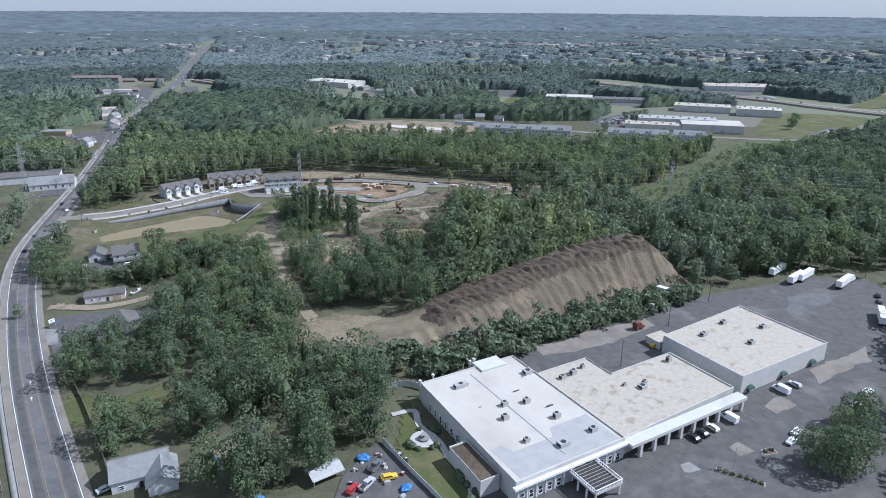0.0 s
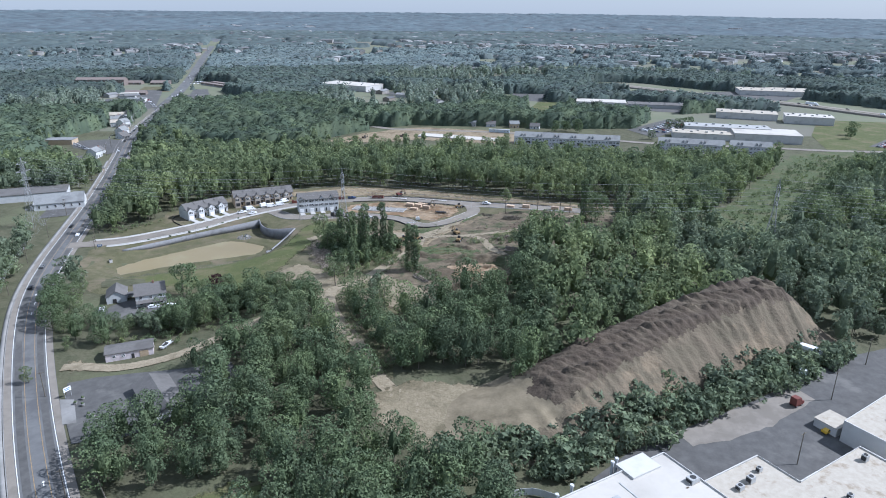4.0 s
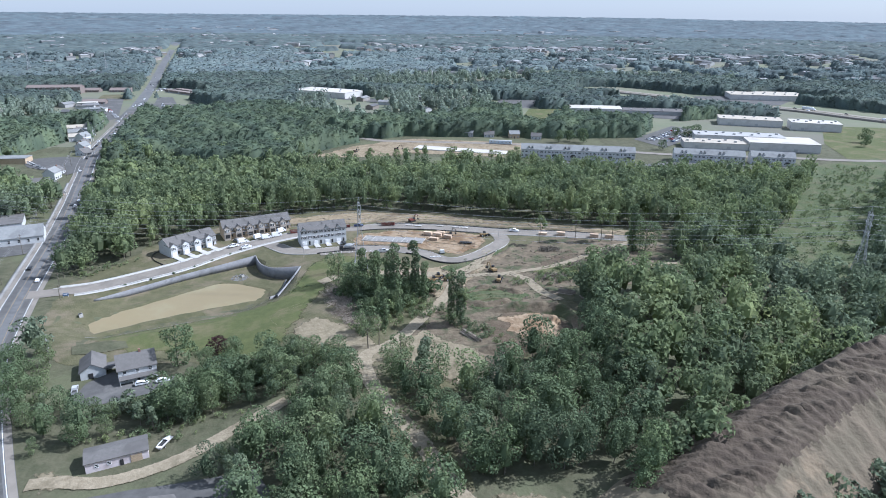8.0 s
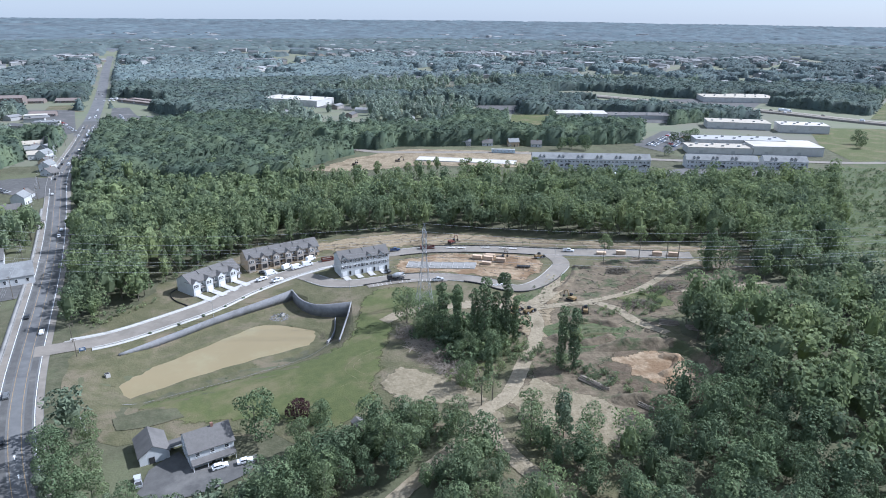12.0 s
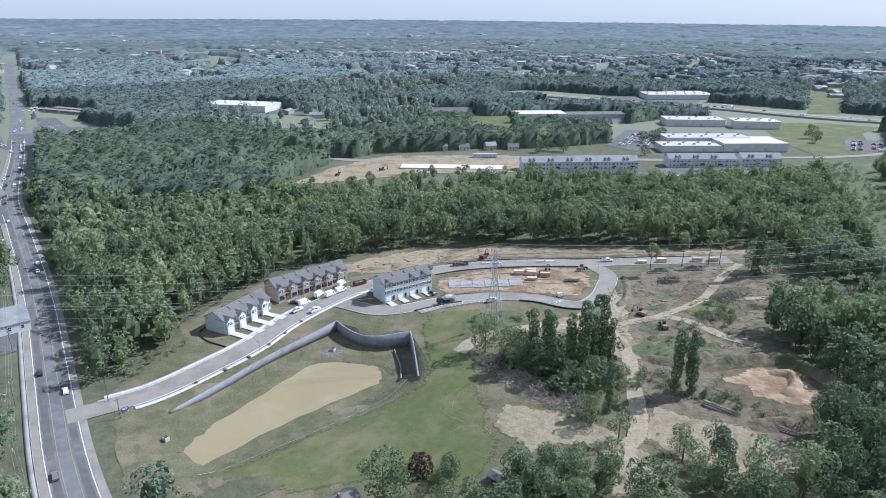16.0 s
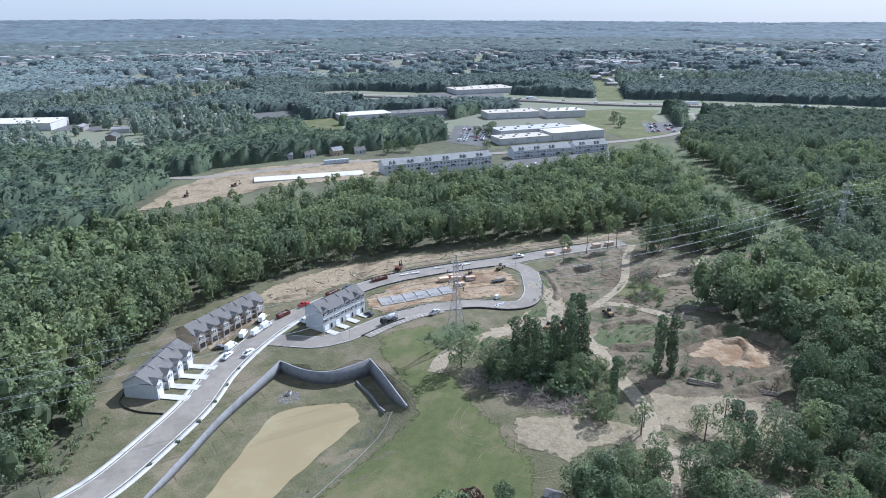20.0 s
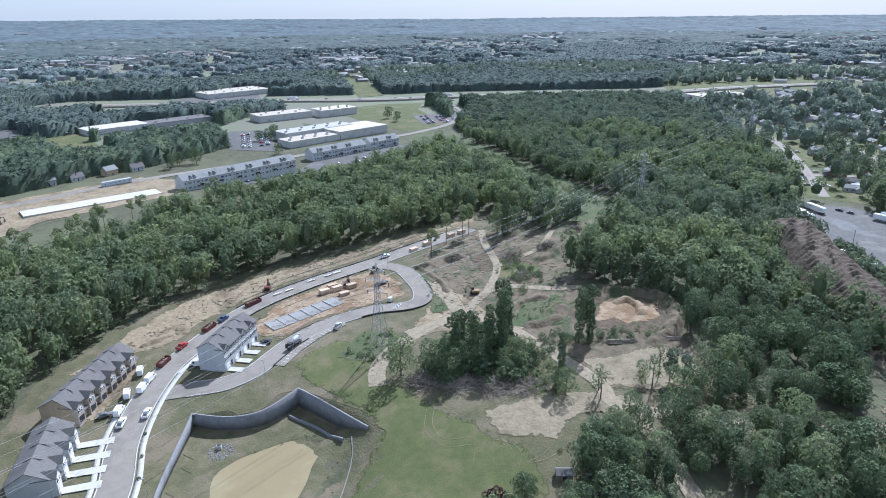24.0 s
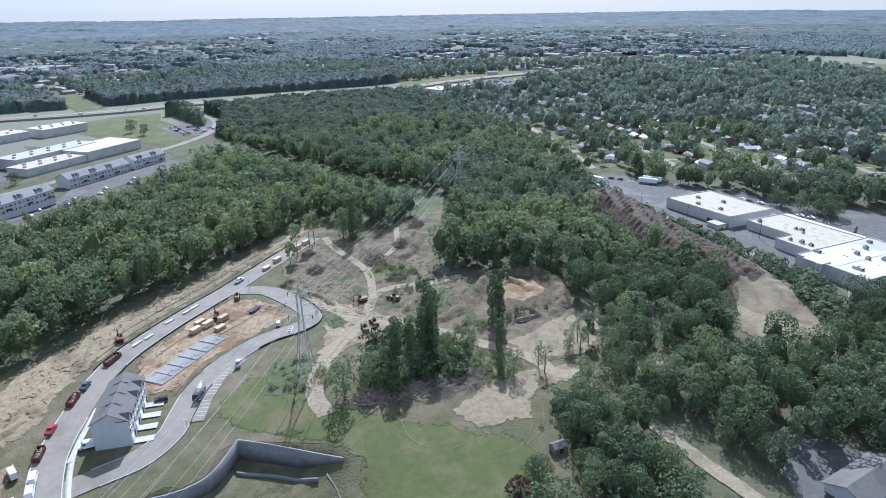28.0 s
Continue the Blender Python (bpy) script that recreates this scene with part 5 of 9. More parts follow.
def gable(x0, x1, y0, y1, z, rise, over=0.4, thick=0.22, along="x"):
    """A pitched roof of two slabs."""
    s = Shape()
    if along == "x":
        m = (y0 + y1) / 2
        k = rise / (m - y0)
        s.prism([(y0 - over, z - over * k), (m, z + rise), (y1 + over, z - over * k), (y1 + over, z - over * k - thick), (m, z + rise - thick), (y0 - over, z - over * k - thick)], 0, x0 - over, x1 + over)
    else:
        m = (x0 + x1) / 2
        k = rise / (m - x0)
        s.prism([(x0 - over, z - over * k), (m, z + rise), (x1 + over, z - over * k), (x1 + over, z - over * k - thick), (m, z + rise - thick), (x0 - over, z - over * k - thick)], 1, y0 - over, y1 + over)
    return s


def gable_walls(x0, x1, y0, y1, z0, z, rise, along="x"):
    if along == "x":
        m = (y0 + y1) / 2
        return Shape().prism([(y0, z0), (y1, z0), (y1, z), (m, z + rise), (y0, z)], 0, x0, x1)
    m = (x0 + x1) / 2
    return Shape().prism([(x0, z0), (x1, z0), (x1, z), (m, z + rise), (x0, z)], 1, y0, y1)


def town_row(m, length, depth, units, eave, rise, wall, bay_wall, roof, label, storeys, shutters, end_wall=None, bays=True, doors=TRIM, flip=False):
    t = thing("townhouse_row", m, label, "townhouses")
    u = length / units
    part("wall", gable_walls(0.02, length - 0.02, 0, depth, -2.5, eave - 0.12, rise - 0.05), end_wall or wall, t)
    ridge = part("roof", gable(0, length, 0, depth, eave, rise), roof, t, "grey shingle roof")
    for k in range(1, units):
        part("party_wall", Shape().prism([(depth / 2 - 3.2, eave + rise * 0.62), (depth / 2, eave + rise + 0.1), (depth / 2 + 3.2, eave + rise * 0.62), (depth / 2, eave + rise - 0.6)], 0, k * u - 0.06, k * u + 0.06), roof, ridge)
    if not bays:
        part("front_facing", Shape().box(0.05, length - 0.05, -0.12, 0.05, -2.4, eave - 0.1), bay_wall, t)
    for k in range(units):
        a, b = k * u + 0.15, k * u + u * 0.56
        if flip:
            a, b = k * u + u * 0.44, k * u + u - 0.15
        c, front = (a + b) / 2, -1.6 if bays else -0.14
        if bays:
            bay = part("bay", gable_walls(a, b, -1.6, depth * 0.4, -2.4, eave - 0.2, 1.55, "y"), bay_wall, t)
            part("bay_roof", gable(a, b, -1.6, depth * 0.42, eave - 0.08, 1.6, 0.25, 0.16, "y"), roof, bay, "steep gable over the bay")
            part("porch_roof", Shape().prism([(-1.5, 2.75), (0, 3.35), (0, 3.15), (-1.5, 2.6)], 0, b if not flip else k * u + 0.1, (k + 1) * u - 0.1 if not flip else a), roof, t)
        elif k % 2 == 0 or k == units - 1:
            part("gable_front", gable_walls(a, b, -0.15, 3, eave - 0.6, eave - 0.2, 1.6, "y"), bay_wall, t)
            part("gable_roof", gable(a, b, -0.15, 3.4, eave - 0.1, 1.7, 0.25, 0.16, "y"), roof, t)
        leaf_door(t, c, front - 0.06, 0.05, 2.5, 2.15, 0, doors, "garage_door", 4)
        for f in range(1, storeys):
            z = 2.95 * f + 0.75
            for off in ((-0.55, 0.55) if bays else (-0.7, 0.7)):
                window(t, c + off, front - 0.03, z, 0.8, 1.45, 0, shutters if off < 0 or not bays else None)
        e = (b + (k + 1) * u) / 2 if not flip else (k * u + a) / 2
        leaf_door(t, e - 0.3, -0.2 if not bays else -0.06, 0.1, 0.95, 2.05, 0, DARK, "front_door", 2)
        for f in range(1, storeys):
            window(t, e, -0.17 if not bays else -0.03, 2.95 * f + 0.85, 0.8, 1.35, 0, shutters)
        for f in range(storeys):
            window(t, k * u + u / 2, depth + 0.03, 2.95 * f + 0.8, 1.4, 1.3, 180)
    for f in range(1, storeys):
        window(t, length - 0.0 + 0.02, depth * 0.5, 2.95 * f + 0.8, 0.8, 1.3, 90)
    return t


z1, z2, z3 = at(-184, 472) + 0.3, at(-153, 494) + 0.4, at(-112, 470) + 0.4
town_row(pose(-195.4, 461.3, z1, 0, 0, 45.5), 28.4, 11.5, 4, 6.0, 3.3, WHITE, WHITE, SHINGLE, "four white-sided townhouses with grey shingle gables", 2, DARK)
town_row(pose(-172.2, 487.2, z2, 0, 0, 25.4), 40.0, 11.5, 6, 6.0, 3.3, TAN, STONE, SHINGLE, "six unfinished townhouses with tan stone bays and grey roofs", 2, DARK, end_wall=TAN, doors=DARK)
town_row(pose(-124.6, 467.4, z3, 0, 0, 17.5), 26.0, 10.8, 4, 8.7, 3.0, WHITE, WHITE, SHINGLE, "three-storey white townhouse block with dark shutters", 3, DARK, bays=False)


def local(m, pts):
    return [tuple((m @ Vector((x, y, 0))).xy) for x, y in pts]


# drives, lawns and paths of the finished rows
m1 = pose(-195.4, 461.3, 0, 0, 0, 45.5)
for k in range(4):
    c = k * 7.1 + 2.1
    drape("driveway", local(m1, [(c - 1.5, -1.7), (c + 1.5, -1.7), (c + 1.9, -12.2), (c - 1.5, -12.2)]), CONCRETE, 0.46, "pale concrete driveway", "driveway", 3)
    drape("front_lawn", local(m1, [(c + 1.8, -1.9), (c + 5.2, -1.9), (c + 5.3, -8.6), (c + 2.1, -8.6)]), GRASS, 0.42, "small square of dark green turf", "lawn", 3)
drape("side_lawn", local(m1, [(-7, -8), (-0.2, -8), (-0.2, 10), (-6, 8)]), GRASS, 0.38, "dark new turf beside the end house", "lawn", 3, 0.4)
m3 = pose(-124.6, 467.4, 0, 0, 0, 17.5)
for k in range(4):
    c = k * 6.5 + 1.9
    drape("driveway", local(m3, [(c - 1.4, -0.3), (c + 1.4, -0.3), (c + 1.6, -6.2), (c - 1.4, -6.2)]), CONCRETE, 0.52, "pale concrete driveway", "driveway", 3)
    drape("front_lawn", local(m3, [(c + 1.8, -0.8), (c + 4.8, -0.8), (c + 4.6, -5.4), (c + 2.2, -5.4)]), GRASS, 0.44, "small square of dark green turf", "lawn", 3)
drape("side_lawn", local(m3, [(-5.5, -4), (-0.3, -5.5), (-0.3, 12), (26, 12.5), (26, 15.5), (-4, 15.5), (-6.5, 6)]), GRASS, 0.40, "new turf round the townhouse block", "lawn", 3)
drape("pavement", local(m3, [(-4, 16.2), (24, 15.2), (24, 16.8), (-4.5, 18)]), CONCRETE, 0.5, "pale concrete path behind the block", "pavement", 3)
m2 = pose(-170.6, 488.0, 0, 0, 0, 25.4)
drape("trodden_front", local(m2, [(-1, -0.3), (37, -0.3), (38, -6.5), (0, -7.5)]), DIRT, 0.38, "trodden soil in front of unfinished houses", "soil", 3, 0.3)


# ---- white commercial buildings ----
MZ = -2.3
MALL = pose(19.3, 135.4, MZ, 0, 0, 29.5)


def mall(x, y, z=0.0, rz=0):
    return MALL @ pose(x, y, z, 0, 0, rz)


def flat_block(name, outline, height, wall, roof, label, parapet=0.5):
    """A flat-roofed block with a low parapet round its roof."""
    t = thing(name, MALL, label, "building")
    part("wall", Shape().prism(outline, 2, -2.0, height - 0.05), wall, t)
    c = Vector((sum(p[0] for p in outline) / len(outline), sum(p[1] for p in outline) / len(outline)))
    inner = [tuple(Vector(p) + (c - Vector(p)).normalized() * 0.35) for p in outline]
    part("roof", Shape().prism(inner, 2, height - 0.02, height + 0.06), roof, t)
    s = Shape()
    n = len(outline)
    for i in range(n):
        a, b, e, f = outline[i], outline[(i + 1) % n], inner[(i + 1) % n], inner[i]
        s.prism([a, b, e, f], 2, height - 0.04, height + parapet)
    part("parapet", s, wall, t)
    return t


hallB = flat_block("banquet_hall", [(3, 2), (41.5, 2), (41.5, 57), (4.5, 57)], 7.4, STUCCO, MEMBRANE, "white flat-roofed banquet hall with bright coated roof")
hallC = flat_block("shop_building", [(41.8, 3), (41.8, 44), (64, 44), (64, 31.5), (93, 32), (93, 5)], 6.6, STUCCO, OLDROOF, "low white shop building with stained flat roof")
hallD = flat_block("warehouse", [(98.5, 6), (146.3, 6), (146.3, 43), (98.5, 40)], 8.4, STUCCO, OLDROOF, "white flat-roofed warehouse with green door awnings")
flat_block("side_annexe", [(-3.4, 9), (2.8, 9), (2.8, 26), (-3.0, 26)], 5.2, STUCCO, HEAP, "low white annexe with dark stained roof")
part("roof_patch", Shape().prism([(5, 3), (40, 3), (40, 17), (26, 17), (24, 13), (10, 13), (9, 17), (5, 17)], 2, 7.44, 7.485), GREYPATCH, hallB, "grey repaired strip of roof")
part("roof_seam", Shape().box(21.8, 22.2, 5, 54, 7.44, 7.6), GREYMETAL, hallB)
part("raised_roof", Shape().box(26, 36, 53, 59.5, 7.3, 8.1), STUCCO, hallB)
for x, y, l, w in ((29, 38, 3.4, 0.8), (33, 26, 3.8, 1.0), (14, 36, 1.2, 0.4), (36, 44, 1.4, 0.5)):
    part("roof_stain", Shape().prism([(x - l / 2, y), (x - l / 4, y - w / 2), (x + l / 3, y - w / 2.5), (x + l / 2, y + w / 6), (x, y + w / 2)], 2, 7.45, 7.50), HEAP, hallB, "dark dirt patch on the roof")
# front arcade
part("front_cornice", Shape().box(2, 42, 0.9, 2.2, 5.9, 6.6), TRIM, hallB)
for k in range(12):
    x = 5 + k * 3.1
    part("pilaster", Shape().box(x - 1.55, x - 1.25, 1.7, 2.1, 0, 5.9), TRIM, hallB)
    if not 20 < x < 29:
        window(hallB, x, 1.95, 1.2, 1.3, 2.4)
for k in range(8):
    window(hallB, 3.0 + 1.4 * (k + 0.5) / 8, 28 + k * 3.6 - 3, 1.0, 1.0, 2.4, -90)
arc = Shape().box(41.9, 92.5, -0.6, 3.2, 5.4, 6.5)
part("arcade_roof", arc, STUCCO, hallC)
for k in range(9):
    x = 46 + k * 5.6
    part("arcade_pier", Shape().box(x - 0.5, x + 0.5, -0.5, 0.5, 0, 5.4), STUCCO, hallC)
    part("shop_front", Shape().box(x + 0.7, x + 4.7, 2.86, 2.98, 0.2, 4.4), GLASS, hallC)
part("arcade_floor", Shape().box(42, 96, -1.4, 3, -1.0, 0.18), CONCRETE, hallC)
for x in (103, 121, 138):
    leaf_door(hallD, x, 5.95, 0.2, 1.6, 2.4, 0, DARK)
    aw = Shape().add([(x + 1.5 * math.cos(a) * c, 6.0 - 1.3 * math.sin(b), 3.0 + 1.5 * math.cos(b) * abs(math.cos(a * 0)) * (1 - 0.3 * c * c)) for c in (-1, -0.6, 0, 0.6, 1) for a in (0,) for b in (0, 0.5, 1.0, 1.45)],
                     [(i * 4 + j, i * 4 + j + 1, i * 4 + j + 5, i * 4 + j + 4) for i in range(4) for j in range(3)])
    part("awning", aw, GREENROOF, hallD, "rounded dark green canvas awning")
part("front_walk", Shape().box(98.5, 146, 3.4, 6, -1.0, 0.2), surface("buff_paving", (0.42, 0.36, 0.29), (0.50, 0.44, 0.36), 0.5), hallD)
# solid dark block in place of a recess, its shade put into the colour
part("door_recess", Shape().box(110, 114, 39.5, 41.3, 0, 4), DARK, hallD)
annex = thing("loading_annexe", mall(99, 41.5), "small white loading annexe behind the warehouse", "building")
part("wall", Shape().box(0, 8, 0, 7, -1.5, 4.6), STUCCO, annex)
part("roof", Shape().box(-0.2, 8.2, -0.2, 7.2, 4.6, 4.8), OLDROOF, annex)
# entrance canopy with balustrade
can = thing("entrance_canopy", mall(20.5, -9), "white columned entrance canopy with a dark stained flat top", "canopy")
part("deck", Shape().box(0, 9.5, 0, 11, 4.2, 4.9), STUCCO, can)
part("deck_top", Shape().box(0.4, 9.1, 0.4, 10.8, 4.9, 4.95), DARK, can, "dark weathered roof felt")
for i in range(9):
    part("felt_seam", Shape().box(0.5, 9.0, 0.9 + i * 1.15, 1.05 + i * 1.15, 4.95, 4.98), OLDROOF, can)
for x in (0.5, 9.0):
    for y in (0.5, 3.8, 7.2):
        part("column", Shape().tube((x, y, -0.3), (x, y, 4.2), 0.32, 0.28, 10), TRIM, can)
for a, b, c, d2 in ((0, 9.5, 0.0, 0.18), (0, 0.18, 0, 11), (9.32, 9.5, 0, 11)):
    part("rail", Shape().box(a, b, c, d2, 5.75, 5.9), TRIM, can)
for i in range(20):
    part("baluster", Shape().box(0.25 + i * 0.48, 0.37 + i * 0.48, 0.03, 0.15, 4.9, 5.75), TRIM, can)
for i in range(14):
    for x in (0.03, 9.35):
        part("baluster", Shape().box(x, x + 0.12, 0.6 + i * 0.75, 0.72 + i * 0.75, 4.9, 5.75), TRIM, can)


def ac_unit(m, w, d, h, label="grey boxed rooftop air conditioner"):
    t = thing("rooftop_unit", m, label, "air conditioner", "rooftop units")
    part("casing", Shape().box(-w / 2, w / 2, -d / 2, d / 2, 0.15, h, 0.04), GREYMETAL, t)
    part("curb", Shape().box(-w / 2 - 0.08, w / 2 + 0.08, -d / 2 - 0.08, d / 2 + 0.08, 0, 0.15), OLDROOF, t)
    part("fan", Shape().tube((0, 0, h), (0, 0, h + 0.12), min(w, d) * 0.36, n=10), DARK, t)
    part("grille", Shape().box(-w / 2 - 0.03, -w / 2, -d * 0.4, d * 0.4, 0.3, h * 0.8), DARK, t)
    part("duct", Shape().box(w / 2, w / 2 + 0.5, -d * 0.3, d * 0.3, 0.1, h * 0.6), GREYMETAL, t)


for x, y, w, d2, h in ((17, 27, 1.8, 1.6, 1.7), (21, 33, 1.8, 1.5, 1.6), (28, 31, 1.9, 1.6, 1.7), (31, 20, 1.9, 1.6, 1.8), (16, 15, 1.6, 1.4, 1.3), (15, 49, 4.6, 2.0, 1.3), (39, 45, 3.0, 2.2, 1.4), (36, 9.5, 2.2, 1.8, 1.4), (24, 8.5, 3.4, 2.2, 1.3)):
    ac_unit(mall(x, y, 7.46), w, d2, h)
for x, y, w, d2, h in ((48, 37.5, 1.9, 1.6, 1.4), (53, 38, 2.0, 1.7, 1.8), (58.5, 39.5, 1.3, 1.2, 1.5), (67, 20, 2.4, 2.2, 1.2), (69.5, 21.5, 1.3, 1.3, 1.4), (88, 28, 1.5, 1.5, 2.0), (63, 24, 1.2, 1.0, 0.9)):
    ac_unit(mall(x, y, 6.66), w, d2, h)
for x, y, w, d2, h in ((112, 33, 2.2, 1.8, 1.4), (127, 36, 2.2, 1.8, 1.4), (137, 26, 2.2, 1.8, 1.4), (122, 20, 2.2, 1.8, 1.4)):
    ac_unit(mall(x, y, 8.46), w, d2, h)
for k, (x, y) in enumerate(((5, 58.4), (25.6, 60.3), (27.6, 60.8), (10, 58.6))):
    v = thing("roof_vent", mall(x, y, 5.2 if k else 4.5), "white cylindrical vent stack behind the hall", "vent")
    part("pipe", Shape().tube((0, 0, -4), (0, 0, 3.0), 0.4, n=10), WHITE, v)
    part("cap", Shape().tube((0, 0, 3.0), (0, 0, 3.4), 0.6, 0.5, n=10), WHITE, v)

drape("parking_lot", [(14, 131), (30, 116), (60, 100), (130, 124), (165, 180), (180, 214), (212, 262), (206, 290), (178, 291), (158, 282), (118, 268), (100, 258), (70, 240), (36, 222), (20, 213), (8, 203), (0, 190)], LOT, 0.22, "worn grey asphalt car park with patches", "parking lot", 6)
for pts, m in (([(40, 216), (62, 222), (90, 240), (86, 246), (60, 234), (38, 222)], STREET), ([(110, 178), (118, 183), (115, 188), (107, 183)], STREET), ([(88, 158), (93, 160), (91, 164), (86, 162)], STREET), ([(70, 150), (75, 152), (73, 155), (69, 153)], WORN),
               ([(150, 250), (175, 262), (180, 275), (158, 268)], ROAD), ([(132, 196), (160, 212), (165, 222), (135, 205)], STREET), ([(95, 150), (99, 151), (98, 154), (94, 153)], WORN)):
    drape("asphalt_patch", pts, m, 0.27, "pale repaired patch of asphalt", "patch", 2.5, 0.8)
for k in range(26):
    p = MALL @ Vector((46 + k * 2.9, -4.6, 0))
    st = new("bay_line", Shape().box(-0.06, 0.06, -2.4, 2.4, 0, 0.02).mesh("bay_line", WORN))
    st.matrix_basis = pose(p.x, p.y, at(p.x, p.y) + 0.29, 0, 0, 29.5)
    tagged(st, "faded white parking bay line", "road marking", "bay lines", "structure")


def island(pts, label, shrubs):
    t = thing("planting_island", pose(0, 0, 0), label, "planting island", "planting islands")
    z = at(*pts[0]) + 0.24
    part("kerb_ring", Shape().prism(pts, 2, z, z + 0.16), CONCRETE, t)
    c = Vector((sum(p[0] for p in pts) / len(pts), sum(p[1] for p in pts) / len(pts)))
    part("soil", Shape().prism([tuple(Vector(p) + (c - Vector(p)).normalized() * 0.25) for p in pts], 2, z + 0.1, z + 0.19), BROWN, t)
    for k in range(shrubs):
        p = Vector(pts[0]).lerp(Vector(pts[1]), (k + 0.5) / shrubs).lerp(Vector(pts[3]).lerp(Vector(pts[2]), (k + 0.5) / shrubs), 0.5)
        s = Shape()
        for j in range(4):
            s.blob(p.x + random.uniform(-0.3, 0.3), p.y + random.uniform(-0.3, 0.3), z + 0.55, 0.5, 0.5, 0.5, 0.25, 6, 3)
        part("shrub", s, LEAF2, t)


island([(78.5, 150.8), (89.5, 144.3), (90.3, 146.0), (79.3, 152.4)], "kerbed island with a row of dark shrubs", 7)
island([(95.0, 157.5), (100.0, 158.5), (99.5, 161.5), (95.5, 160.0)], "small kerbed island with tufts of grass", 2)
drape("garden_lawn", [(-14, 194), (-8, 192), (2, 170), (16, 140), (8, 132), (-4, 140), (-15, 163)], GRASS, 0.22, "tended garden lawn beside the hall", "lawn", 3)
ribbon("garden_path", smooth_line([(-14, 180), (-7, 182), (-5, 174), (1, 166), (4, 158), (9, 150), (10, 140)], 1.5), -1.0, 1.0, CONCRETE, 0.34, "curving pale garden path", "path", cols=2)


# ---- houses ----
def house(m, l, d, eave, rise, wall, roof, label, chimney=False, porch=False, windows=3, group="", storeys=1):
    t = thing("house", m, label, "house", group)
    part("wall", gable_walls(0, l, 0, d, -1.5, eave, rise - 0.05), wall, t)
    r = part("roof", gable(0, l, 0, d, eave + 0.06, rise), roof, t)
    if chimney:
        part("chimney", Shape().box(l * 0.6, l * 0.6 + 0.8, d * 0.45, d * 0.45 + 0.8, eave + rise * 0.6, eave + rise + 0.9), BRICK, r)
    for f in range(storeys):
        for k in range(windows):
            x = l * (k + 0.5) / windows
            if not (f == 0 and k == windows // 2):
                window(t, x, -0.02, 0.9 + 2.8 * f, 1.2, 1.2)
        for k in range(2):
            window(t, -0.02, d * (k + 0.6) / 2.2, 0.9 + 2.8 * f, 1.0, 1.2, -90)
    leaf_door(t, l * 0.5, -0.05, 0.1, 1.0, 2.05, 0, DARK)
    if porch:
        p = part("porch", Shape().prism([(-2.4, 2.55), (0, 3.1), (0, 2.9), (-2.4, 2.38)], 0, 0, l), roof, t, "lean-to porch roof")
        for k in range(4):
            part("post", Shape().box(0.2 + k * (l - 0.5) / 3, 0.35 + k * (l - 0.5) / 3, -2.2, -2.05, -0.4, 2.4), TRIM, p)
    return t


# white farmhouse with garage
house(on(-170.8, 326.6, 24), 12.8, 11, 5.6, 3.6, WHITE, SHINGLE, "two-storey white house with long porch and grey roof", True, True, 3, storeys=2)
gar = thing("garage", on(-186, 330.4, 22), "detached white garage with a grey gabled roof and dark doorway panel", "garage")
part("wall", gable_walls(0, 8.4, 0, 11, -1, 3.2, 2.7, "y"), WHITE, gar)
part("roof", gable(0, 8.4, 0, 11, 3.26, 2.75, 0.4, 0.22, "y"), SHINGLE, gar)
# dark panel on the wall, coloured like the shade inside an open doorway
leaf_door(gar, 3.4, -0.06, 0, 1.6, 2.2, 0, DARK)
for y in (3, 5):
    window(gar, 8.42, y, 1.2, 0.8, 1.0, 90)
link = thing("breezeway", on(-178.4, 334.2, 23), "low roofed link between garage and house", "breezeway")
part("roof", Shape().box(0.1, 4.2, 1, 4.5, 2.5, 2.75), SHINGLE, link)
part("wall", Shape().box(0.1, 4.2, 4.2, 4.5, -1, 2.5), WHITE, link)
drape("driveway", [(-184, 317), (-183, 328), (-176, 336), (-170, 326), (-152, 330), (-153, 322), (-166, 315), (-176, 313)], LOT, 0.3, "dark asphalt drive before the house", "driveway", 3, 0.6)
# pink workshop
sh = thing("workshop", on(-161.5, 277.2, 22), "long low workshop with pinkish white walls and grey roof", "workshop")
part("wall", gable_walls(0, 17, 0, 8, -1.2, 3.4, 1.0), surface("pinkish_render", (0.62, 0.55, 0.56), (0.68, 0.61, 0.61), 0.4, 0.85, (0.52, 0.45, 0.45), 0.3), sh)
part("roof", gable(0, 17, 0, 8, 3.45, 1.05, 0.3), SHINGLE, sh)
leaf_door(sh, 13.6, -0.05, 0, 3.2, 2.7, 0, TAN, "garage_door", 4)
leaf_door(sh, 9.6, -0.05, 0, 1.0, 2.1, 0, DARK)
for x in (3, 6.3):
    window(sh, x, -0.02, 1.4, 1.0, 1.0)
drape("yard", [(-172, 264), (-162, 268), (-163, 277), (-172, 282), (-180, 279)], PALE, 0.26, "bleached gravel yard", "yard", 3, 0.8)
# brown-roofed shop with car park
shop = thing("shop", on(-140, 255.5, -54), "low shop with a long dark pitched roof and white gable", "shop")
part("wall", gable_walls(0, 24, -1, 10, -1.5, 3.4, 2.2), WHITE, shop)
part("roof", gable(0, 24, -1.2, 10.2, 3.45, 2.3, 0.7), SHINGLE, shop)
for k in range(6):
    window(shop, 2.5 + k * 3.6, -1.03, 0.8, 1.4, 1.5)
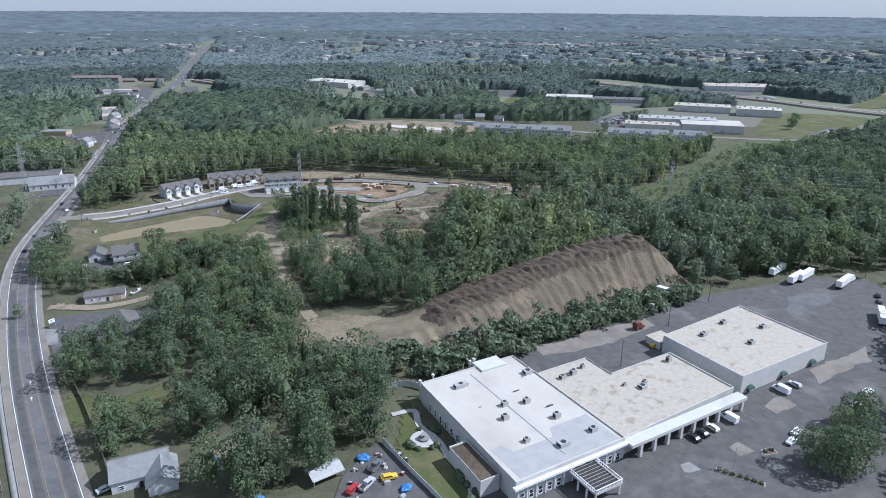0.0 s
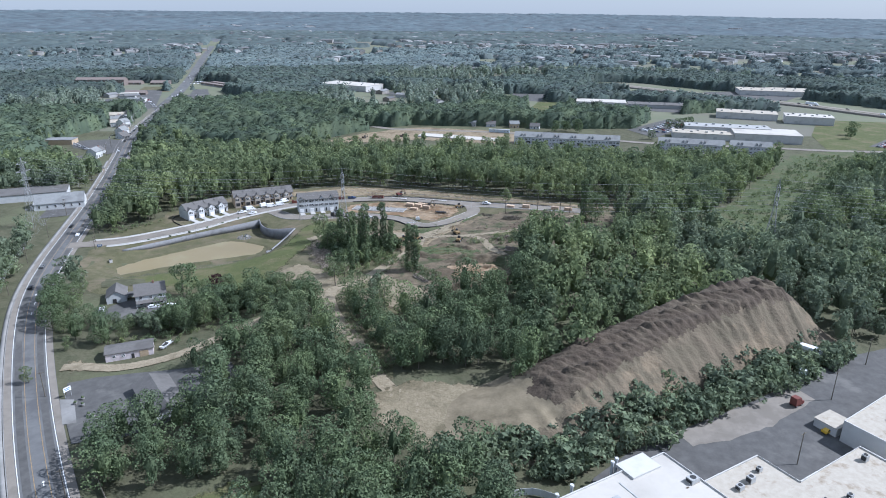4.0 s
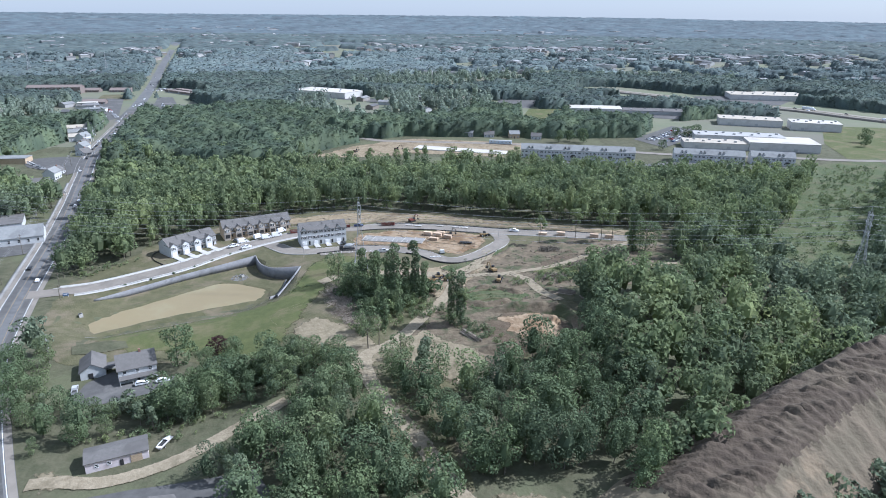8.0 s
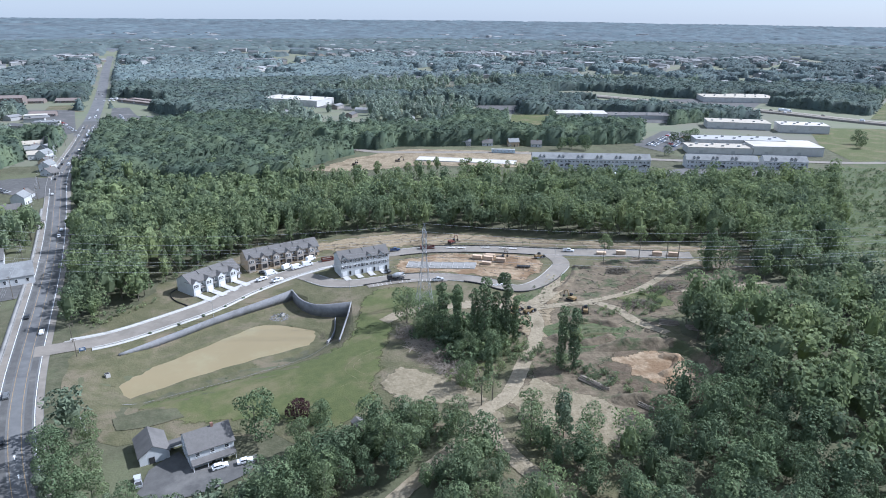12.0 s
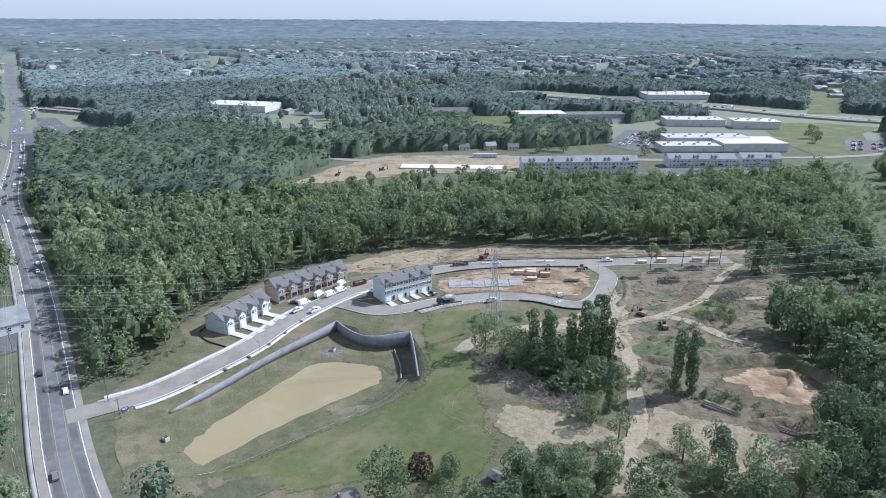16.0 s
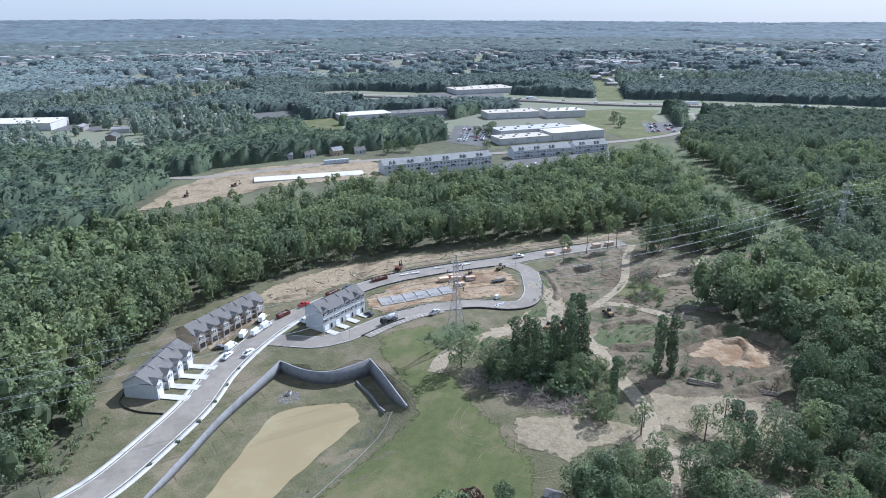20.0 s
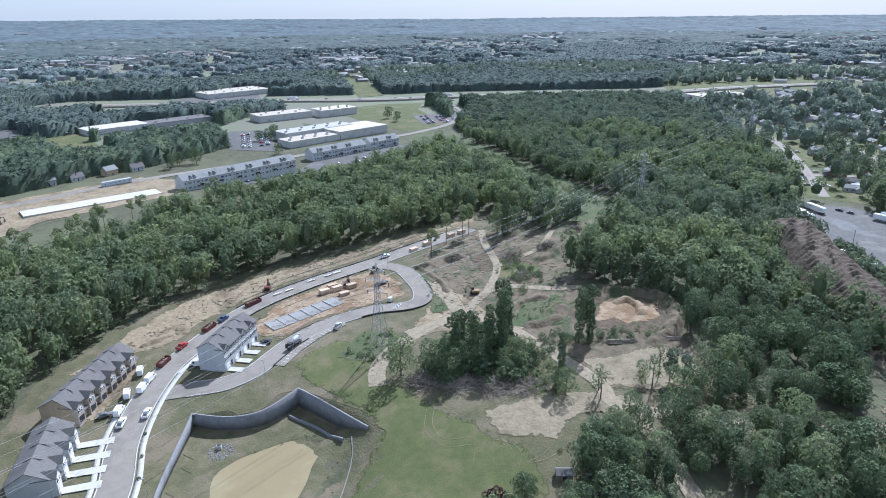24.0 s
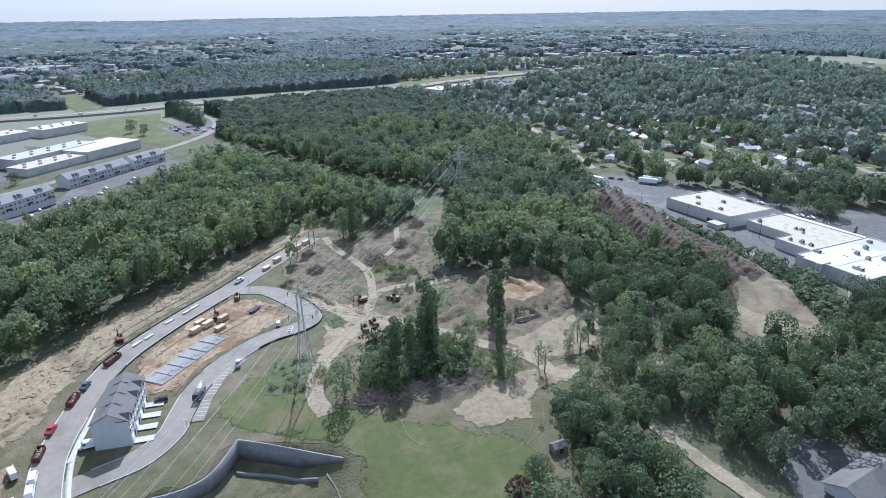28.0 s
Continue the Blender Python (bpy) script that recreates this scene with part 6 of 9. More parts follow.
drape("car_park", [(-168, 262), (-160, 266), (-146, 269), (-112, 272), (-106, 262), (-118, 238), (-134, 228), (-148, 226), (-160, 244)], LOT, 0.24, "grey asphalt car park of the shop", "parking lot", 4)
# roadside house
h = house(on(-88, 146, 24), 15, 11, 3.8, 3.2, WHITE, PALESHINGLE, "white house with a large pale shingle roof by the road", False, False, 3)
part("wing_roof", gable(9, 17, -6, 6, 3.9, 2.6, 0.4, 0.22, "y"), PALESHINGLE, h)
part("wing_wall", gable_walls(9.2, 16.8, -5.8, 5, -1.5, 3.8, 2.4, "y"), WHITE, h)
drape("back_yard", [(-72, 168), (-54, 178), (-44, 168), (-50, 156), (-66, 156)], PALE, 0.26, "bare sandy parking yard among trees", "yard", 3, 0.8)
drape("junk_yard", [(-28, 132), (-26, 150), (-18, 166), (-10, 158), (0, 140), (-10, 128)], LOT, 0.26, "cluttered asphalt yard beside a fence", "yard", 3)
drape("hidden_lawn", [(-140, 185), (-112, 176), (-92, 188), (-100, 200), (-130, 204)], GRASS, 0.2, "grassy clearing among the trees", "lawn", 4, 1.5)
# garden hut
hut = thing("garden_shed", on(-124, 335.5, -62), "small dark-roofed timber garden shed on the lawn", "shed")
part("wall", gable_walls(0, 4.6, 0, 3.4, -0.6, 2.2, 0.9), PALEBARK, hut)
part("roof", gable(0, 4.6, 0, 3.4, 2.25, 0.95, 0.25, 0.12), SHINGLE, hut)
leaf_door(hut, 2.3, -0.05, 0, 1.2, 1.9, 0, DARK)


# ---- garden beside the hall ----
ft = thing("fountain", on(-3.5, 167, 0, 0.3), "pale stone garden fountain on round paving", "fountain")
part("paving", Shape().tube((0, 0, -0.1), (0, 0, 0.12), 4.2, n=18), CONCRETE, ft)
part("basin", Shape().tube((0, 0, 0.1), (0, 0, 0.7), 1.6, 1.8, 14), WORN, ft)
part("bowl", Shape().tube((0, 0, 0.7), (0, 0, 1.6), 0.3, 0.25, 8).tube((0, 0, 1.6), (0, 0, 1.9), 0.4, 1.0, 12), WORN, ft)
for k in range(22):
    a = random.uniform(0, 6.28)
    x, y = ((-3.5 + 5.2 * math.cos(a), 167 + 5.2 * math.sin(a)) if k < 9 else (2 + k * 0.5 + random.uniform(-2, 1), 163 - k * 1.2 + random.uniform(-1, 2)))
    t = thing("garden_shrub", on(x, y, 0, 0.15), "clipped round shrub in the hall garden", "shrub", "garden shrubs")
    s = Shape()
    r = random.uniform(0.5, 1.1)
    for j in range(4):
        s.blob(random.uniform(-0.3, 0.3), random.uniform(-0.3, 0.3), r * 0.8, r, r, r, 0.2, 7, 4)
    part("foliage", s, (LEAF2, LEAF, LEAF3)[k % 3], t)


def panel_fence(pts, h, material, label):
    t = thing("fence", pose(0, 0, 0), label, "fence")
    line = smooth_line(pts, 2.4)
    for a, b in zip(line[:-1], line[1:]):
        d3 = b - a
        l, rz = float(np.hypot(*d3)), math.degrees(math.atan2(d3[1], d3[0]))
        ob = part("panel", shared(("panel", h, material.name), lambda: Shape().box(0.05, 2.35, -0.04, 0.04, 0.05, h).mesh("panel", material)), None, t)
        ob.matrix_basis = pose(a[0], a[1], at(*a) + 0.2, 0, 0, rz) @ Matrix.Diagonal((l / 2.4, 1, 1, 1))
        ob = part("post", shared(("post", h, material.name), lambda: Shape().box(-0.07, 0.07, -0.07, 0.07, -0.3, h + 0.15).mesh("post", material)), None, t)
        ob.location = (a[0], a[1], at(*a) + 0.2)


panel_fence([(-16, 166), (-9, 155), (0, 142), (6, 133)], 1.9, WHITE, "white panel fence beside the garden")
panel_fence([(-16, 196), (-10, 197), (-3, 194)], 2.2, WHITE, "white panel fence behind the garden")
panel_fence([(132, 172), (142, 166), (150, 158)], 1.9, WHITE, "white panel fence beyond the car park")
panel_fence([(-109, 178), (-119, 192), (-131, 208)], 1.6, PALEBARK, "grey timber fence along the main road")
panel_fence([(-91, 152), (-98, 162), (-108, 176)], 1.6, PALEBARK, "grey timber fence along the main road")
for k, (x, y, m, lab) in enumerate(((-21, 158, BLUETARP, "blue tarpaulin thrown over a junk heap"), (-8, 145, BLUETARP, "blue tarpaulin thrown over a junk heap"), (-47, 141, BLUETARP, "blue tarpaulin thrown over a junk heap"), (-64, 158, BLUETARP, "blue tarpaulin over a small load"))):
    t = thing("tarpaulin", on(x, y, 40 * k, 0.2), lab, "tarpaulin", "tarpaulins")
    part("cover", Shape().blob(0, 0, 0.5, 2.0, 1.5, 0.9, 0.25, 9, 5), m, t)
for k in range(24):
    x, y = random.uniform(-24, -8), random.uniform(138, 160)
    t = thing("junk_item", on(x, y, random.uniform(0, 90), 0.25), "discarded box or appliance in a cluttered yard", "junk", "junk items")
    w, d4, h4 = random.uniform(0.3, 0.9), random.uniform(0.3, 0.7), random.uniform(0.3, 1.0)
    part("case", Shape().box(-w, w, -d4, d4, 0, h4, 0.05), random.choice([TRIM, DARK, PALEBARK, GREYMETAL, RED]), t)
    part("top", Shape().box(-w * 0.7, w * 0.7, -d4 * 0.7, d4 * 0.7, h4, h4 + 0.12), GREYMETAL, t)
t = thing("awning_shed", on(-33, 146, 35), "dark tarpaulin-roofed lean-to among trees", "shed")
part("roof", gable(0, 9, 0, 6, 2.4, 1.2, 0.3, 0.15), GREYMETAL, t)
for x in (0.2, 8.8):
    for y in (0.2, 5.8):
        part("post", Shape().box(x - 0.1, x + 0.1, y - 0.1, y + 0.1, -0.3, 2.4), PALEBARK, t)
# forecourt things of the shop
for x, y in ((-158, 248), (-155, 247), (-157, 251), (-148, 240), (-146, 238.5), (-150, 241)):
    t = thing("planter", on(x, y, 20, 0.3), "pale concrete planter on the forecourt", "planter", "planters")
    part("tub", Shape().tube((0, 0, 0), (0, 0, 0.7), 0.55, 0.7, 10), WORN, t)
    part("plant", Shape().blob(0, 0, 0.95, 0.5, 0.5, 0.45, 0.3, 7, 4), LEAF, t)
drape("concrete_pad", [(-165, 251), (-160, 251), (-152, 237), (-156, 236)], WORN, 0.3, "pale concrete apron with a painted sign", "pad", 3)
t = thing("shop_sign", on(-163, 253, 60, 0.2), "small white roadside shop sign on posts", "sign")
part("board", Shape().box(-1.3, 1.3, -0.08, 0.08, 2.2, 3.8), TRIM, t)
part("lettering", Shape().box(-1.0, 1.0, -0.1, -0.08, 3.2, 3.45).box(-0.8, 0.8, -0.1, -0.08, 2.6, 2.85), BLUETARP, t)
for px in (-1.1, 1.1):
    part("post", Shape().box(px - 0.07, px + 0.07, -0.07, 0.07, -0.2, 3.8), STEEL, t)

# ---- vehicles ----


def wheels(t, xs, y, r, w=0.24):
    def build():
        s = Shape().tube((0, -w / 2, 0), (0, w / 2, 0), r, n=12)
        return s.mesh("wheel", RUBBER)
    for x in xs:
        for sy in (-y, y):
            ob = part("wheel", shared(("wheel", r, w), build), None, t)
            ob.location = (x, sy, r)
            part("rim", shared(("rim", r, w), lambda: Shape().tube((0, -w / 2 - 0.02, 0), (0, w / 2 + 0.02, 0), r * 0.55, n=10).mesh("rim", STEEL)), None, ob)


def loft(profile, half_low, half_high, z_turn):
    """A body from a side outline, narrower above z_turn."""
    s = Shape()
    n = len(profile)

    def hw(z):
        return half_low if z <= z_turn else half_high
    s.add([(x, -hw(z), z) for x, z in profile] + [(x, hw(z), z) for x, z in profile], [tuple(range(n)), tuple(range(n, 2 * n))[::-1]] + [(i, n + i, n + (i + 1) % n, (i + 1) % n) for i in range(n)])
    return s


car_makes = {}


def car(kind, colour, m, label, group="parked cars"):
    """Sedan, wagon, pickup or van; the front looks along +x."""
    if (kind, colour) in car_makes:
        return tagged(copy_thing(car_makes[kind, colour], m), label)
    t = thing({"sedan": "car", "wagon": "car", "pickup": "pickup_truck", "van": "van"}[kind], m, label, {"pickup": "pickup truck", "van": "van"}.get(kind, "car"), group)
    paint_ = CARS[colour]
    if kind == "van":
        prof = [(-2.9, 0.35), (2.7, 0.35), (2.9, 0.6), (2.85, 1.05), (2.2, 1.3), (1.5, 2.3), (1.2, 2.5), (-2.8, 2.5), (-2.9, 2.3)]
        part("body", loft(prof, 1.0, 0.93, 1.35), paint_, t)
        part("windscreen", Shape().prism([(2.22, 1.36), (1.55, 2.28), (1.50, 2.24), (2.16, 1.33)], 1, -0.82, 0.82), GLASS, t)
        for sy in (-0.99, 0.955):
            part("side_window", Shape().prism([(0.75, 1.4), (1.9, 1.4), (1.5, 2.0), (0.75, 2.0)], 1, sy, sy + 0.035), GLASS, t)
        wheels(t, (-1.9, 1.9), 0.88, 0.36)
    elif kind == "pickup":
        part("body", loft([(-2.85, 0.4), (2.75, 0.4), (2.85, 0.7), (2.8, 1.05), (1.3, 1.15), (-2.85, 1.15)], 0.98, 0.96, 1.3), paint_, t)
        part("cab", loft([(-0.95, 1.1), (1.35, 1.1), (0.65, 1.85), (-0.75, 1.88)], 0.93, 0.80, 1.2), paint_, t)
        part("window_band", loft([(-0.9, 1.24), (1.19, 1.24), (0.68, 1.76), (-0.76, 1.76)], 0.945, 0.835, 1.3), GLASS, t)
        part("load_bed", Shape().box(-2.75, -1.05, -0.82, 0.82, 1.152, 1.17), DARK, t)
        for sy in (-0.97, 0.85):
            part("bed_side", Shape().box(-2.85, -0.95, sy, sy + 0.12, 1.12, 1.38), paint_, t)
        wheels(t, (-1.75, 1.8), 0.86, 0.39)
    else:
        tail = -1.95 if kind == "wagon" else -1.35
        part("body", loft([(-2.3, 0.35), (2.2, 0.35), (2.32, 0.6), (2.2, 0.85), (1.0, 0.98), (-2.3, 0.98)], 0.9, 0.88, 1.2), paint_, t)
        part("cabin", loft([(-2.2 if kind == "wagon" else -1.75, 0.95), (1.05, 0.95), (0.35, 1.48), (tail + 0.3, 1.52 if kind == "wagon" else 1.45)], 0.86, 0.70, 1.1), paint_, t)
        part("window_band", loft([(-2.05 if kind == "wagon" else -1.58, 1.04), (0.93, 1.04), (0.40, 1.40), (tail + 0.28, 1.40)], 0.865, 0.745, 1.1), GLASS, t)
        wheels(t, (-1.4, 1.4), 0.80, 0.33, 0.22)
    for sy in (-0.7, 0.45):
        x = {"van": 2.88, "pickup": 2.8}.get(kind, 2.26)
        part("headlight", Shape().box(x - 0.08, x + 0.04, sy, sy + 0.25, 0.62, 0.8), TRIM, t)
    car_makes[kind, colour] = t
    return t


def semi(m, label, tractor=True, group="lorries"):
    t = thing("lorry" if tractor else "trailer", m, label, "lorry" if tractor else "trailer", group)
    part("box", Shape().box(-13.5, 0, -1.28, 1.28, 1.15, 4.05), CARS[0], t)
    part("chassis", Shape().box(-13.3, -0.2, -0.5, 0.5, 0.85, 1.15), DARK, t)
    part("door", Shape().box(-13.56, -13.48, -1.2, 1.2, 1.25, 3.95), TRIM, t)
    wheels(t, (-12.2, -10.9), 1.05, 0.5, 0.4)
    if tractor:
        part("cab", loft([(0.6, 0.7), (4.6, 0.7), (4.7, 1.6), (3.3, 1.8), (2.8, 3.1), (1.2, 3.9), (0.6, 3.9)], 1.2, 1.1, 2.0), CARS[0], t)
        part("windscreen", Shape().prism([(3.34, 1.84), (2.86, 3.05), (2.80, 3.0), (3.26, 1.82)], 1, -1.0, 1.0), GLASS, t)
        wheels(t, (0.9, 3.9), 1.0, 0.5, 0.35)
    else:
        part("landing_leg", Shape().box(-2.4, -2.2, -0.8, 0.8, 0, 1.1), DARK, t)
    return t


def street_heading(line, x, y):
    i = int(np.argmin(np.hypot(line[:, 0] - x, line[:, 1] - y)))
    d = line[min(i + 1, len(line) - 1)] - line[max(i - 1, 0)]
    return math.degrees(math.atan2(d[1], d[0]))


for kind, colour, x, y, turn, lab in (("pickup", 0, -163.9, 474.6, 0, "white pickup parked on the new street"), ("van", 0, -160.2, 480.9, 0, "white work van outside unfinished houses"), ("pickup", 0, -156.2, 471.6, 0, "white pickup parked on the new street"),
                                      ("van", 0, -152.5, 487.2, 20, "white work van outside unfinished houses"), ("van", 0, -147.2, 485.6, 0, "white work van parked on the new street"), ("van", 0, -141.8, 488.4, 0, "white work van parked on the new street"),
                                      ("van", 0, -140.4, 496.0, 25, "white work van backed up to the houses"), ("pickup", 5, -94.2, 501.4, 0, "dark blue pickup beside the building plot"), ("pickup", 4, -119.7, 497.6, 0, "dark red pickup beside the building plot"),
                                      ("pickup", 0, -1.3, 479.0, 0, "pale pickup at the end of the new street"), ("wagon", 1, -101.0, 469.6, 100, "black car on a driveway"), ("sedan", 3, -164, 483.5, -65, "grey car before the unfinished houses"),
                                      ("van", 0, -126.5, 480.5, 100, "white van beside the townhouse block")):
    h = street_heading(new_line, x, y)
    car(kind, colour, on(x, y, h + turn, 0.42), lab, "site vehicles")
car("pickup", 2, on(-78, 450.5, 15, 0.42), "silver flatbed pickup in the parking bay", "site vehicles")
for i, (x, y, c, k, rz) in enumerate(((77.8, 165.5, 1, "sedan", 120), (81.2, 167.8, 1, "sedan", 120), (85.3, 170.6, 0, "wagon", 120), (92.5, 175.2, 0, "van", 122), (117.2, 191.5, 0, "van", 120), (123.6, 195.0, 2, "wagon", 120),
                                      (146.0, 190.3, 0, "sedan", 25), (142.2, 187.0, 3, "sedan", 25), (137.0, 182.0, 0, "sedan", 25), (106.4, 163.6, 0, "sedan", 40), (110.3, 168.2, 0, "sedan", 40), (84.4, 222.8, 6, "sedan", 20),
                                      (196, 262, 3, "wagon", 60), (199, 268, 1, "sedan", 60))):
    car(k, c, on(x, y, rz, 0.28), CARWORDS[c] + " car parked on the worn lot" if k != "van" else "white van parked before the shops", "car park")
for x, y, c, k, rz in ((-56.4, 172.8, 1, "pickup", 80), (-59.2, 161.5, 3, "sedan", 110), (-53.0, 162.0, 1, "sedan", 110), (-22.3, 144.6, 4, "wagon", 60), (-18.6, 146.4, 2, "pickup", 60), (-12.8, 149.3, 6, "wagon", 20), (-17.0, 154.0, 3, "pickup", 60),
                       (-90.6, 147.6, 2, "sedan", 45), (-184.5, 322.5, 2, "pickup", 110), (-162.5, 325.5, 0, "wagon", 20), (-155.5, 326.5, 0, "sedan", 15)):
    car(k, c, on(x, y, rz, 0.34), CARWORDS[c] + (" pickup" if k == "pickup" else " car") + " parked in a private yard", "yard cars")
for x, y, c in ((-261, 445.5, 1), (-253.5, 428.5, 0), (-243, 381, 3), (-298, 570, 0), (-322, 660, 2), (-350, 745, 1), (-372, 815, 0), (-395, 890, 0), (-408, 950, 3), (-430, 1030, 2), (-440, 1050, 0), (-236, 350, 1)):
    h = street_heading(main_line, x, y)
    i = int(np.argmin(np.hypot(main_line[:, 0] - x, main_line[:, 1] - y)))
    p = side_step(main_line, 3.6 if c != 0 else -3.6)[i]
    car("sedan", c, on(p[0], p[1], h, 0.26), CARWORDS[c] + " car on the main road", "road traffic")
for x, y, rz, tr, lab in ((176, 290, 40, False, "white box trailer parked on the lot"), (182, 293, 40, False, "white box trailer parked on the lot"), (196, 285, 40, True, "white lorry with box trailer on the lot"),
                          (104, 266, -45, True, "white lorry beside the trees"), (193, 246, 62, False, "white box trailer parked at the lot edge"), (188, 250, 62, False, "white box trailer parked at the lot edge"), (172, 300, 40, False, "white box trailer parked on the lot")):
    semi(on(x, y, rz, 0.25), lab, tr)
cabt = thing("lorry_cab", on(91.5, 252, 60, 0.25), "white lorry cab without trailer", "lorry")
part("cab", loft([(0, 0.7), (4.2, 0.7), (4.3, 1.6), (3.0, 1.8), (2.5, 3.2), (0.6, 3.6), (0, 3.6)], 1.2, 1.1, 2.0), CARS[0], cabt)
part("windscreen", Shape().prism([(3.04, 1.84), (2.56, 3.1), (2.5, 3.05), (2.96, 1.82)], 1, -1.0, 1.0), GLASS, cabt)
part("chassis", Shape().box(-3, 0.2, -0.5, 0.5, 0.7, 1.0), DARK, cabt)
wheels(cabt, (-2.2, 3.2), 1.0, 0.5, 0.35)
rt = thing("lorry_cab", on(80, 236, 30, 0.25), "red lorry cab behind the warehouse", "lorry")
part("cab", loft([(0, 0.7), (4.2, 0.7), (4.3, 1.6), (3.0, 1.8), (2.5, 3.2), (0.6, 3.4), (0, 3.4)], 1.2, 1.1, 2.0), RED, rt)
part("windscreen", Shape().prism([(3.04, 1.84), (2.56, 3.1), (2.5, 3.05), (2.96, 1.82)], 1, -1.0, 1.0), GLASS, rt)
wheels(rt, (0.6, 3.2), 1.0, 0.5, 0.35)
bt = thing("boat", on(-143, 289, 75), "white motor boat on a trailer by the track", "boat")
part("hull", Shape().add([(-3, -1, 1.3), (1.5, -1.1, 1.3), (3.4, 0, 1.5), (1.5, 1.1, 1.3), (-3, 1, 1.3), (-2.8, -0.5, 0.5), (1.2, -0.4, 0.5), (2.2, 0, 0.6), (1.2, 0.4, 0.5), (-2.8, 0.5, 0.5)],
                         [(0, 1, 6, 5), (1, 2, 7, 6), (2, 3, 8, 7), (3, 4, 9, 8), (4, 0, 5, 9), (5, 6, 7, 8, 9), (0, 4, 3, 2, 1)]), CARS[0], bt)
part("cockpit", Shape().box(-2.2, 0.6, -0.7, 0.7, 1.3, 1.36), DARK, bt)
part("windshield", Shape().prism([(0.6, 1.3), (1.1, 1.3), (0.5, 1.8)], 1, -0.7, 0.7), GLASS, bt)
part("trailer_frame", Shape().box(-2.6, 4.0, -0.5, 0.5, 0.35, 0.5), STEEL, bt)
wheels(bt, (-1.2,), 0.9, 0.3)

# ---- building site ----


def dumpster(x, y, rz, l=6.5, full=True):
    t = thing("skip", on(x, y, rz, 0.4), "rust-red steel skip full of rubble on the street" if full else "empty rust-red steel skip", "skip", "skips")
    s = Shape()
    for a in ((-l / 2, l / 2, -1.2, -1.1), (-l / 2, l / 2, 1.1, 1.2), (-l / 2, -l / 2 + 0.1, -1.1, 1.1), (l / 2 - 0.1, l / 2, -1.1, 1.1)):
        s.box(*a, 0.1, 1.7)
    part("body", s.box(-l / 2, l / 2, -1.2, 1.2, 0.1, 0.25), RED, t)
    for k in range(6):
        x0 = -l / 2 + 0.5 + k * (l - 1) / 5
        for sy in (-1.28, 1.2):
            part("rib", Shape().box(x0 - 0.06, x0 + 0.06, sy, sy + 0.08, 0.15, 1.7), RED, t)
    if full:
        s = Shape()
        for k in range(14):
            s.blob(random.uniform(-l / 2 + 0.6, l / 2 - 0.6), random.uniform(-0.7, 0.7), random.uniform(1.2, 1.6), 0.5, 0.4, 0.3, 0.3, 5, 3)
        part("rubble", s, PALEBARK, t)


for x, y, l in ((-76, 501.6, 8.0), (-103, 500.6, 7.0), (-131.5, 493.8, 6.5)):
    dumpster(x, y, street_heading(new_line, x, y), l)
mx = thing("concrete_mixer", on(-98, 456.9, 188, 0.45), "concrete mixer lorry with pale drum", "mixer lorry")
part("chassis", Shape().box(-4, 4, -1.1, 1.1, 0.7, 1.1), DARK, mx)
part("cab", loft([(2.2, 0.7), (4.4, 0.7), (4.4, 1.9), (4.0, 2.8), (2.2, 2.8)], 1.2, 1.1, 2.0), DARK, mx)
part("drum", Shape().tube((-3.4, 0, 2.9), (-1.4, 0, 2.6), 0.55, 1.25, 12).tube((-1.4, 0, 2.6), (0.4, 0, 2.35), 1.25, 1.25, 12).tube((0.4, 0, 2.35), (1.9, 0, 2.1), 1.25, 0.7, 12), STEEL, mx)
part("chute", Shape().tube((-3.6, 0, 2.4), (-5.2, 0.3, 1.4), 0.25, 0.25, 6), STEEL, mx)
part("hopper", Shape().box(-4.0, -3.2, -0.5, 0.5, 3.1, 3.6), STEEL, mx)
wheels(mx, (-3.0, -1.8, 3.2), 1.0, 0.52, 0.4)


def digger(x, y, rz, material=MACHINE, label="dusty yellow tracked excavator on bare soil", reach=1.0):
    t = thing("excavator", on(x, y, rz, 0.3), label, "excavator", "excavators")
    for sy in (-1.35, 0.85):
        part("track", Shape().prism([(-1.9, 0.15), (1.9, 0.15), (2.1, 0.5), (1.9, 0.85), (-1.9, 0.85), (-2.1, 0.5)], 1, sy, sy + 0.5), DARK, t)
    part("house", loft([(-2.2, 0.95), (1.3, 0.95), (1.3, 1.6), (0.2, 1.9), (-2.2, 1.9)], 1.3, 1.2, 1.7), material, t)
    part("cab", Shape().box(0.1, 1.5, -1.25, -0.3, 1.5, 2.8, 0.08), GLASS, t)
    arm = part("boom", Shape().tube((1.2, 0.2, 1.5), (3.4 * reach, 0.2, 4.2), 0.28, 0.22, 6).tube((3.4 * reach, 0.2, 4.2), (5.6 * reach, 0.2, 3.6), 0.22, 0.2, 6), material, t)
    part("stick", Shape().tube((5.5 * reach, 0.2, 3.7), (6.0 * reach, 0.2, 1.4), 0.2, 0.16, 6), material, arm)
    part("bucket", Shape().prism([(5.4 * reach, 1.5), (6.4 * reach, 1.4), (6.2 * reach, 0.6), (5.5 * reach, 0.5)], 1, -0.3, 0.7), DARK, arm)


digger(-61, 507.0, 35, RED, "dark rusty excavator on the graded bank", 0.8)
digger(-23.5, 413.5, 120, MACHINE, "yellow excavator with raised boom", 0.7)
digger(-40.5, 474.5, 25, HEAP, "dark excavator beside the lumber stacks", 0.8)


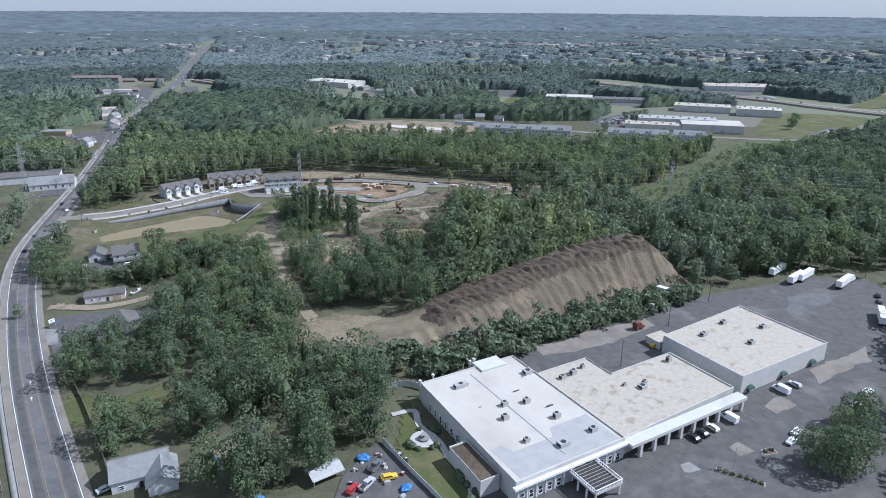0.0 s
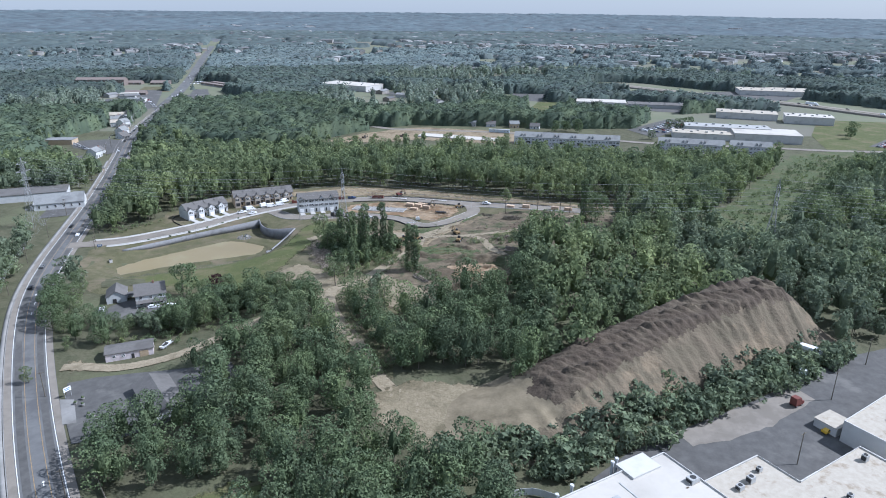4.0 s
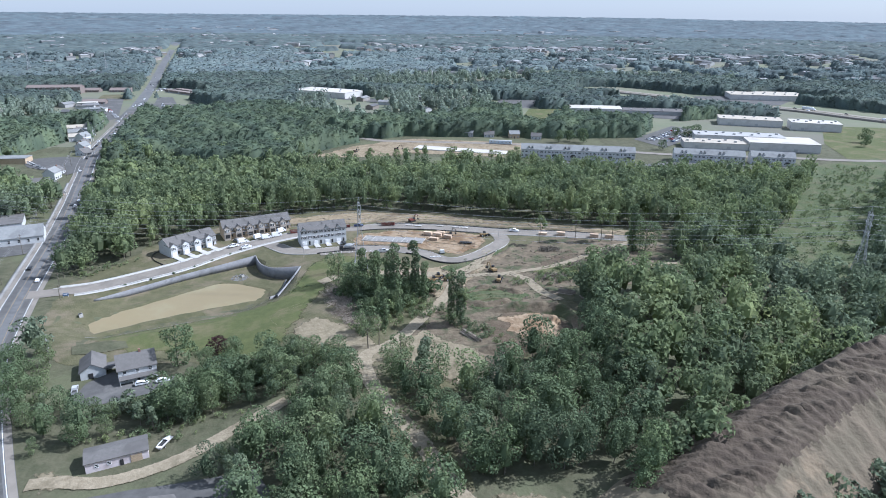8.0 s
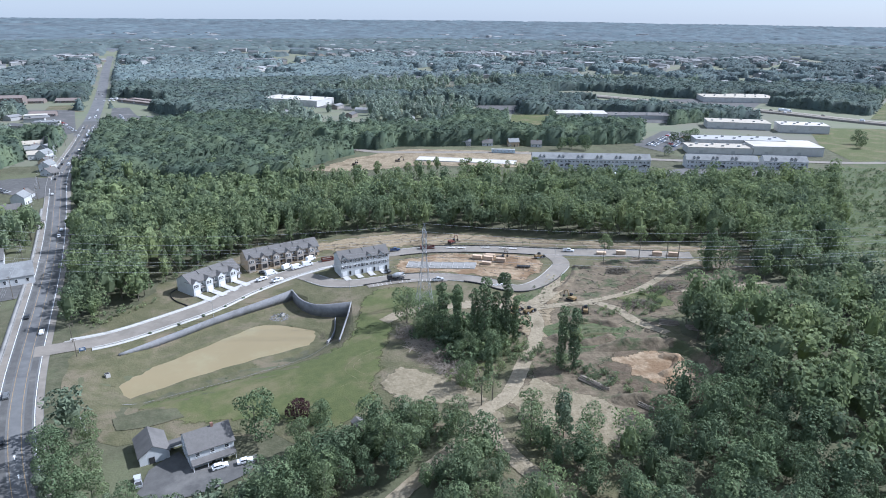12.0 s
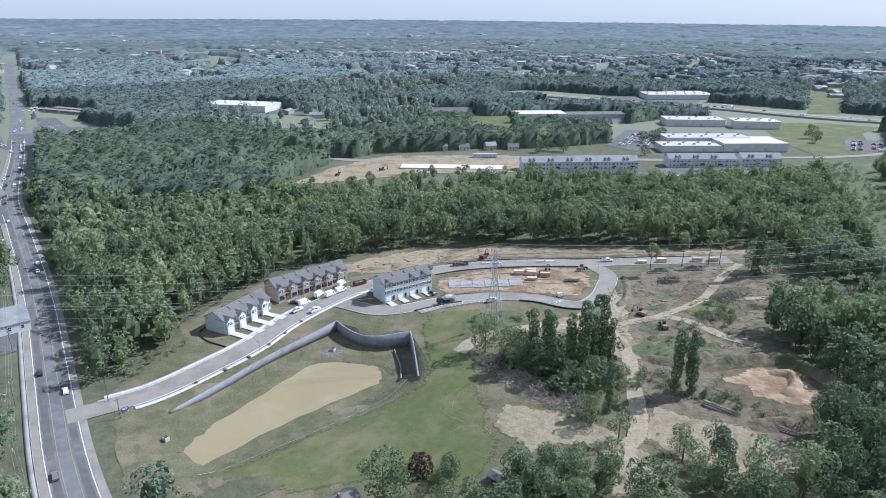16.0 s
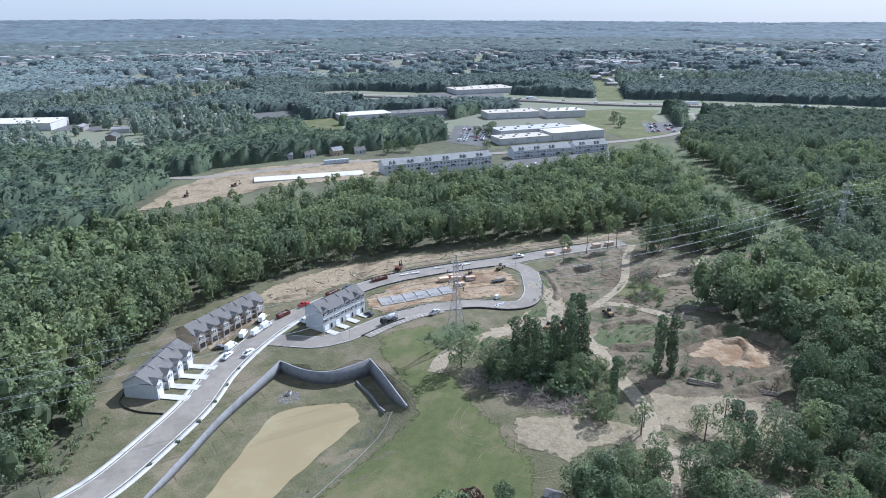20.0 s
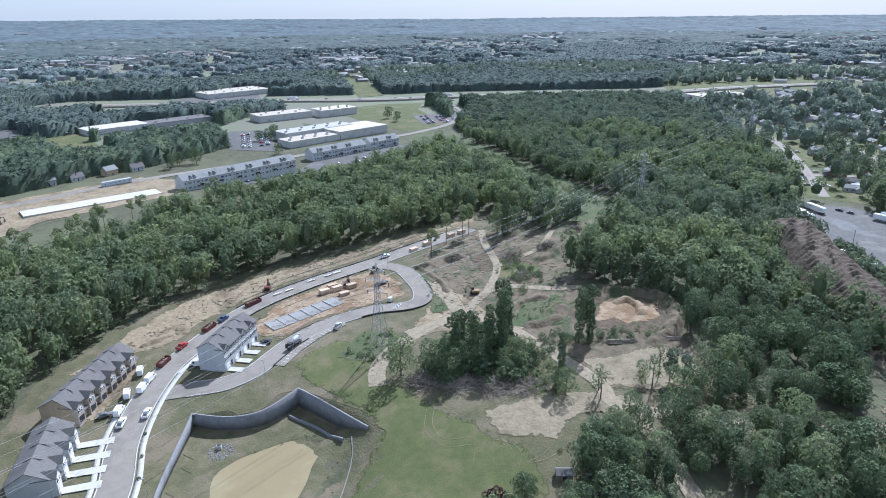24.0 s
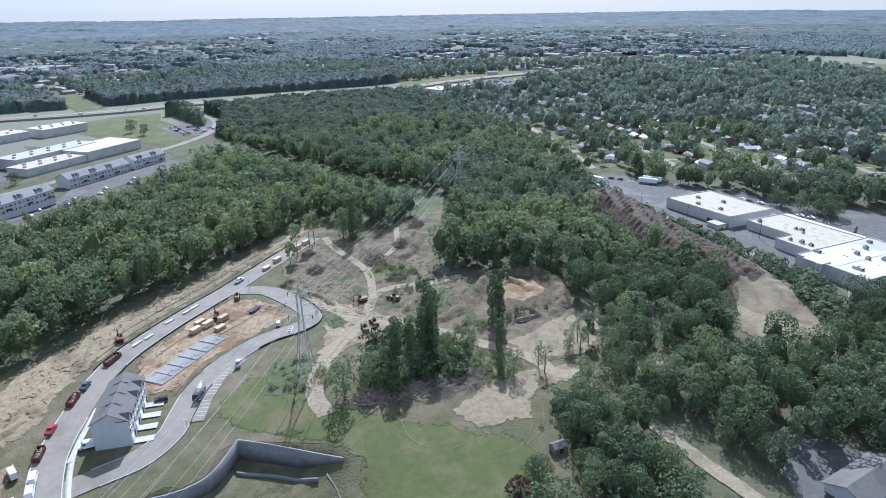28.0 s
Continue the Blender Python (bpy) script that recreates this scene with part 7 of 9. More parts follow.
def loader(x, y, rz, label):
    t = thing("wheel_loader", on(x, y, rz, 0.3), label, "loader", "loaders")
    part("rear_body", loft([(-2.6, 0.9), (0.2, 0.9), (0.2, 1.9), (-2.4, 1.8)], 1.0, 0.95, 1.5), MACHINE, t)
    part("cab", Shape().box(-0.6, 0.7, -0.7, 0.7, 1.6, 3.0, 0.1), GLASS, t)
    part("front_frame", Shape().box(0.5, 2.4, -0.6, 0.6, 0.8, 1.4), MACHINE, t)
    part("bucket", Shape().prism([(2.6, 0.3), (3.6, 0.2), (3.3, 1.2), (2.7, 1.3)], 1, -1.3, 1.3), DARK, t)
    wheels(t, (-1.6, 1.4), 1.05, 0.7, 0.5)


for x, y, rz, lab in ((-51, 407, 20, "dusty wheel loader parked on the track"), (-46, 404, 30, "dusty wheel loader parked on the track"), (-53.5, 402.5, 15, "dusty wheel loader parked on the track"), (-22.5, 399, 70, "yellow loader by cleared brush"), (-20, 473, 20, "dark loader on the building plot")):
    loader(x, y, rz, lab)

# lumber stacks
for x, y, rz, n in ((-52.5, 478.5, -22, 3), (-47.0, 475.5, -22, 3), (-49.5, 469.2, -22, 2), (-41.5, 471.0, -22, 3), (-45, 480, -22, 2), (14, 470.5, -17, 2), (24, 468, -17, 3), (42, 462.5, -17, 3), (50, 460.0, -17, 3)):
    t = thing("lumber_stack", on(x, y, rz, 0.3), "banded stack of fresh orange lumber on bare soil", "lumber", "lumber stacks")
    for k in range(n):
        part("lumber_pack", Shape().box(-2.4, 2.4, -1.2 + 0.05 * k, 1.2, 0.12 + k * 0.66, 0.72 + k * 0.66), LUMBER, t)
        for bx in (-1.5, 1.5):
            part("bearer", Shape().box(bx - 0.06, bx + 0.06, -1.2, 1.2, k * 0.66, 0.12 + k * 0.66), PALEBARK, t)
for x, y in ((-63, 498.6), (-57.5, 496.4), (-44, 494.0), (-35, 490.5), (-30, 489)):
    t = thing("board_pile", on(x, y, street_heading(new_line, x, y), 0.45), "low pile of pale boards along the kerb", "boards", "board piles")
    for k in range(4):
        part("board", Shape().box(-2.2 + random.uniform(-0.4, 0.4), 2.2, -0.7 + k * 0.35, -0.4 + k * 0.35, 0, 0.25 + random.uniform(0, 0.2)), TRIM if k % 2 else PALEBARK, t)
t = thing("rebar_rack", on(-32, 460.5, -15, 0.3), "dark steel flatbed rack on the clay", "rack")
part("frame", Shape().box(-3.5, 3.5, -1.2, 1.2, 0.6, 0.9), DARK, t)
for k in range(6):
    part("upright", Shape().box(-3.4 + k * 1.3, -3.25 + k * 1.3, -1.2, -1.1, 0.9, 1.8), DARK, t)
wheels(t, (-1, 0.4), 1.0, 0.4, 0.3)
t = thing("site_tank", on(-46.5, 445, 10, 0.35), "white boxed site pump on the paving", "pump")
part("casing", Shape().box(-1.2, 1.2, -0.8, 0.8, 0.3, 1.9, 0.1), WHITE, t)
part("skid", Shape().box(-1.4, 1.4, -0.9, 0.9, 0, 0.3), DARK, t)
t = thing("formwork", on(-53, 437.5, 8, 0.42), "row of white square drain moulds on the asphalt", "frames")
for k in range(3):
    s = Shape()
    for a in ((0, 1.6, 0, 0.15), (0, 1.6, 1.45, 1.6), (0, 0.15, 0, 1.6), (1.45, 1.6, 0, 1.6)):
        s.box(a[0] + k * 1.9, a[1] + k * 1.9, a[2], a[3], 0, 0.3)
    part("mould", s, TRIM, t)

# foundation slab in steps
fm = pose(-91.2, 474.2, 0, 0, 0, -17.2)
for k in range(6):
    x0 = k * 6.0
    p = fm @ Vector((x0 + 3, 4.5, 0))
    z = at(p.x, p.y) + 0.35
    t = thing("foundation_slab", pose(p.x, p.y, z, 0, 0, -17.2), "pale concrete foundation slab with block edging", "slab", "foundation slabs")
    part("slab", Shape().box(-2.85, 2.85, -4.3, 4.3, -0.5, 0.12), WORN, t)
    s = Shape()
    for a in ((-3, 3, -4.5, -4.3), (-3, 3, 4.3, 4.5), (-3, -2.85, -4.3, 4.3), (2.85, 3, -4.3, 4.3), (-2.85, -0.2, -1.2, -1.05), (-0.2, -0.05, -4.3, -1.05)):
        s.box(*a, -0.5, 0.28)
    part("edging", s, CONCRETE, t)
    part("garage_pad", Shape().box(-2.6, -0.4, -4.2, -1.4, 0.12, 0.17), WORN, t)

# silt fences
def silt(pts, label="black silt fence round the site", h=0.75):
    line = smooth_line(pts, 2.0)
    n = len(line)
    z = land(line[:, 0], line[:, 1])
    b = side_step(line, 0.07)
    v = np.concatenate([np.column_stack([line, z + h]), np.column_stack([b, z + h]), np.column_stack([b, z]), np.column_stack([line, z])])
    i = np.arange(n - 1)
    f = np.concatenate([np.stack([p * n + i, p * n + i + 1, q * n + i + 1, q * n + i], 1) for p, q in ((0, 1), (1, 2), (2, 3), (3, 0))])
    t = thing("silt_fence", pose(0, 0, 0), label, "fence")
    part("fabric", flat_mesh("fabric", v, f, DARK), None, t)
    for q in line[::2]:
        part("stake", shared("stake", lambda: Shape().box(-0.04, 0.04, -0.04, 0.04, -0.2, 1.0).mesh("stake", PALEBARK)), None, t).location = (q[0], q[1], at(q[0], q[1]))


silt([tuple(q) for q in side_step(loop_line, -4.6)[18:30]], h=0.9)
silt([tuple(q) for q in side_step(loop_line, -4.6)[42:68]], h=0.9)
silt([tuple(q) for q in side_step(loop_line, 4.4)[26:34]])
silt([tuple(q) for q in side_step(new_line, -5.6)[66:96]])
silt([tuple(q) for q in side_step(new_line, 5.6)[70:120]])
silt(local(m1, [(-8, -8), (-8, 2), (-4, 11), (6, 13.5)]))

# pylons
PYLONS = [(-88.8, 421.0, 38.0), (140.0, 379.0, 40.0), (-284.5, 445.8, 44.0), (420, 345, 40.0)]


def pylon(x, y, height, rz, fine=True):
    t = thing("transmission_tower", on(x, y, rz), "tall grey lattice steel transmission tower", "pylon", "pylons")
    def w(z):
        return 3.6 + (0.75 - 3.6) * min(1, z / (height * 0.62)) ** 0.85 if z < height * 0.62 else 0.75
    levels = [height * f for f in (0, 0.14, 0.27, 0.39, 0.5, 0.58, 0.66, 0.74, 0.82, 0.9)]
    cs = ((-1, -1), (1, -1), (1, 1), (-1, 1))
    for cx, cy in cs:
        ring = ((0.1, 0), (0, 0.1), (-0.1, 0), (0, -0.1))
        corners = [(cx * w(z) + u, cy * w(z) + v, z) for z in levels for u, v in ring]
        part("leg", Shape().add(corners, [(4 * k + i, 4 * k + (i + 1) % 4, 4 * k + 4 + (i + 1) % 4, 4 * k + 4 + i) for k in range(len(levels) - 1) for i in range(4)]), STEEL, t)
    for a, b in zip(levels[:-1], levels[1:]):
        whole = Shape()
        for (ax, ay), (bx, by) in zip(cs, cs[1:] + cs[:1]):
            for p, q in (((ax * w(a), ay * w(a), a), (bx * w(b), by * w(b), b)), ((bx * w(a), by * w(a), a), (ax * w(b), ay * w(b), b)), ((ax * w(b), ay * w(b), b), (bx * w(b), by * w(b), b))):
                if fine:
                    part("brace", Shape().tube(p, q, 0.045, n=4), STEEL, t)
                else:
                    whole.tube(p, q, 0.06, n=3)
        if not fine:
            tagged(part("bracing", whole, STEEL, t), kind="stuff")
    part("peak", Shape().tube((0.7, 0, height * 0.9), (0, 0, height), 0.1, n=4).tube((-0.7, 0, height * 0.9), (0, 0, height), 0.1, n=4), STEEL, t)
    for z, half in ((0.68, 4.2), (0.80, 5.0), (0.91, 3.6)):
        z *= height
        for sy in (-1, 1):
            arm = part("cross_arm", Shape().tube((0.7, sy * 0.7, z), (0, sy * half, z + 0.2), 0.09, n=4).tube((-0.7, sy * 0.7, z), (0, sy * half, z + 0.2), 0.09, n=4).tube((0, sy * 0.7, z + 1.3), (0, sy * half, z + 0.25), 0.08, n=4), STEEL, t)
            part("insulator", Shape().tube((0, sy * half, z - 1.3), (0, sy * half, z + 0.2), 0.12, n=5), DARK, arm)


WAYS = [5, -20, -20, -8]
for (x, y, h), rz in zip(PYLONS, WAYS):
    pylon(x, y, h, rz)
for x, y, h, rz in ((-790, 1505, 56, 20), (-768, 1268, 34, 20), (-640, 1500, 46, 20), (-560, 1640, 46, 20)):
    pylon(x, y, h, rz, False)


def wire(p, q, sag, r=0.06, name="power_line", label="sagging overhead power cable", n=26):
    cu = bpy.data.curves.new(name, "CURVE")
    cu.dimensions, cu.bevel_depth, cu.bevel_resolution = "3D", r * 0.7, 0
    sp = cu.splines.new("POLY")
    sp.points.add(n)
    p, q = Vector(p), Vector(q)
    for i in range(n + 1):
        u = i / n
        w = p.lerp(q, u) - Vector((0, 0, sag * 4 * u * (1 - u)))
        sp.points[i].co = (*w, 1)
    cu.materials.append(STEEL)
    return tagged(new(name, cu), label, "cable", "power cables")


def arm_ends(k):
    x, y, h = PYLONS[k]
    m = on(x, y, WAYS[k])
    return [m @ Vector((0, sy * half, z * h - 1.3)) for z, half in ((0.68, 4.2), (0.80, 5.0), (0.91, 3.6)) for sy in (-1, 1)] + [m @ Vector((0, 0, h))]


for a, b in ((2, 0), (0, 1), (1, 3)):
    for p, q in zip(arm_ends(a), arm_ends(b)):
        wire(p, q, 5.5)


def pole(x, y, h=11.0, arms=1, lamp=False, rz=0):
    t = thing("utility_pole" if not lamp else "street_lamp", on(x, y, rz), "weathered timber utility pole with crossarm" if not lamp else "slim grey street lamp", "pole" if not lamp else "street lamp", "poles")
    part("post", Shape().tube((0, 0, -0.5), (0, 0, h), 0.16 if not lamp else 0.08, 0.11 if not lamp else 0.06, 8), BARK if not lamp else STEEL, t)
    for k in range(arms):
        part("crossarm", Shape().box(-1.1, 1.1, -0.06, 0.06, h - 0.6 - k * 1.1, h - 0.46 - k * 1.1), BARK, t)
    if lamp:
        part("lamp_head", Shape().box(0, 1.6, -0.1, 0.1, h - 0.1, h + 0.06), STEEL, t)
    elif arms > 1:
        part("transformer", Shape().tube((0.35, 0, h - 3.0), (0.35, 0, h - 2.0), 0.25, n=8), GREYMETAL, t)
    return t


west = side_step(main_line, 12.0)
pts = []
for i in range(14, 150, 7):
    q = west[i]
    pole(q[0], q[1], 11.5, 2, rz=street_heading(main_line, *q) + 90)
    pts.append(q)
for a, b in zip(pts[:-1], pts[1:]):
    for dx in (-0.9, 0, 0.9):
        wire((a[0] + dx, a[1], at(*a) + 11.0), (b[0] + dx, b[1], at(*b) + 11.0), 0.9, 0.03, "street_cable", "thin overhead cable along the main road", 8)
for x, y, h in ((-235, 420.5, 9), (-229.5, 408.5, 8), (-171, 253, 10), (-137, 202, 10), (67, 208, 11), (128, 284, 11), (-136, 148, 11), (120, 262, 11), (95, 240, 11)):
    pole(x, y, h, 1, rz=30)
for x, y, rz in ((-182, 437.5, 140), (-121, 450.5, 80), (84, 152, 20), (112, 163, 20), (-12, 470, 60)):
    pole(x, y, 7.5, 0, True, rz)
for k, (x, y) in enumerate(((-206, 425), (-195.5, 431.5), (-186.5, 438.5), (-178, 447), (-171, 455), (-163.5, 463.5))):
    t = thing("kerb_shrub", on(x, y, 0, 0.15), "small dark shrub planted on the verge", "shrub", "verge shrubs")
    s = Shape()
    for j in range(5):
        s.blob(random.uniform(-0.5, 0.5), random.uniform(-0.5, 0.5), 0.45, 0.5, 0.5, 0.5, 0.25, 6, 3)
    part("foliage", s, LEAF2, t)
for x, y, s0 in ((-214, 393.5, 1.6), (-152.5, 441.5, 1.5)):
    t = thing("drain_box", on(x, y, 40, 0.0), "square concrete drain structure by the pond", "drain")
    part("box", Shape().box(-s0 / 2, s0 / 2, -s0 / 2, s0 / 2, -1, 1.5), CONCRETE, t)
    part("grate", Shape().box(-s0 * 0.4, s0 * 0.4, -s0 * 0.4, s0 * 0.4, 1.5, 1.6), DARK, t)
s = Shape()
for k in range(130):
    a, r = random.uniform(0, 6.28), 4.5 * math.sqrt(random.random())
    x, y = -153.5 + r * math.cos(a), 440 + r * math.sin(a)
    s.blob(x, y, at(x, y) + 0.12, 0.35, 0.3, 0.25, 0.3, 5, 3)
tagged(part("riprap", s, WALLSTONE, None), "grey loose stones round the pond outlet", "stones", kind="stuff")
for x, y, w, txt in ((-228.5, 412.0, 3.2, 0),):
    t = thing("entrance_sign", on(x, y, 25, 0.1), "blue and white sign at the street entrance", "sign")
    part("board", Shape().box(-1.2, 1.2, -0.08, 0.08, 0.6, 2.0), paint("sign_blue", (0.05, 0.10, 0.20)), t)
    part("lettering", Shape().box(-0.9, 0.9, -0.1, -0.08, 1.5, 1.7).box(-0.7, 0.7, -0.1, -0.08, 1.1, 1.3), TRIM, t)
    for px in (-1.1, 1.1):
        part("post", Shape().box(px - 0.06, px + 0.06, -0.06, 0.06, -0.3, 2.1), TRIM, t)

# ---- single trees ----
tree_kinds = {}


def tree_kind(kind, v):
    """The first tree of a kind, with trunk, limbs and crown."""
    key = (kind, v)
    if key in tree_kinds:
        return tree_kinds[key], False
    h, r, base, cards, size, mat, word = {
        "broad": (15, 5.6, 2.4, 900, 0.48, LEAF4, "broad dark green deciduous tree in full leaf"), "light": (16, 4.4, 2.0, 720, 0.46, LEAF, "leafy green tree in full summer leaf"), "tall": (23, 3.6, 11, 380, 0.62, LEAF3, "tall yellow-green tree with a bare trunk"),
        "ivy": (26.5, 3.9, 0.4, 1150, 0.44, LEAF4, "tall slim tree wrapped in dark ivy"), "sparse": (13, 2.8, 5, 90, 0.5, LEAF, "thin leaning tree with sparse leaves"),
        "pine": (14, 3.4, 2.5, 420, 0.55, LEAF2, "dense dark evergreen tree with drooping boughs"), "purple": (6, 3.0, 0.8, 260, 0.5, PURPLE, "low round purple-leaved garden tree")}[kind]
    t = thing("tree", pose(0, 0, -500), word, "tree", kind + " trees")
    s = Shape()
    rr = random.Random(v * 31 + len(kind))
    s.tube((0, 0, -0.6), (0.2, 0.1, h * 0.45), 0.28, 0.19, 7).tube((0.2, 0.1, h * 0.45), (0.1, -0.1, h * 0.86), 0.19, 0.06, 6)
    part("trunk", s, BARK, t)
    s = Shape()
    for k in range(7 if kind != "ivy" else 3):
        z, a = rr.uniform(max(base, h * 0.25), h * 0.75), rr.uniform(0, 6.28)
        s.tube((0.15, 0, z), (r * 0.65 * math.cos(a), r * 0.65 * math.sin(a), z + h * 0.13), 0.1, 0.03, 5)
    part("branch_frame", s, BARK, t)
    cloud = leaf_cloud(200 + v * 7 + len(kind), cards, h, r, base, size, {"ivy": 26, "sparse": 7, "tall": 11}.get(kind, 18), kind in ("ivy",), kind == "pine")
    part("crown", crown_mesh("crown", cloud, mat), None, t)
    tree_kinds[key] = t
    return t, True


PURPLE = foliage("purple_leaf", (0.060, 0.032, 0.036), (0.085, 0.045, 0.045), (0.05, 0.05, 0.035))


def plant(kind, x, y, s=1.0):
    t, fresh = tree_kind(kind, random.randrange(3))
    m = pose(x, y, at(x, y) - 0.1, 0, 0, random.uniform(0, 360))
    o = t if fresh else copy_thing(t, m)
    o.matrix_basis = m
    o.scale = (s * random.uniform(0.9, 1.12), s * random.uniform(0.9, 1.12), s * random.uniform(0.9, 1.12))
    return o


for kind, x, y, s in (("light", -98.5, 405, 1.05), ("light", -92, 396, 0.9), ("broad", -89, 391, 0.85), ("ivy", -86, 389, 0.95), ("ivy", -80, 390, 0.8), ("ivy", -81, 384, 0.9), ("broad", -87, 383, 0.8), ("light", -93, 386, 0.8), ("ivy", -75, 381, 0.9),
                      ("ivy", -72, 377, 1.1), ("ivy", -67, 379, 0.9), ("ivy", -63, 380, 1.05), ("ivy", -59, 380, 0.75), ("light", -70, 372, 0.6), ("light", -79, 373, 0.55), ("ivy", -49, 355, 0.95), ("ivy", -45.5, 352, 1.0), ("tall", -44.8, 352.5, 0.72),
                      ("light", -85, 347, 0.6), ("light", -82, 352, 0.5), ("sparse", -82, 336, 0.9), ("sparse", -78, 338, 0.8), ("sparse", -70, 322, 1.0), ("light", -68, 326, 0.55), ("pine", -61, 318, 0.85), ("pine", -62.5, 313, 0.8), ("ivy", -76, 352, 0.7),
                      ("sparse", -60, 322, 0.9), ("light", -73, 312, 0.8), ("light", -57, 308, 0.9), ("broad", -96, 320, 0.62), ("light", -92, 324, 0.7), ("broad", -90, 311, 0.75), ("light", -101, 326, 0.7), ("broad", -107, 330, 0.6), ("light", -104, 322, 0.8),
                      ("pine", -108, 326, 0.75), ("broad", -112, 321, 0.7), ("tall", 9.2, 456, 0.72), ("tall", 30, 459, 0.8), ("tall", 50, 455, 0.85), ("tall", 44, 456, 0.9), ("ivy", 54, 434, 1.05), ("light", 57, 440, 1.1), ("broad", 62, 436, 1.0),
                      ("purple", -141, 347, 1.0), ("broad", -134, 341, 0.5), ("broad", -132, 342.5, 0.42), ("broad", -153.5, 337.5, 1.1), ("light", -139, 326, 0.7), ("broad", -131, 326, 0.65),
                      ("broad", -120, 324, 0.6), ("pine", -125, 322, 0.75), ("light", -115, 318, 0.8), ("light", -110, 311, 0.9), ("broad", -142, 314, 0.6), ("light", -150, 309, 0.5), ("light", -157, 307, 0.42), ("light", -164, 304, 0.42), ("broad", -184, 311, 0.5), ("pine", -188, 309, 0.55), ("broad", -178, 306, 0.5), ("broad", -171, 306, 0.42), ("broad", -138, 316, 0.7),
                      ("broad", -203, 321, 0.85), ("broad", -209, 330, 0.9), ("broad", -200, 312, 0.85), ("light", -198, 327, 0.8), ("broad", -212, 338, 0.8), ("light", -193, 313, 0.8), ("pine", -207, 317, 0.8), ("light", -203, 343, 0.8), ("broad", -196, 304, 0.7),
                      ("light", -190, 301, 0.5), ("pine", -186, 303, 0.6), ("light", -181, 287, 0.35), ("broad", -170, 292, 0.55), ("light", -163, 296, 0.5), ("pine", -154, 300, 0.7), ("broad", -146, 302, 0.7), ("broad", -139, 303, 0.75), ("light", -132, 304, 0.75),
                      ("pine", -149, 297, 0.6), ("broad", -128, 309, 0.7), ("light", -182, 262, 0.4), ("pine", -113, 262, 0.9), ("pine", -118, 268, 0.6), ("pine", -112, 254, 0.95), ("light", -120, 274, 0.5), ("broad", 107, 152, 0.8), ("broad", 112, 148, 0.9), ("broad", 117, 152, 0.85),
                      ("broad", 124, 158, 0.8), ("light", 121, 164, 0.7), ("broad", 128, 171, 0.75), ("broad", 135, 173, 0.7), ("light", 113, 157, 0.6), ("broad", 417, 763, 0.9), ("broad", 402, 740, 0.8), ("broad", 240, 792, 0.9), ("broad", 252, 800, 0.9), ("broad", 228, 798, 0.8),
                      ("broad", 95, 770, 0.8), ("broad", 108, 775, 0.8), ("broad", 120, 768, 0.9), ("broad", 190, 735, 0.6)):
    plant(kind, x, y, s)

for k in range(46):
    u = random.random()
    plant("tall" if k % 3 else "sparse", -140 + 200 * u + random.uniform(-8, 8), 668 - 42 * u + random.uniform(-14, 14), random.uniform(0.55, 0.75))

def copse(poly, step, s0, s1, material, label):
    """Trees filling an outline, but for the tracks."""
    p = np.array(poly)
    x, y = grid(step, p[:, 0].min(), p[:, 0].max(), p[:, 1].min(), p[:, 1].max())
    ok = inside(x, y, poly) & (off_line(x, y, TRACKS[0]) > 4.5) & (off_line(x, y, TRACKS[1]) > 4.5)
    spots = np.column_stack([x, y, rng.uniform(s0, s1, x.shape)])[ok]
    trunks(spots, strewn("copse", spots, near_clouds, material, label, "trees"), 8)


copse([(-110, 326), (-97, 319), (-90, 303), (-93, 293), (-108, 300), (-120, 305), (-133, 311), (-130, 322), (-118, 325)], 6.4, 0.45, 0.85, LEAF4, "dark leafy trees between two dirt tracks")
copse([(-90, 312), (-80, 280), (-64, 254), (-50, 258), (-53, 285), (-58, 302), (-72, 312)], 6.8, 0.5, 0.9, LEAF4, "dark leafy trees along the dirt track")
copse([(-98, 398), (-82, 394), (-60, 383), (-62, 370), (-76, 360), (-90, 372)], 6.0, 0.28, 0.5, LEAF4, "dark tangled young trees in the clearing")
# scrub, low growth along the edges
def scrub(polys, n, label, mat=LEAF, size=0.42, s0=0.3, s1=0.9):
    clouds = [leaf_cloud(300 + k, 46, 3.2, 1.7, 0.1, size, 6) for k in range(4)]
    pts = []
    for poly in polys:
        p = np.array(poly)
        area = 0.5 * abs(np.dot(p[:, 0], np.roll(p[:, 1], 1)) - np.dot(p[:, 1], np.roll(p[:, 0], 1)))
        m = int(n * area)
        x, y = rng.uniform(p[:, 0].min(), p[:, 0].max(), m * 3), rng.uniform(p[:, 1].min(), p[:, 1].max(), m * 3)
        ok = inside(x, y, poly)
        pts.append(np.column_stack([x[ok][:m], y[ok][:m], rng.uniform(s0, s1, min(m, ok.sum()))]))
    strewn("scrub", np.concatenate(pts), clouds, mat, label, "scrub")


scrub([[(-100, 402), (-88, 400), (-60, 385), (-58, 372), (-70, 355), (-84, 345), (-92, 352), (-84, 368), (-96, 384)], [(-96, 432), (-80, 436), (-72, 428), (-80, 412), (-94, 412)],
       [(-240, 437), (-222, 456), (-208, 462), (-214, 450), (-232, 432)], [(-50, 358), (-40, 352), (-25, 330), (-30, 326), (-48, 345)]], 0.13, "tangled green weeds and brambles", LEAF3)
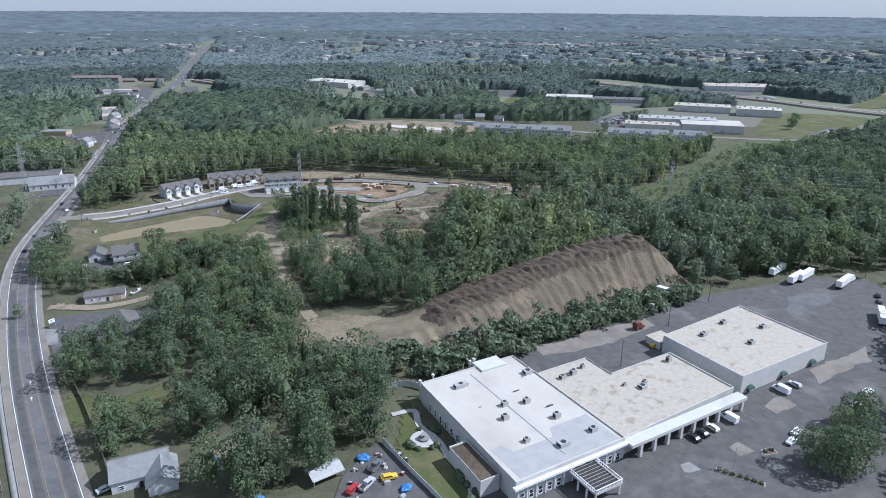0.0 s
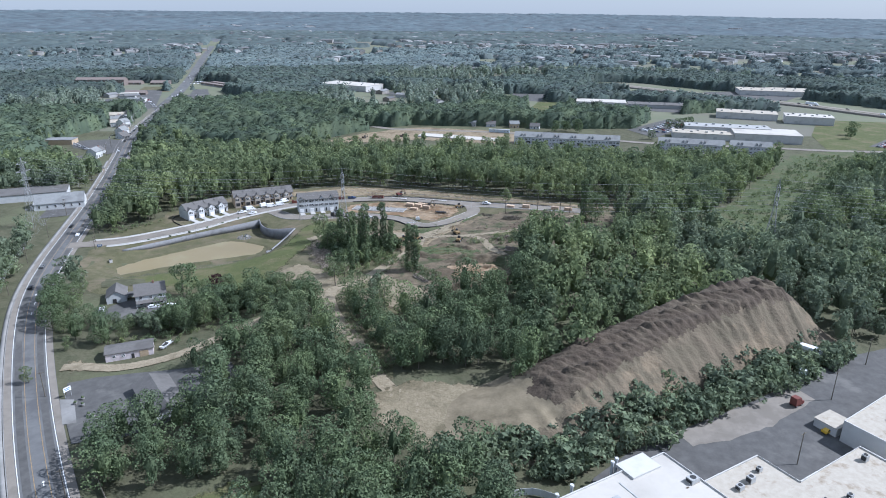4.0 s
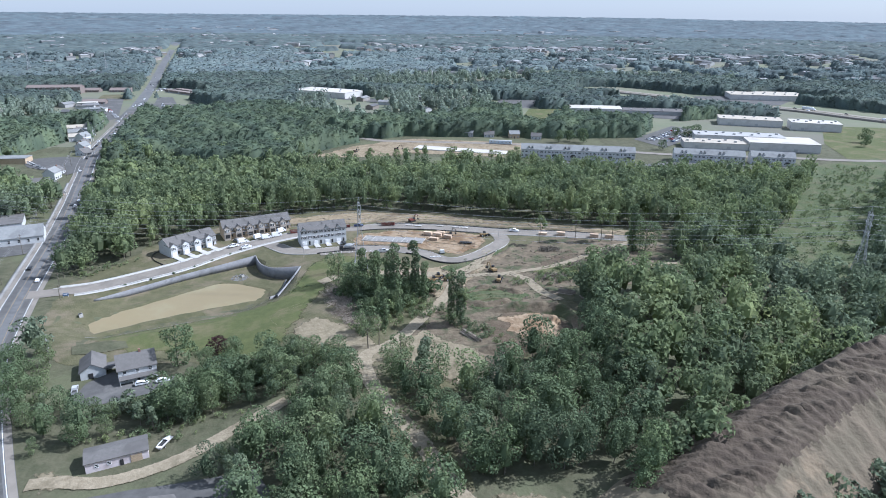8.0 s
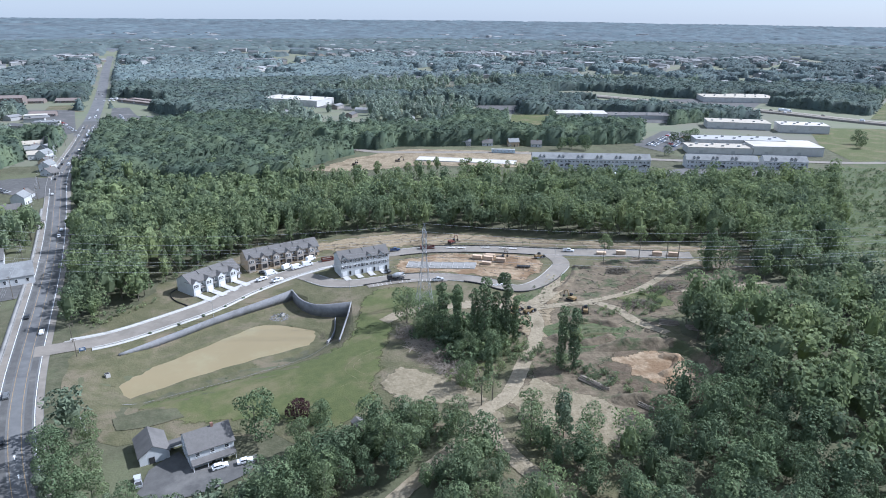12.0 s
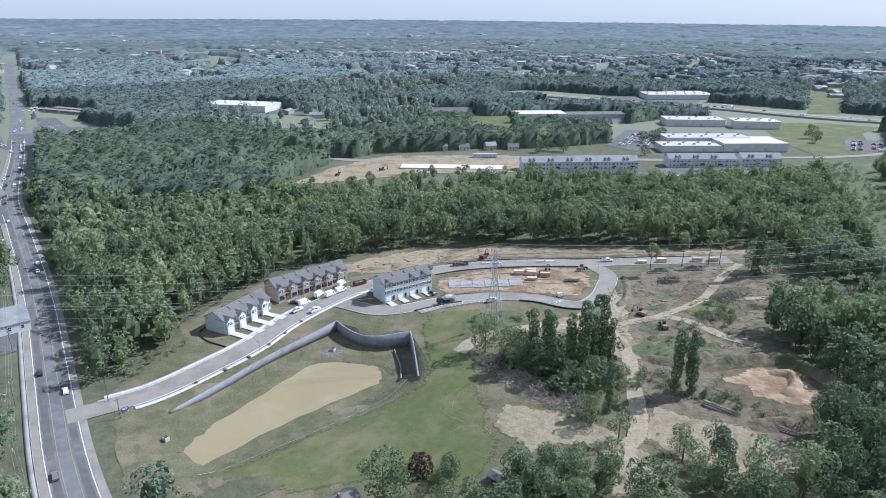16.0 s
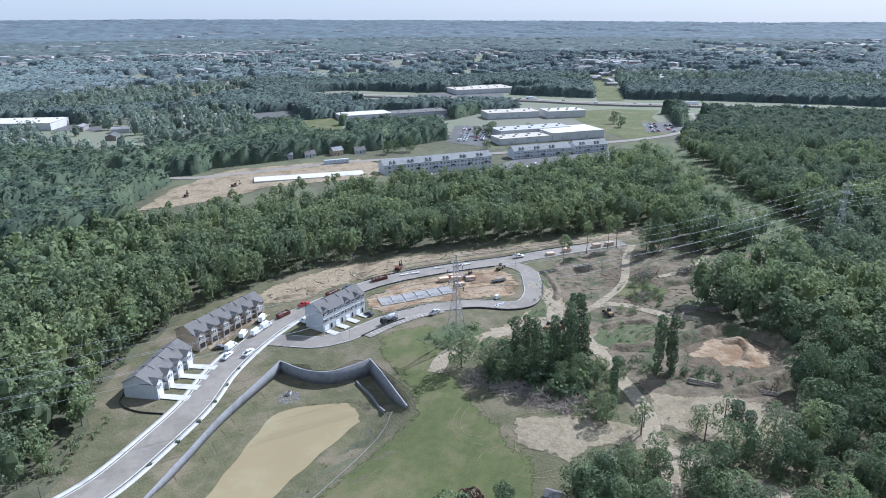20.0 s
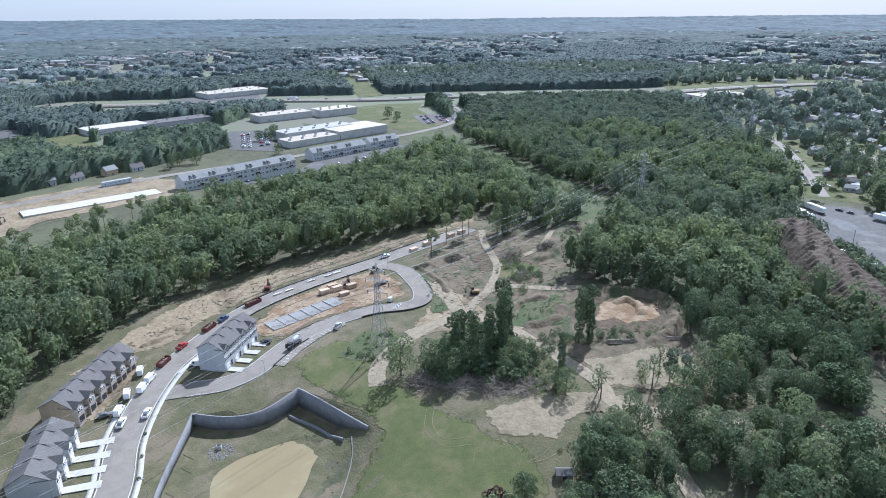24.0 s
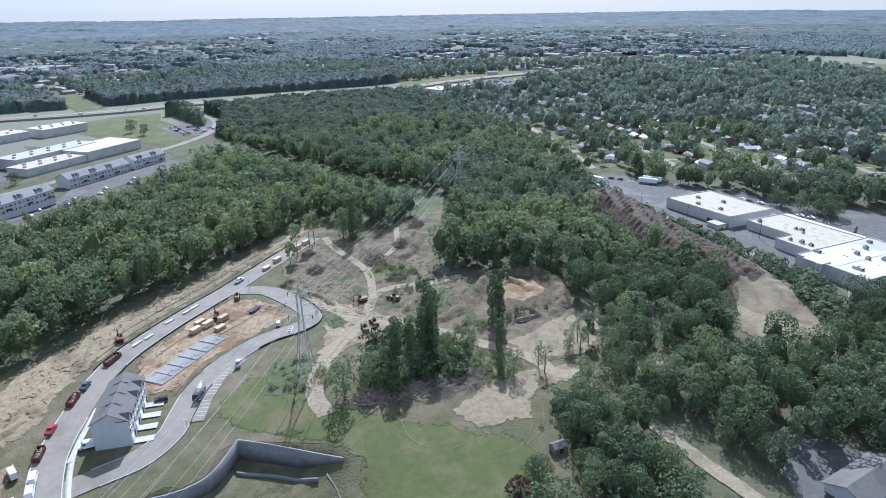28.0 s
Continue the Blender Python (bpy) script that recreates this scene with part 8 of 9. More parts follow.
scrub([[(-20, 398), (-8, 402), (10, 395), (0, 388), (-18, 390)], [(0, 415), (20, 420), (28, 410), (10, 406)], [(-112, 340), (-95, 330), (-85, 322), (-95, 315), (-115, 322)], [(-60, 250), (-52, 262), (-62, 300), (-72, 300), (-70, 270)], [(-170, 292), (-128, 306), (-120, 300), (-140, 290)]], 0.12, "tangled green weeds and brambles", LEAF3)
scrub([[(120, 410), (150, 396), (178, 425), (226, 490), (290, 570), (340, 640), (300, 648), (240, 570), (185, 495), (122, 424)]], 0.08, "rank green weeds under the power lines", LEAF3, 0.4, 0.15, 0.6)
scrub([[(-55, 374), (-46, 368), (-44, 358), (-50, 356), (-56, 364)], [(-68, 381), (-56, 379), (-54, 363), (-64, 359), (-70, 369)], [(-51, 359), (-41, 353), (-34, 340), (-38, 338), (-49, 350)], [(-4, 407), (12, 407), (14, 397), (-4, 395)]], 0.16, "green brambles along the dirt track", LEAF, 0.42, 0.3, 0.95)
scrub([[(-64, 406), (-56, 398), (-52, 388), (-64, 372), (-80, 361), (-91, 368), (-99, 388), (-92, 400), (-76, 404)]], 0.085, "dark tangled shrubs and vines below the tall trees", LEAF4, 0.5, 0.8, 1.9)
scrub([[(-13, 446), (-35, 419), (-43, 416), (-50, 420), (-36, 431), (-17, 450)], [(-34, 393), (-20, 389), (-11, 375), (-22, 366), (-38, 365), (-46, 378)]], 0.10, "rank green weeds on turned earth", LEAF, 0.36, 0.15, 0.5)
scrub([[(112, 420), (150, 398), (178, 430), (226, 495), (290, 575), (345, 645), (310, 650), (240, 570), (185, 495), (122, 430)]], 0.03, "low shrubs under the power lines", LEAF, 0.44, 0.5, 1.2)
edge = [(-213, 479), (-190, 503), (-166, 523), (-120, 536), (-87, 539), (-56, 530), (-30, 519), (-12, 510), (20, 498), (44, 486), (80, 478), (100, 462)]
e = smooth_line(edge, 4)
scrub([[tuple(q) for q in e] + [tuple(q) for q in side_step(e, 9)[::-1]]], 0.10, "shrubby undergrowth along the woodland edge", LEAF, s0=0.5, s1=1.3)
scrub([[(-38, 212), (-4, 200), (30, 217), (62, 236), (96, 250), (119, 268), (104, 278), (86, 268), (56, 258), (26, 241), (-4, 221), (-34, 217)]], 0.16, "dense shrubs along the foot of the heap", LEAF2, 0.5, 0.8, 2.2)


scrub([[(-50, 420), (-21, 440), (28, 465), (62, 452), (62, 415), (8, 385), (-5, 370), (-30, 375), (-45, 405)], [(-62, 354), (-40, 330), (-28, 312), (-48, 304), (-72, 316), (-78, 340)], [(-150, 512), (-86, 530), (-20, 510), (60, 478), (60, 466), (-10, 488), (-86, 505), (-136, 500)]], 0.02, "low weeds scattered over bare soil", LEAF3, 0.4, 0.1, 0.32)
scrub([[(-212, 392), (-190, 412), (-158, 436), (-136, 424), (-130, 412), (-136, 408), (-137, 423), (-160, 433), (-190, 408)], [(-205, 372), (-160, 390), (-131, 404), (-134, 409), (-160, 398), (-204, 376)], [(-104, 425), (-96, 398), (-92, 402), (-84, 425), (-84, 445)]], 0.07, "rank grass tufts round the pond and lawn edge", LEAF, 0.4, 0.1, 0.28)


scrub([[(-176, 310), (-161, 312), (-149, 317), (-141, 325), (-129, 326), (-113, 331), (-100, 336), (-97, 330), (-108, 321), (-126, 316), (-142, 309), (-152, 305), (-170, 304)]], 0.10, "dense dark thicket below the lawn", LEAF2, 0.5, 0.9, 2.0)


def litter():
    """Broken sticks, roots and stones strewn over the cleared ground."""
    rr = random.Random(11)
    for poly, n, mat, label in (([(-50, 420), (-21, 440), (28, 465), (62, 452), (62, 415), (8, 385), (-5, 370), (-30, 375), (-45, 405)], 420, BARK, "dark roots and sticks strewn over cleared earth"), ([(-100, 404), (-84, 398), (-62, 380), (-80, 352), (-94, 360)], 260, PALEBARK, "grey broken sticks strewn under the trees"),
                                ([(-96, 487), (-100, 466), (-62, 455), (-35, 441), (-16, 466), (-20, 479), (-72, 494)], 160, PALEBARK, "offcuts and rubble strewn over the building plot"), ([(-150, 508), (-86, 508), (40, 474), (60, 468), (60, 474), (-20, 506), (-86, 528), (-150, 516)], 200, BARK, "clods and sticks on the graded bank")):
        s, k = Shape(), 0
        p = np.array(poly)
        while k < n:
            x, y = rr.uniform(p[:, 0].min(), p[:, 0].max()), rr.uniform(p[:, 1].min(), p[:, 1].max())
            if not inside(np.array([x]), np.array([y]), poly)[0]:
                continue
            k += 1
            z, a, l = at(x, y) + 0.3, rr.uniform(0, 6.28), rr.uniform(0.3, 1.8)
            s.tube((x - l * math.cos(a), y - l * math.sin(a), z), (x + l * math.cos(a), y + l * math.sin(a), z + rr.uniform(0, 0.4)), rr.uniform(0.06, 0.22), 0.05, 4)
        ob = new("debris", s.mesh("debris", mat))
        tagged(ob, label, "debris", kind="stuff")


litter()

# ---- brush and felled logs ----
def brush(x, y, rx, ry, n, label, h=2.2, mat=PALEBARK, length=5.0):
    t = thing("brush_pile", on(x, y), label, "brush pile")
    s = Shape()
    for k in range(max(n, 310)):
        a, q = random.uniform(0, 6.28), math.sqrt(random.random())
        c = Vector((rx * q * math.cos(a), ry * q * math.sin(a), random.uniform(0.1, h * (1.1 - q))))
        d3 = Vector((random.uniform(-1, 1), random.uniform(-1, 1), random.uniform(-0.35, 0.45))).normalized() * random.uniform(0.3, 0.6) * length
        s.tube(c - d3, c + d3, random.uniform(0.04, 0.15), 0.03, 4)
    tagged(part("branch_tangle", s, mat, t), kind="stuff")


brush(-97, 394, 7, 7, 260, "tangled heap of grey felled branches", 2.6, PALEBARK, 6.5)
brush(-94, 383, 7, 7, 260, "tangled heap of grey felled branches", 2.6, PALEBARK, 7.0)
brush(-90, 371, 8, 6, 260, "tangled heap of grey felled branches", 2.4, PALEBARK, 7.0)
brush(-85, 361, 8, 5, 200, "tangled heap of grey felled branches", 2.0, PALEBARK, 6.0)
brush(12, 444, 6, 4, 110, "dark heap of cleared brush", 2.0, BARK)
brush(44, 405, 8, 4, 120, "dark heap of cleared brush", 1.8, BARK)
brush(75, 400, 8, 4, 90, "dark heap of cleared brush", 1.8, BARK)

brush(24, 415, 9, 5, 310, "dark heap of cleared brush", 2.2, BARK, 5.0)
brush(4, 401, 8, 4, 310, "heap of cut branches and roots on bare soil", 1.8, PALEBARK, 4.0)


def log_pile(x, y, rz, n, l, label):
    t = thing("log_pile", on(x, y, rz), label, "logs", "log piles")
    k = 0
    for row in range(4):
        for i in range(max(0, n - row * 2)):
            s = Shape()
            w = random.uniform(-0.7, 0.7)
            tilt = random.uniform(-0.25, 0.25)
            s.tube((-l / 2 + w, (i - (n - row * 2) / 2) * 0.55 - tilt, 0.28 + row * 0.42), (l / 2 + w, (i - (n - row * 2) / 2) * 0.55 + tilt, 0.28 + row * 0.42 + random.uniform(-0.1, 0.2)), random.uniform(0.16, 0.28), 0.14, 6)
            part("log", s, PALEBARK, t)


log_pile(5, 379, -25, 8, 7, "stacked felled logs at the woodland edge")
log_pile(13, 372, -25, 7, 7, "stacked felled logs at the woodland edge")
log_pile(-42, 340, -58, 6, 11, "row of long felled logs across the clearing")
log_pile(-33, 325, -58, 5, 10, "row of long felled logs across the clearing")

# ---- the far side of the woods ----


def shed_hall(name, m, l, d, h, wall, roof, label, units=0, bands=True, category="building"):
    """A long flat-roofed hall with doors, a band along its foot and rooftop units."""
    t = thing(name, m, label, category)
    part("wall", Shape().box(0, l, 0, d, -3, h - 0.05), wall, t)
    part("roof", Shape().box(-0.3, l + 0.3, -0.3, d + 0.3, h - 0.05, h + 0.25), roof, t)
    if bands:
        part("plinth", Shape().box(-0.05, l + 0.05, -0.06, 0.02, 0, 1.1), GREYMETAL, t)
        for k in range(int(l / 30)):
            leaf_door(t, 12 + k * 30, -0.1, 0, 3.4, 3.6, 0, GREYMETAL, "loading_door", 4)
    for k in range(units):
        part("rooftop_unit", Shape().box(-1.2, 1.2, -0.9, 0.9, 0, 1.4, 0.08), GREYMETAL, t).location = ((k + 0.5) * l / units, d * (0.3 + 0.4 * (k % 2)), h + 0.24)
    return t


shed_hall("factory_hall", on(272, 724, -15.7), 64, 40, 8.5, STUCCO, MEMBRANE, "long white factory hall with bright flat roof", 0)
shed_hall("factory_office", on(214, 741, -15.7), 60, 24, 6.5, STUCCO, OLDROOF, "low white factory office with weathered roof", 8)
shed_hall("factory_hall", on(236, 766, -15.7), 86, 26, 9, STUCCO, GREYPATCH, "long pale factory hall with grey roof", 10)
shed_hall("warehouse", on(384, 842, -22), 52, 30, 9, STUCCO, MEMBRANE, "white warehouse beside the highway", 8)
shed_hall("warehouse", on(318, 884, -22), 70, 32, 8, STUCCO, OLDROOF, "long weathered warehouse beside the highway", 6)
shed_hall("store", on(163, 990, -13), 68, 34, 6, STUCCO, MEMBRANE, "low store with a bright white roof", 0)
shed_hall("store", on(232, 975, -13), 80, 30, 5, GREYMETAL, SHINGLE, "low grey store building", 4)
shed_hall("superstore", on(-230, 1174, -31), 98, 48, 9, STUCCO, MEMBRANE, "large store with pale flat roof", 8)
shed_hall("superstore", on(455, 1128, -15), 110, 60, 8, STUCCO, OLDROOF, "wide store with pale flat roof", 14)
shed_hall("school", on(745, 440, -42), 84, 44, 6, STUCCO, OLDROOF, "wide low school with pale flat roof", 6, False)
shed_hall("store", on(-10, 1090, -8), 60, 26, 6, TAN, OLDROOF, "low store among trees", 0)
for x, y, a, l, roof, label in ((-392, 782, 20, 13, OLDROOF, "white roadside house with a pale roof"), (-403, 806, 20, 12, PALESHINGLE, "white roadside house with a grey roof"), (-416, 832, 22, 17, OLDROOF, "long white roadside house with a pale roof"),
                               (-342, 607, 17, 13, SHINGLE, "white cottage with a dark roof among trees"), (-330, 588, 17, 12, PALEBARK, "small cottage with a brownish roof")):
    house(on(x, y, a), l, 9, 4.6, 2.6, WHITE, roof, label, False, False, 3, "roadside houses")
drape("parking_lot", [(-394, 704), (-366, 714), (-349, 712), (-334, 678), (-354, 677), (-385, 687)], LOT, 0.3, "grey asphalt yard beside the main road", "parking lot", 5, 0.8)
shed_hall("restaurant", on(-355, 972, -3), 52, 18, 4.5, TAN, PALEBARK, "low tan restaurant with brown roof", 0)
shed_hall("self_storage", on(-441, 1223, -43), 84, 10, 4.0, BROWNBRICK, BROWNBRICK, "long storage row with brown-red roof", 0)
shed_hall("self_storage", on(-428, 1236, -43), 80, 10, 4.0, BROWNBRICK, BROWNBRICK, "long storage row with brown-red roof", 0)
shed_hall("self_storage", on(-470, 1390, -23.5), 122, 16, 5, STUCCO, GREENROOF, "very long low pale building", 0)
shed_hall("warehouse", on(-815, 1265, 6), 52, 24, 6, STUCCO, MEMBRANE, "low white warehouse among trees", 0)
shed_hall("store", on(-463, 978, 8), 26, 14, 4.5, STUCCO, PALESHINGLE, "small pale roadside store", 2, False)
shed_hall("store", on(-428, 905, 12), 20, 12, 4.5, WHITE, GREYPATCH, "small white roadside store", 1, False)
shed_hall("store", on(-486, 1010, 10), 22, 12, 4.5, GREYMETAL, SHINGLE, "small grey roadside store", 0, False)
shed_hall("church_hall", on(-340, 492, 23), 46, 22, 5.0, WHITE, SHINGLE, "broad white hall with grey roof beside the main road", 0, False)
ch = thing("church", on(-303, 478, 23), "white hall with a grey pitched roof beside the main road", "hall")
part("wall", gable_walls(0, 30, 0, 18, -2, 4.5, 4.5), WHITE, ch)
part("roof", gable(0, 30, 0, 18, 4.55, 4.55), PALESHINGLE, ch)
for k in range(6):
    window(ch, 3 + k * 4.8, -0.03, 1.4, 1.2, 1.8)
drape("car_park", [(-292, 462), (-276, 470), (-288, 520), (-305, 515)], LOT, 0.25, "asphalt car park beside the road", "parking lot", 6)
for x, y, rz, l, d2, st, lab in ((-637, 1187, 5, 78, 20, 3, "long three-storey brown brick building"), (-525, 1216, 4, 32, 20, 1, "low brown brick hall"), (-565, 1213, 4, 25, 16, 1, "low brown brick hall"), (-500, 1060, 10, 30, 16, 1, "brown brick shop by the road")):
    t = thing("brick_block", on(x, y, rz), lab, "building")
    part("wall", gable_walls(0, l, 0, d2, -2, 3.2 * st, 3), BROWNBRICK, t)
    part("roof", gable(0, l, 0, d2, 3.2 * st + 0.05, 3.05), BROWNBRICK, t)
    for f in range(st):
        for k in range(int(l / 5)):
            window(t, 3 + k * 5, -0.03, 1.0 + f * 3.2, 1.6, 1.5)


def flats(m, l, label):
    t = thing("apartment_row", m, label, "apartments", "apartment rows")
    part("wall", gable_walls(0, l, 0, 14, -3, 7.6, 3.8), WHITE, t)
    part("roof", gable(0, l, 0, 14, 7.65, 3.85), PALESHINGLE, t, "grey shingle roof")
    n = int(l / 3.2)
    for k in range(n):
        for f in range(2):
            window(t, (k + 0.5) * l / n, -0.03, 1.3 + f * 3.4, 1.1, 1.4, 0, DARK if k % 2 else None)
    for k in range(int(l / 16)):
        x = 6 + k * 16
        for dx in (0, 3.2):
            dm = part("dormer", gable_walls(x + dx, x + dx + 1.8, 1.0, 4.5, 8.0, 9.4, 0.9, "y"), WHITE, t)
            part("dormer_roof", gable(x + dx, x + dx + 1.8, 1.0, 5.0, 9.43, 0.92, 0.2, 0.12, "y"), SHINGLE, dm)
            window(dm, x + dx + 0.9, 0.97, 8.3, 0.8, 1.0)
        part("balcony", Shape().box(x + 6, x + 9.5, -1.5, 0, 2.8, 3.0).box(x + 6, x + 9.5, -1.5, -1.4, 3.0, 3.9), DARK, t)
    for k in range(4):
        window(t, l + 0.03, 2 + k * 3, 1.0 + 3.0 * (k % 2), 1.0, 1.3, 90)
    return t


flats(on(41, 688, -13), 99, "long two-storey white apartment row with grey dormered roof")
flats(on(180, 683, -17), 60, "long two-storey white apartment row with grey dormered roof")
flats(on(242, 664, -17), 36, "two-storey white apartment row with grey dormered roof")
drape("car_park", [(50, 672), (150, 655), (270, 630), (276, 650), (180, 682), (150, 672), (60, 694)], LOT, 0.24, "asphalt car park before the apartments", "parking lot", 8)
drape("factory_lot", [(180, 790), (196, 744), (210, 758), (240, 790), (292, 833), (255, 872)], LOT, 0.24, "asphalt car park beside the factory", "parking lot", 8)
drape("factory_grass", [(345, 682), (410, 676), (500, 770), (560, 800), (520, 850), (440, 870), (372, 760)], GRASS, 0.2, "mown grass beside the factory", "lawn", 10)
drape("car_park", [(396, 698), (449, 746), (500, 708), (446, 660)], LOT, 0.3, "asphalt car park beyond the factory", "parking lot", 8)
drape("graded_plot", [(-148, 706), (-98, 700), (-52, 708), (36, 682), (66, 730), (60, 762), (-54, 788), (-112, 748)], DIRT, 0.24, "graded pale soil plot beyond the woods", "soil", 6, 2)
drape("store_lot", [(-150, 1120), (-100, 1085), (-90, 1110), (-130, 1165), (-160, 1150)], LOT, 0.3, "asphalt lot beside the store", "parking lot", 12)
drape("roadside_lot", [(-420, 1010), (-395, 900), (-290, 915), (-270, 970), (-330, 1040)], LOT, 0.25, "asphalt lot beside the road", "parking lot", 12)
drape("roadside_lot", [(-391, 693), (-361, 703), (-327, 665), (-334, 649), (-378, 675)], LOT, 0.25, "asphalt lot beside the road", "parking lot", 12)
shed_hall("petrol_canopy", on(-494, 1032, 14), 24, 13, 5.5, STUCCO, MEMBRANE, "white canopy roof of a filling station", 0, False)
drape("roadside_lot", [(-500, 1074), (-468, 1081), (-407, 935), (-447, 946)], LOT, 0.25, "asphalt forecourt beside the road", "parking lot", 12)
drape("roadside_lot", [(-381, 942), (-411, 1070), (-342, 1046), (-306, 1024), (-295, 952)], LOT, 0.27, "asphalt lot beside the road", "parking lot", 12)
drape("car_sales_lot", [(-472, 1262), (-455, 1280), (-390, 1224), (-402, 1208)], LOT, 0.27, "asphalt lot with parked cars", "parking lot", 12)
for k in range(13):
    x, y = ((-462 + 6.5 * (k % 14), 1232 + 9 * (k // 14)) if k < 8 else (-478 + 7 * (k - 8), 1000 + (k % 3) * 9))
    c = random.choice([0, 0, 2, 3, 1, 4])
    car(random.choice(["sedan", "wagon"]), c, on(x, y, 80, 0.4), CARWORDS[c] + " car on a roadside lot", "roadside cars")
drape("roadside_lot", [(-428, 1150), (-405, 1148), (-345, 985), (-378, 968)], LOT, 0.25, "asphalt lot beside the road", "parking lot", 12)
drape("roadside_verge", [(-520, 1180), (-478, 1190), (-452, 1110), (-500, 1100)], ROUGH, 0.2, "mown roadside grass", "lawn", 12)
drape("roadside_lot", [(-540, 1130), (-410, 900), (-400, 925), (-470, 1130)], LOT, 0.25, "asphalt lot beside the road", "parking lot", 12)
drape("cut_strip", [(575, 925), (612, 905), (945, 1215), (925, 1260)], GRASS, 0.4, "mown strip under the power line", "lawn", 15)
for pts in ([(60, 1340), (170, 1300), (190, 1380), (80, 1420)], [(560, 1330), (700, 1280), (720, 1340), (590, 1390)], [(240, 1090), (330, 1060), (340, 1110), (250, 1140)], [(780, 330), (900, 310), (920, 380), (800, 400)]):
    drape("field", pts, ROUGH, 0.4, "pale mown field among distant woods", "field", 20, 4)
drape("store_lot", [(88, 1129), (155, 1120), (116, 1028), (72, 1053)], LOT, 0.3, "asphalt lot among trees", "parking lot", 14)
drape("store_lot", [(170, 1011), (248, 1014), (332, 996), (287, 927), (214, 958), (158, 976)], LOT, 0.28, "asphalt lot beside a white-roofed store", "parking lot", 14)
drape("store_lot", [(411, 1168), (488, 1176), (550, 1118), (496, 1058), (406, 1063)], LOT, 0.3, "asphalt lot before a wide store", "parking lot", 14)
drape("field", [(114, 1023), (171, 1022), (131, 925), (86, 930)], GRASS, 0.3, "mown green field among trees", "field", 14)
t = thing("foundation_slab", on(-10, 720, -20.5, 0.3), "long white foundation slab on the graded plot", "slab", "foundation slabs")
part("slab", Shape().box(-44, 44, -8, 8, -0.8, 0.5), MEMBRANE, t)
part("edging", Shape().box(-44.3, 44.3, -8.3, -8, -0.8, 0.6).box(-44.3, 44.3, 8, 8.3, -0.8, 0.6), CONCRETE, t)
digger(-70, 728, 20, HEAP, "dark excavator on the graded plot")
digger(-108, 722, 60, HEAP, "dark excavator on the graded plot")
t = thing("site_cabin", on(22, 757, -14, 0.2), "long pale blue site cabin", "cabin")
part("body", Shape().box(0, 22, 0, 3.5, 0.4, 3.4), paint("pale_blue_sheet", (0.42, 0.50, 0.56)), t)
part("roof", Shape().box(-0.1, 22.1, -0.1, 3.6, 3.4, 3.55), GREYMETAL, t)
for k in range(6):
    window(t, 2 + k * 3.6, -0.03, 1.6, 1.0, 0.9)
for kx, (x, y) in enumerate(((-70, 812), (-50, 806), (-26, 806), (0, 800), (22, 797), (48, 790), (70, 788))):
    house(on(x, y, -14 + 8 * (kx % 3)), 10.5, 8, 3.2 + 1.6 * (kx % 2), 3.0, (WHITE, TAN, WHITE, GREYPATCH)[kx % 4], (SHINGLE, PALESHINGLE)[kx % 2], "detached house with pitched roof by the road", kx % 2 == 0, False, 3, "roadside houses")
for kx, (x, y) in enumerate(((-336, 717), (-342, 732), (-352, 758), (-370, 802), (-386, 820), (-322, 633), (-299, 580), (-384, 850), (-326, 648), (-362, 778), (-310, 600))):
    house(on(x - 14, y, 72 + 8 * (kx % 3)), 10.5, 9, 3.2 + 2.6 * (kx % 2), 3.2, (WHITE, WHITE, TAN, GREYPATCH)[kx % 4], (SHINGLE, PALESHINGLE)[kx % 2], "detached house with pitched roof beside the main road", kx % 2 == 0, kx % 3 == 0, 3, "roadside houses")
shed_hall("store", on(-411, 685, 4), 26, 14, 4.5, TAN, PALESHINGLE, "low store with a pale green roof", 0, False)
for k in range(22):
    i = 14 + k * 4 + random.randrange(3)
    if i < len(highway_line) - 1:
        q = side_step(highway_line, random.choice([-8, -5, 5, 8]))[i]
        c = random.choice([0, 0, 1, 2, 3])
        car(random.choice(["sedan", "wagon", "van"]) if c == 0 else "sedan", c, on(q[0], q[1], street_heading(highway_line, *q), 2.3), CARWORDS[c] + " vehicle on the distant highway", "highway traffic")
for k, i in enumerate((30, 52, 66)):
    q = side_step(highway_line, 6)[i]
    semi(on(q[0], q[1], street_heading(highway_line, *q), 2.3), "white lorry on the distant highway")
# parked rows
lot_cars = {}


def lot_car(c, m, group):
    """A plain saloon seen from far off: body and glazed cabin."""
    if c not in lot_cars:
        t = thing("car", m, CARWORDS[c] + " car parked in a works car park", "car", group)
        part("body", Shape().prism([(-2.2, 0.3), (2.2, 0.3), (2.25, 0.75), (1.1, 0.95), (-2.0, 0.98), (-2.25, 0.7)], 1, -0.88, 0.88), CARS[c], t)
        part("cabin", Shape().prism([(-1.7, 0.95), (1.1, 0.95), (0.4, 1.45), (-1.2, 1.45)], 1, -0.78, 0.78), GLASS, t)
        part("roof", Shape().box(-1.15, 0.35, -0.72, 0.72, 1.44, 1.5, 0.04), CARS[c], t)
        lot_cars[c] = t
        return t
    return copy_thing(lot_cars[c], m)


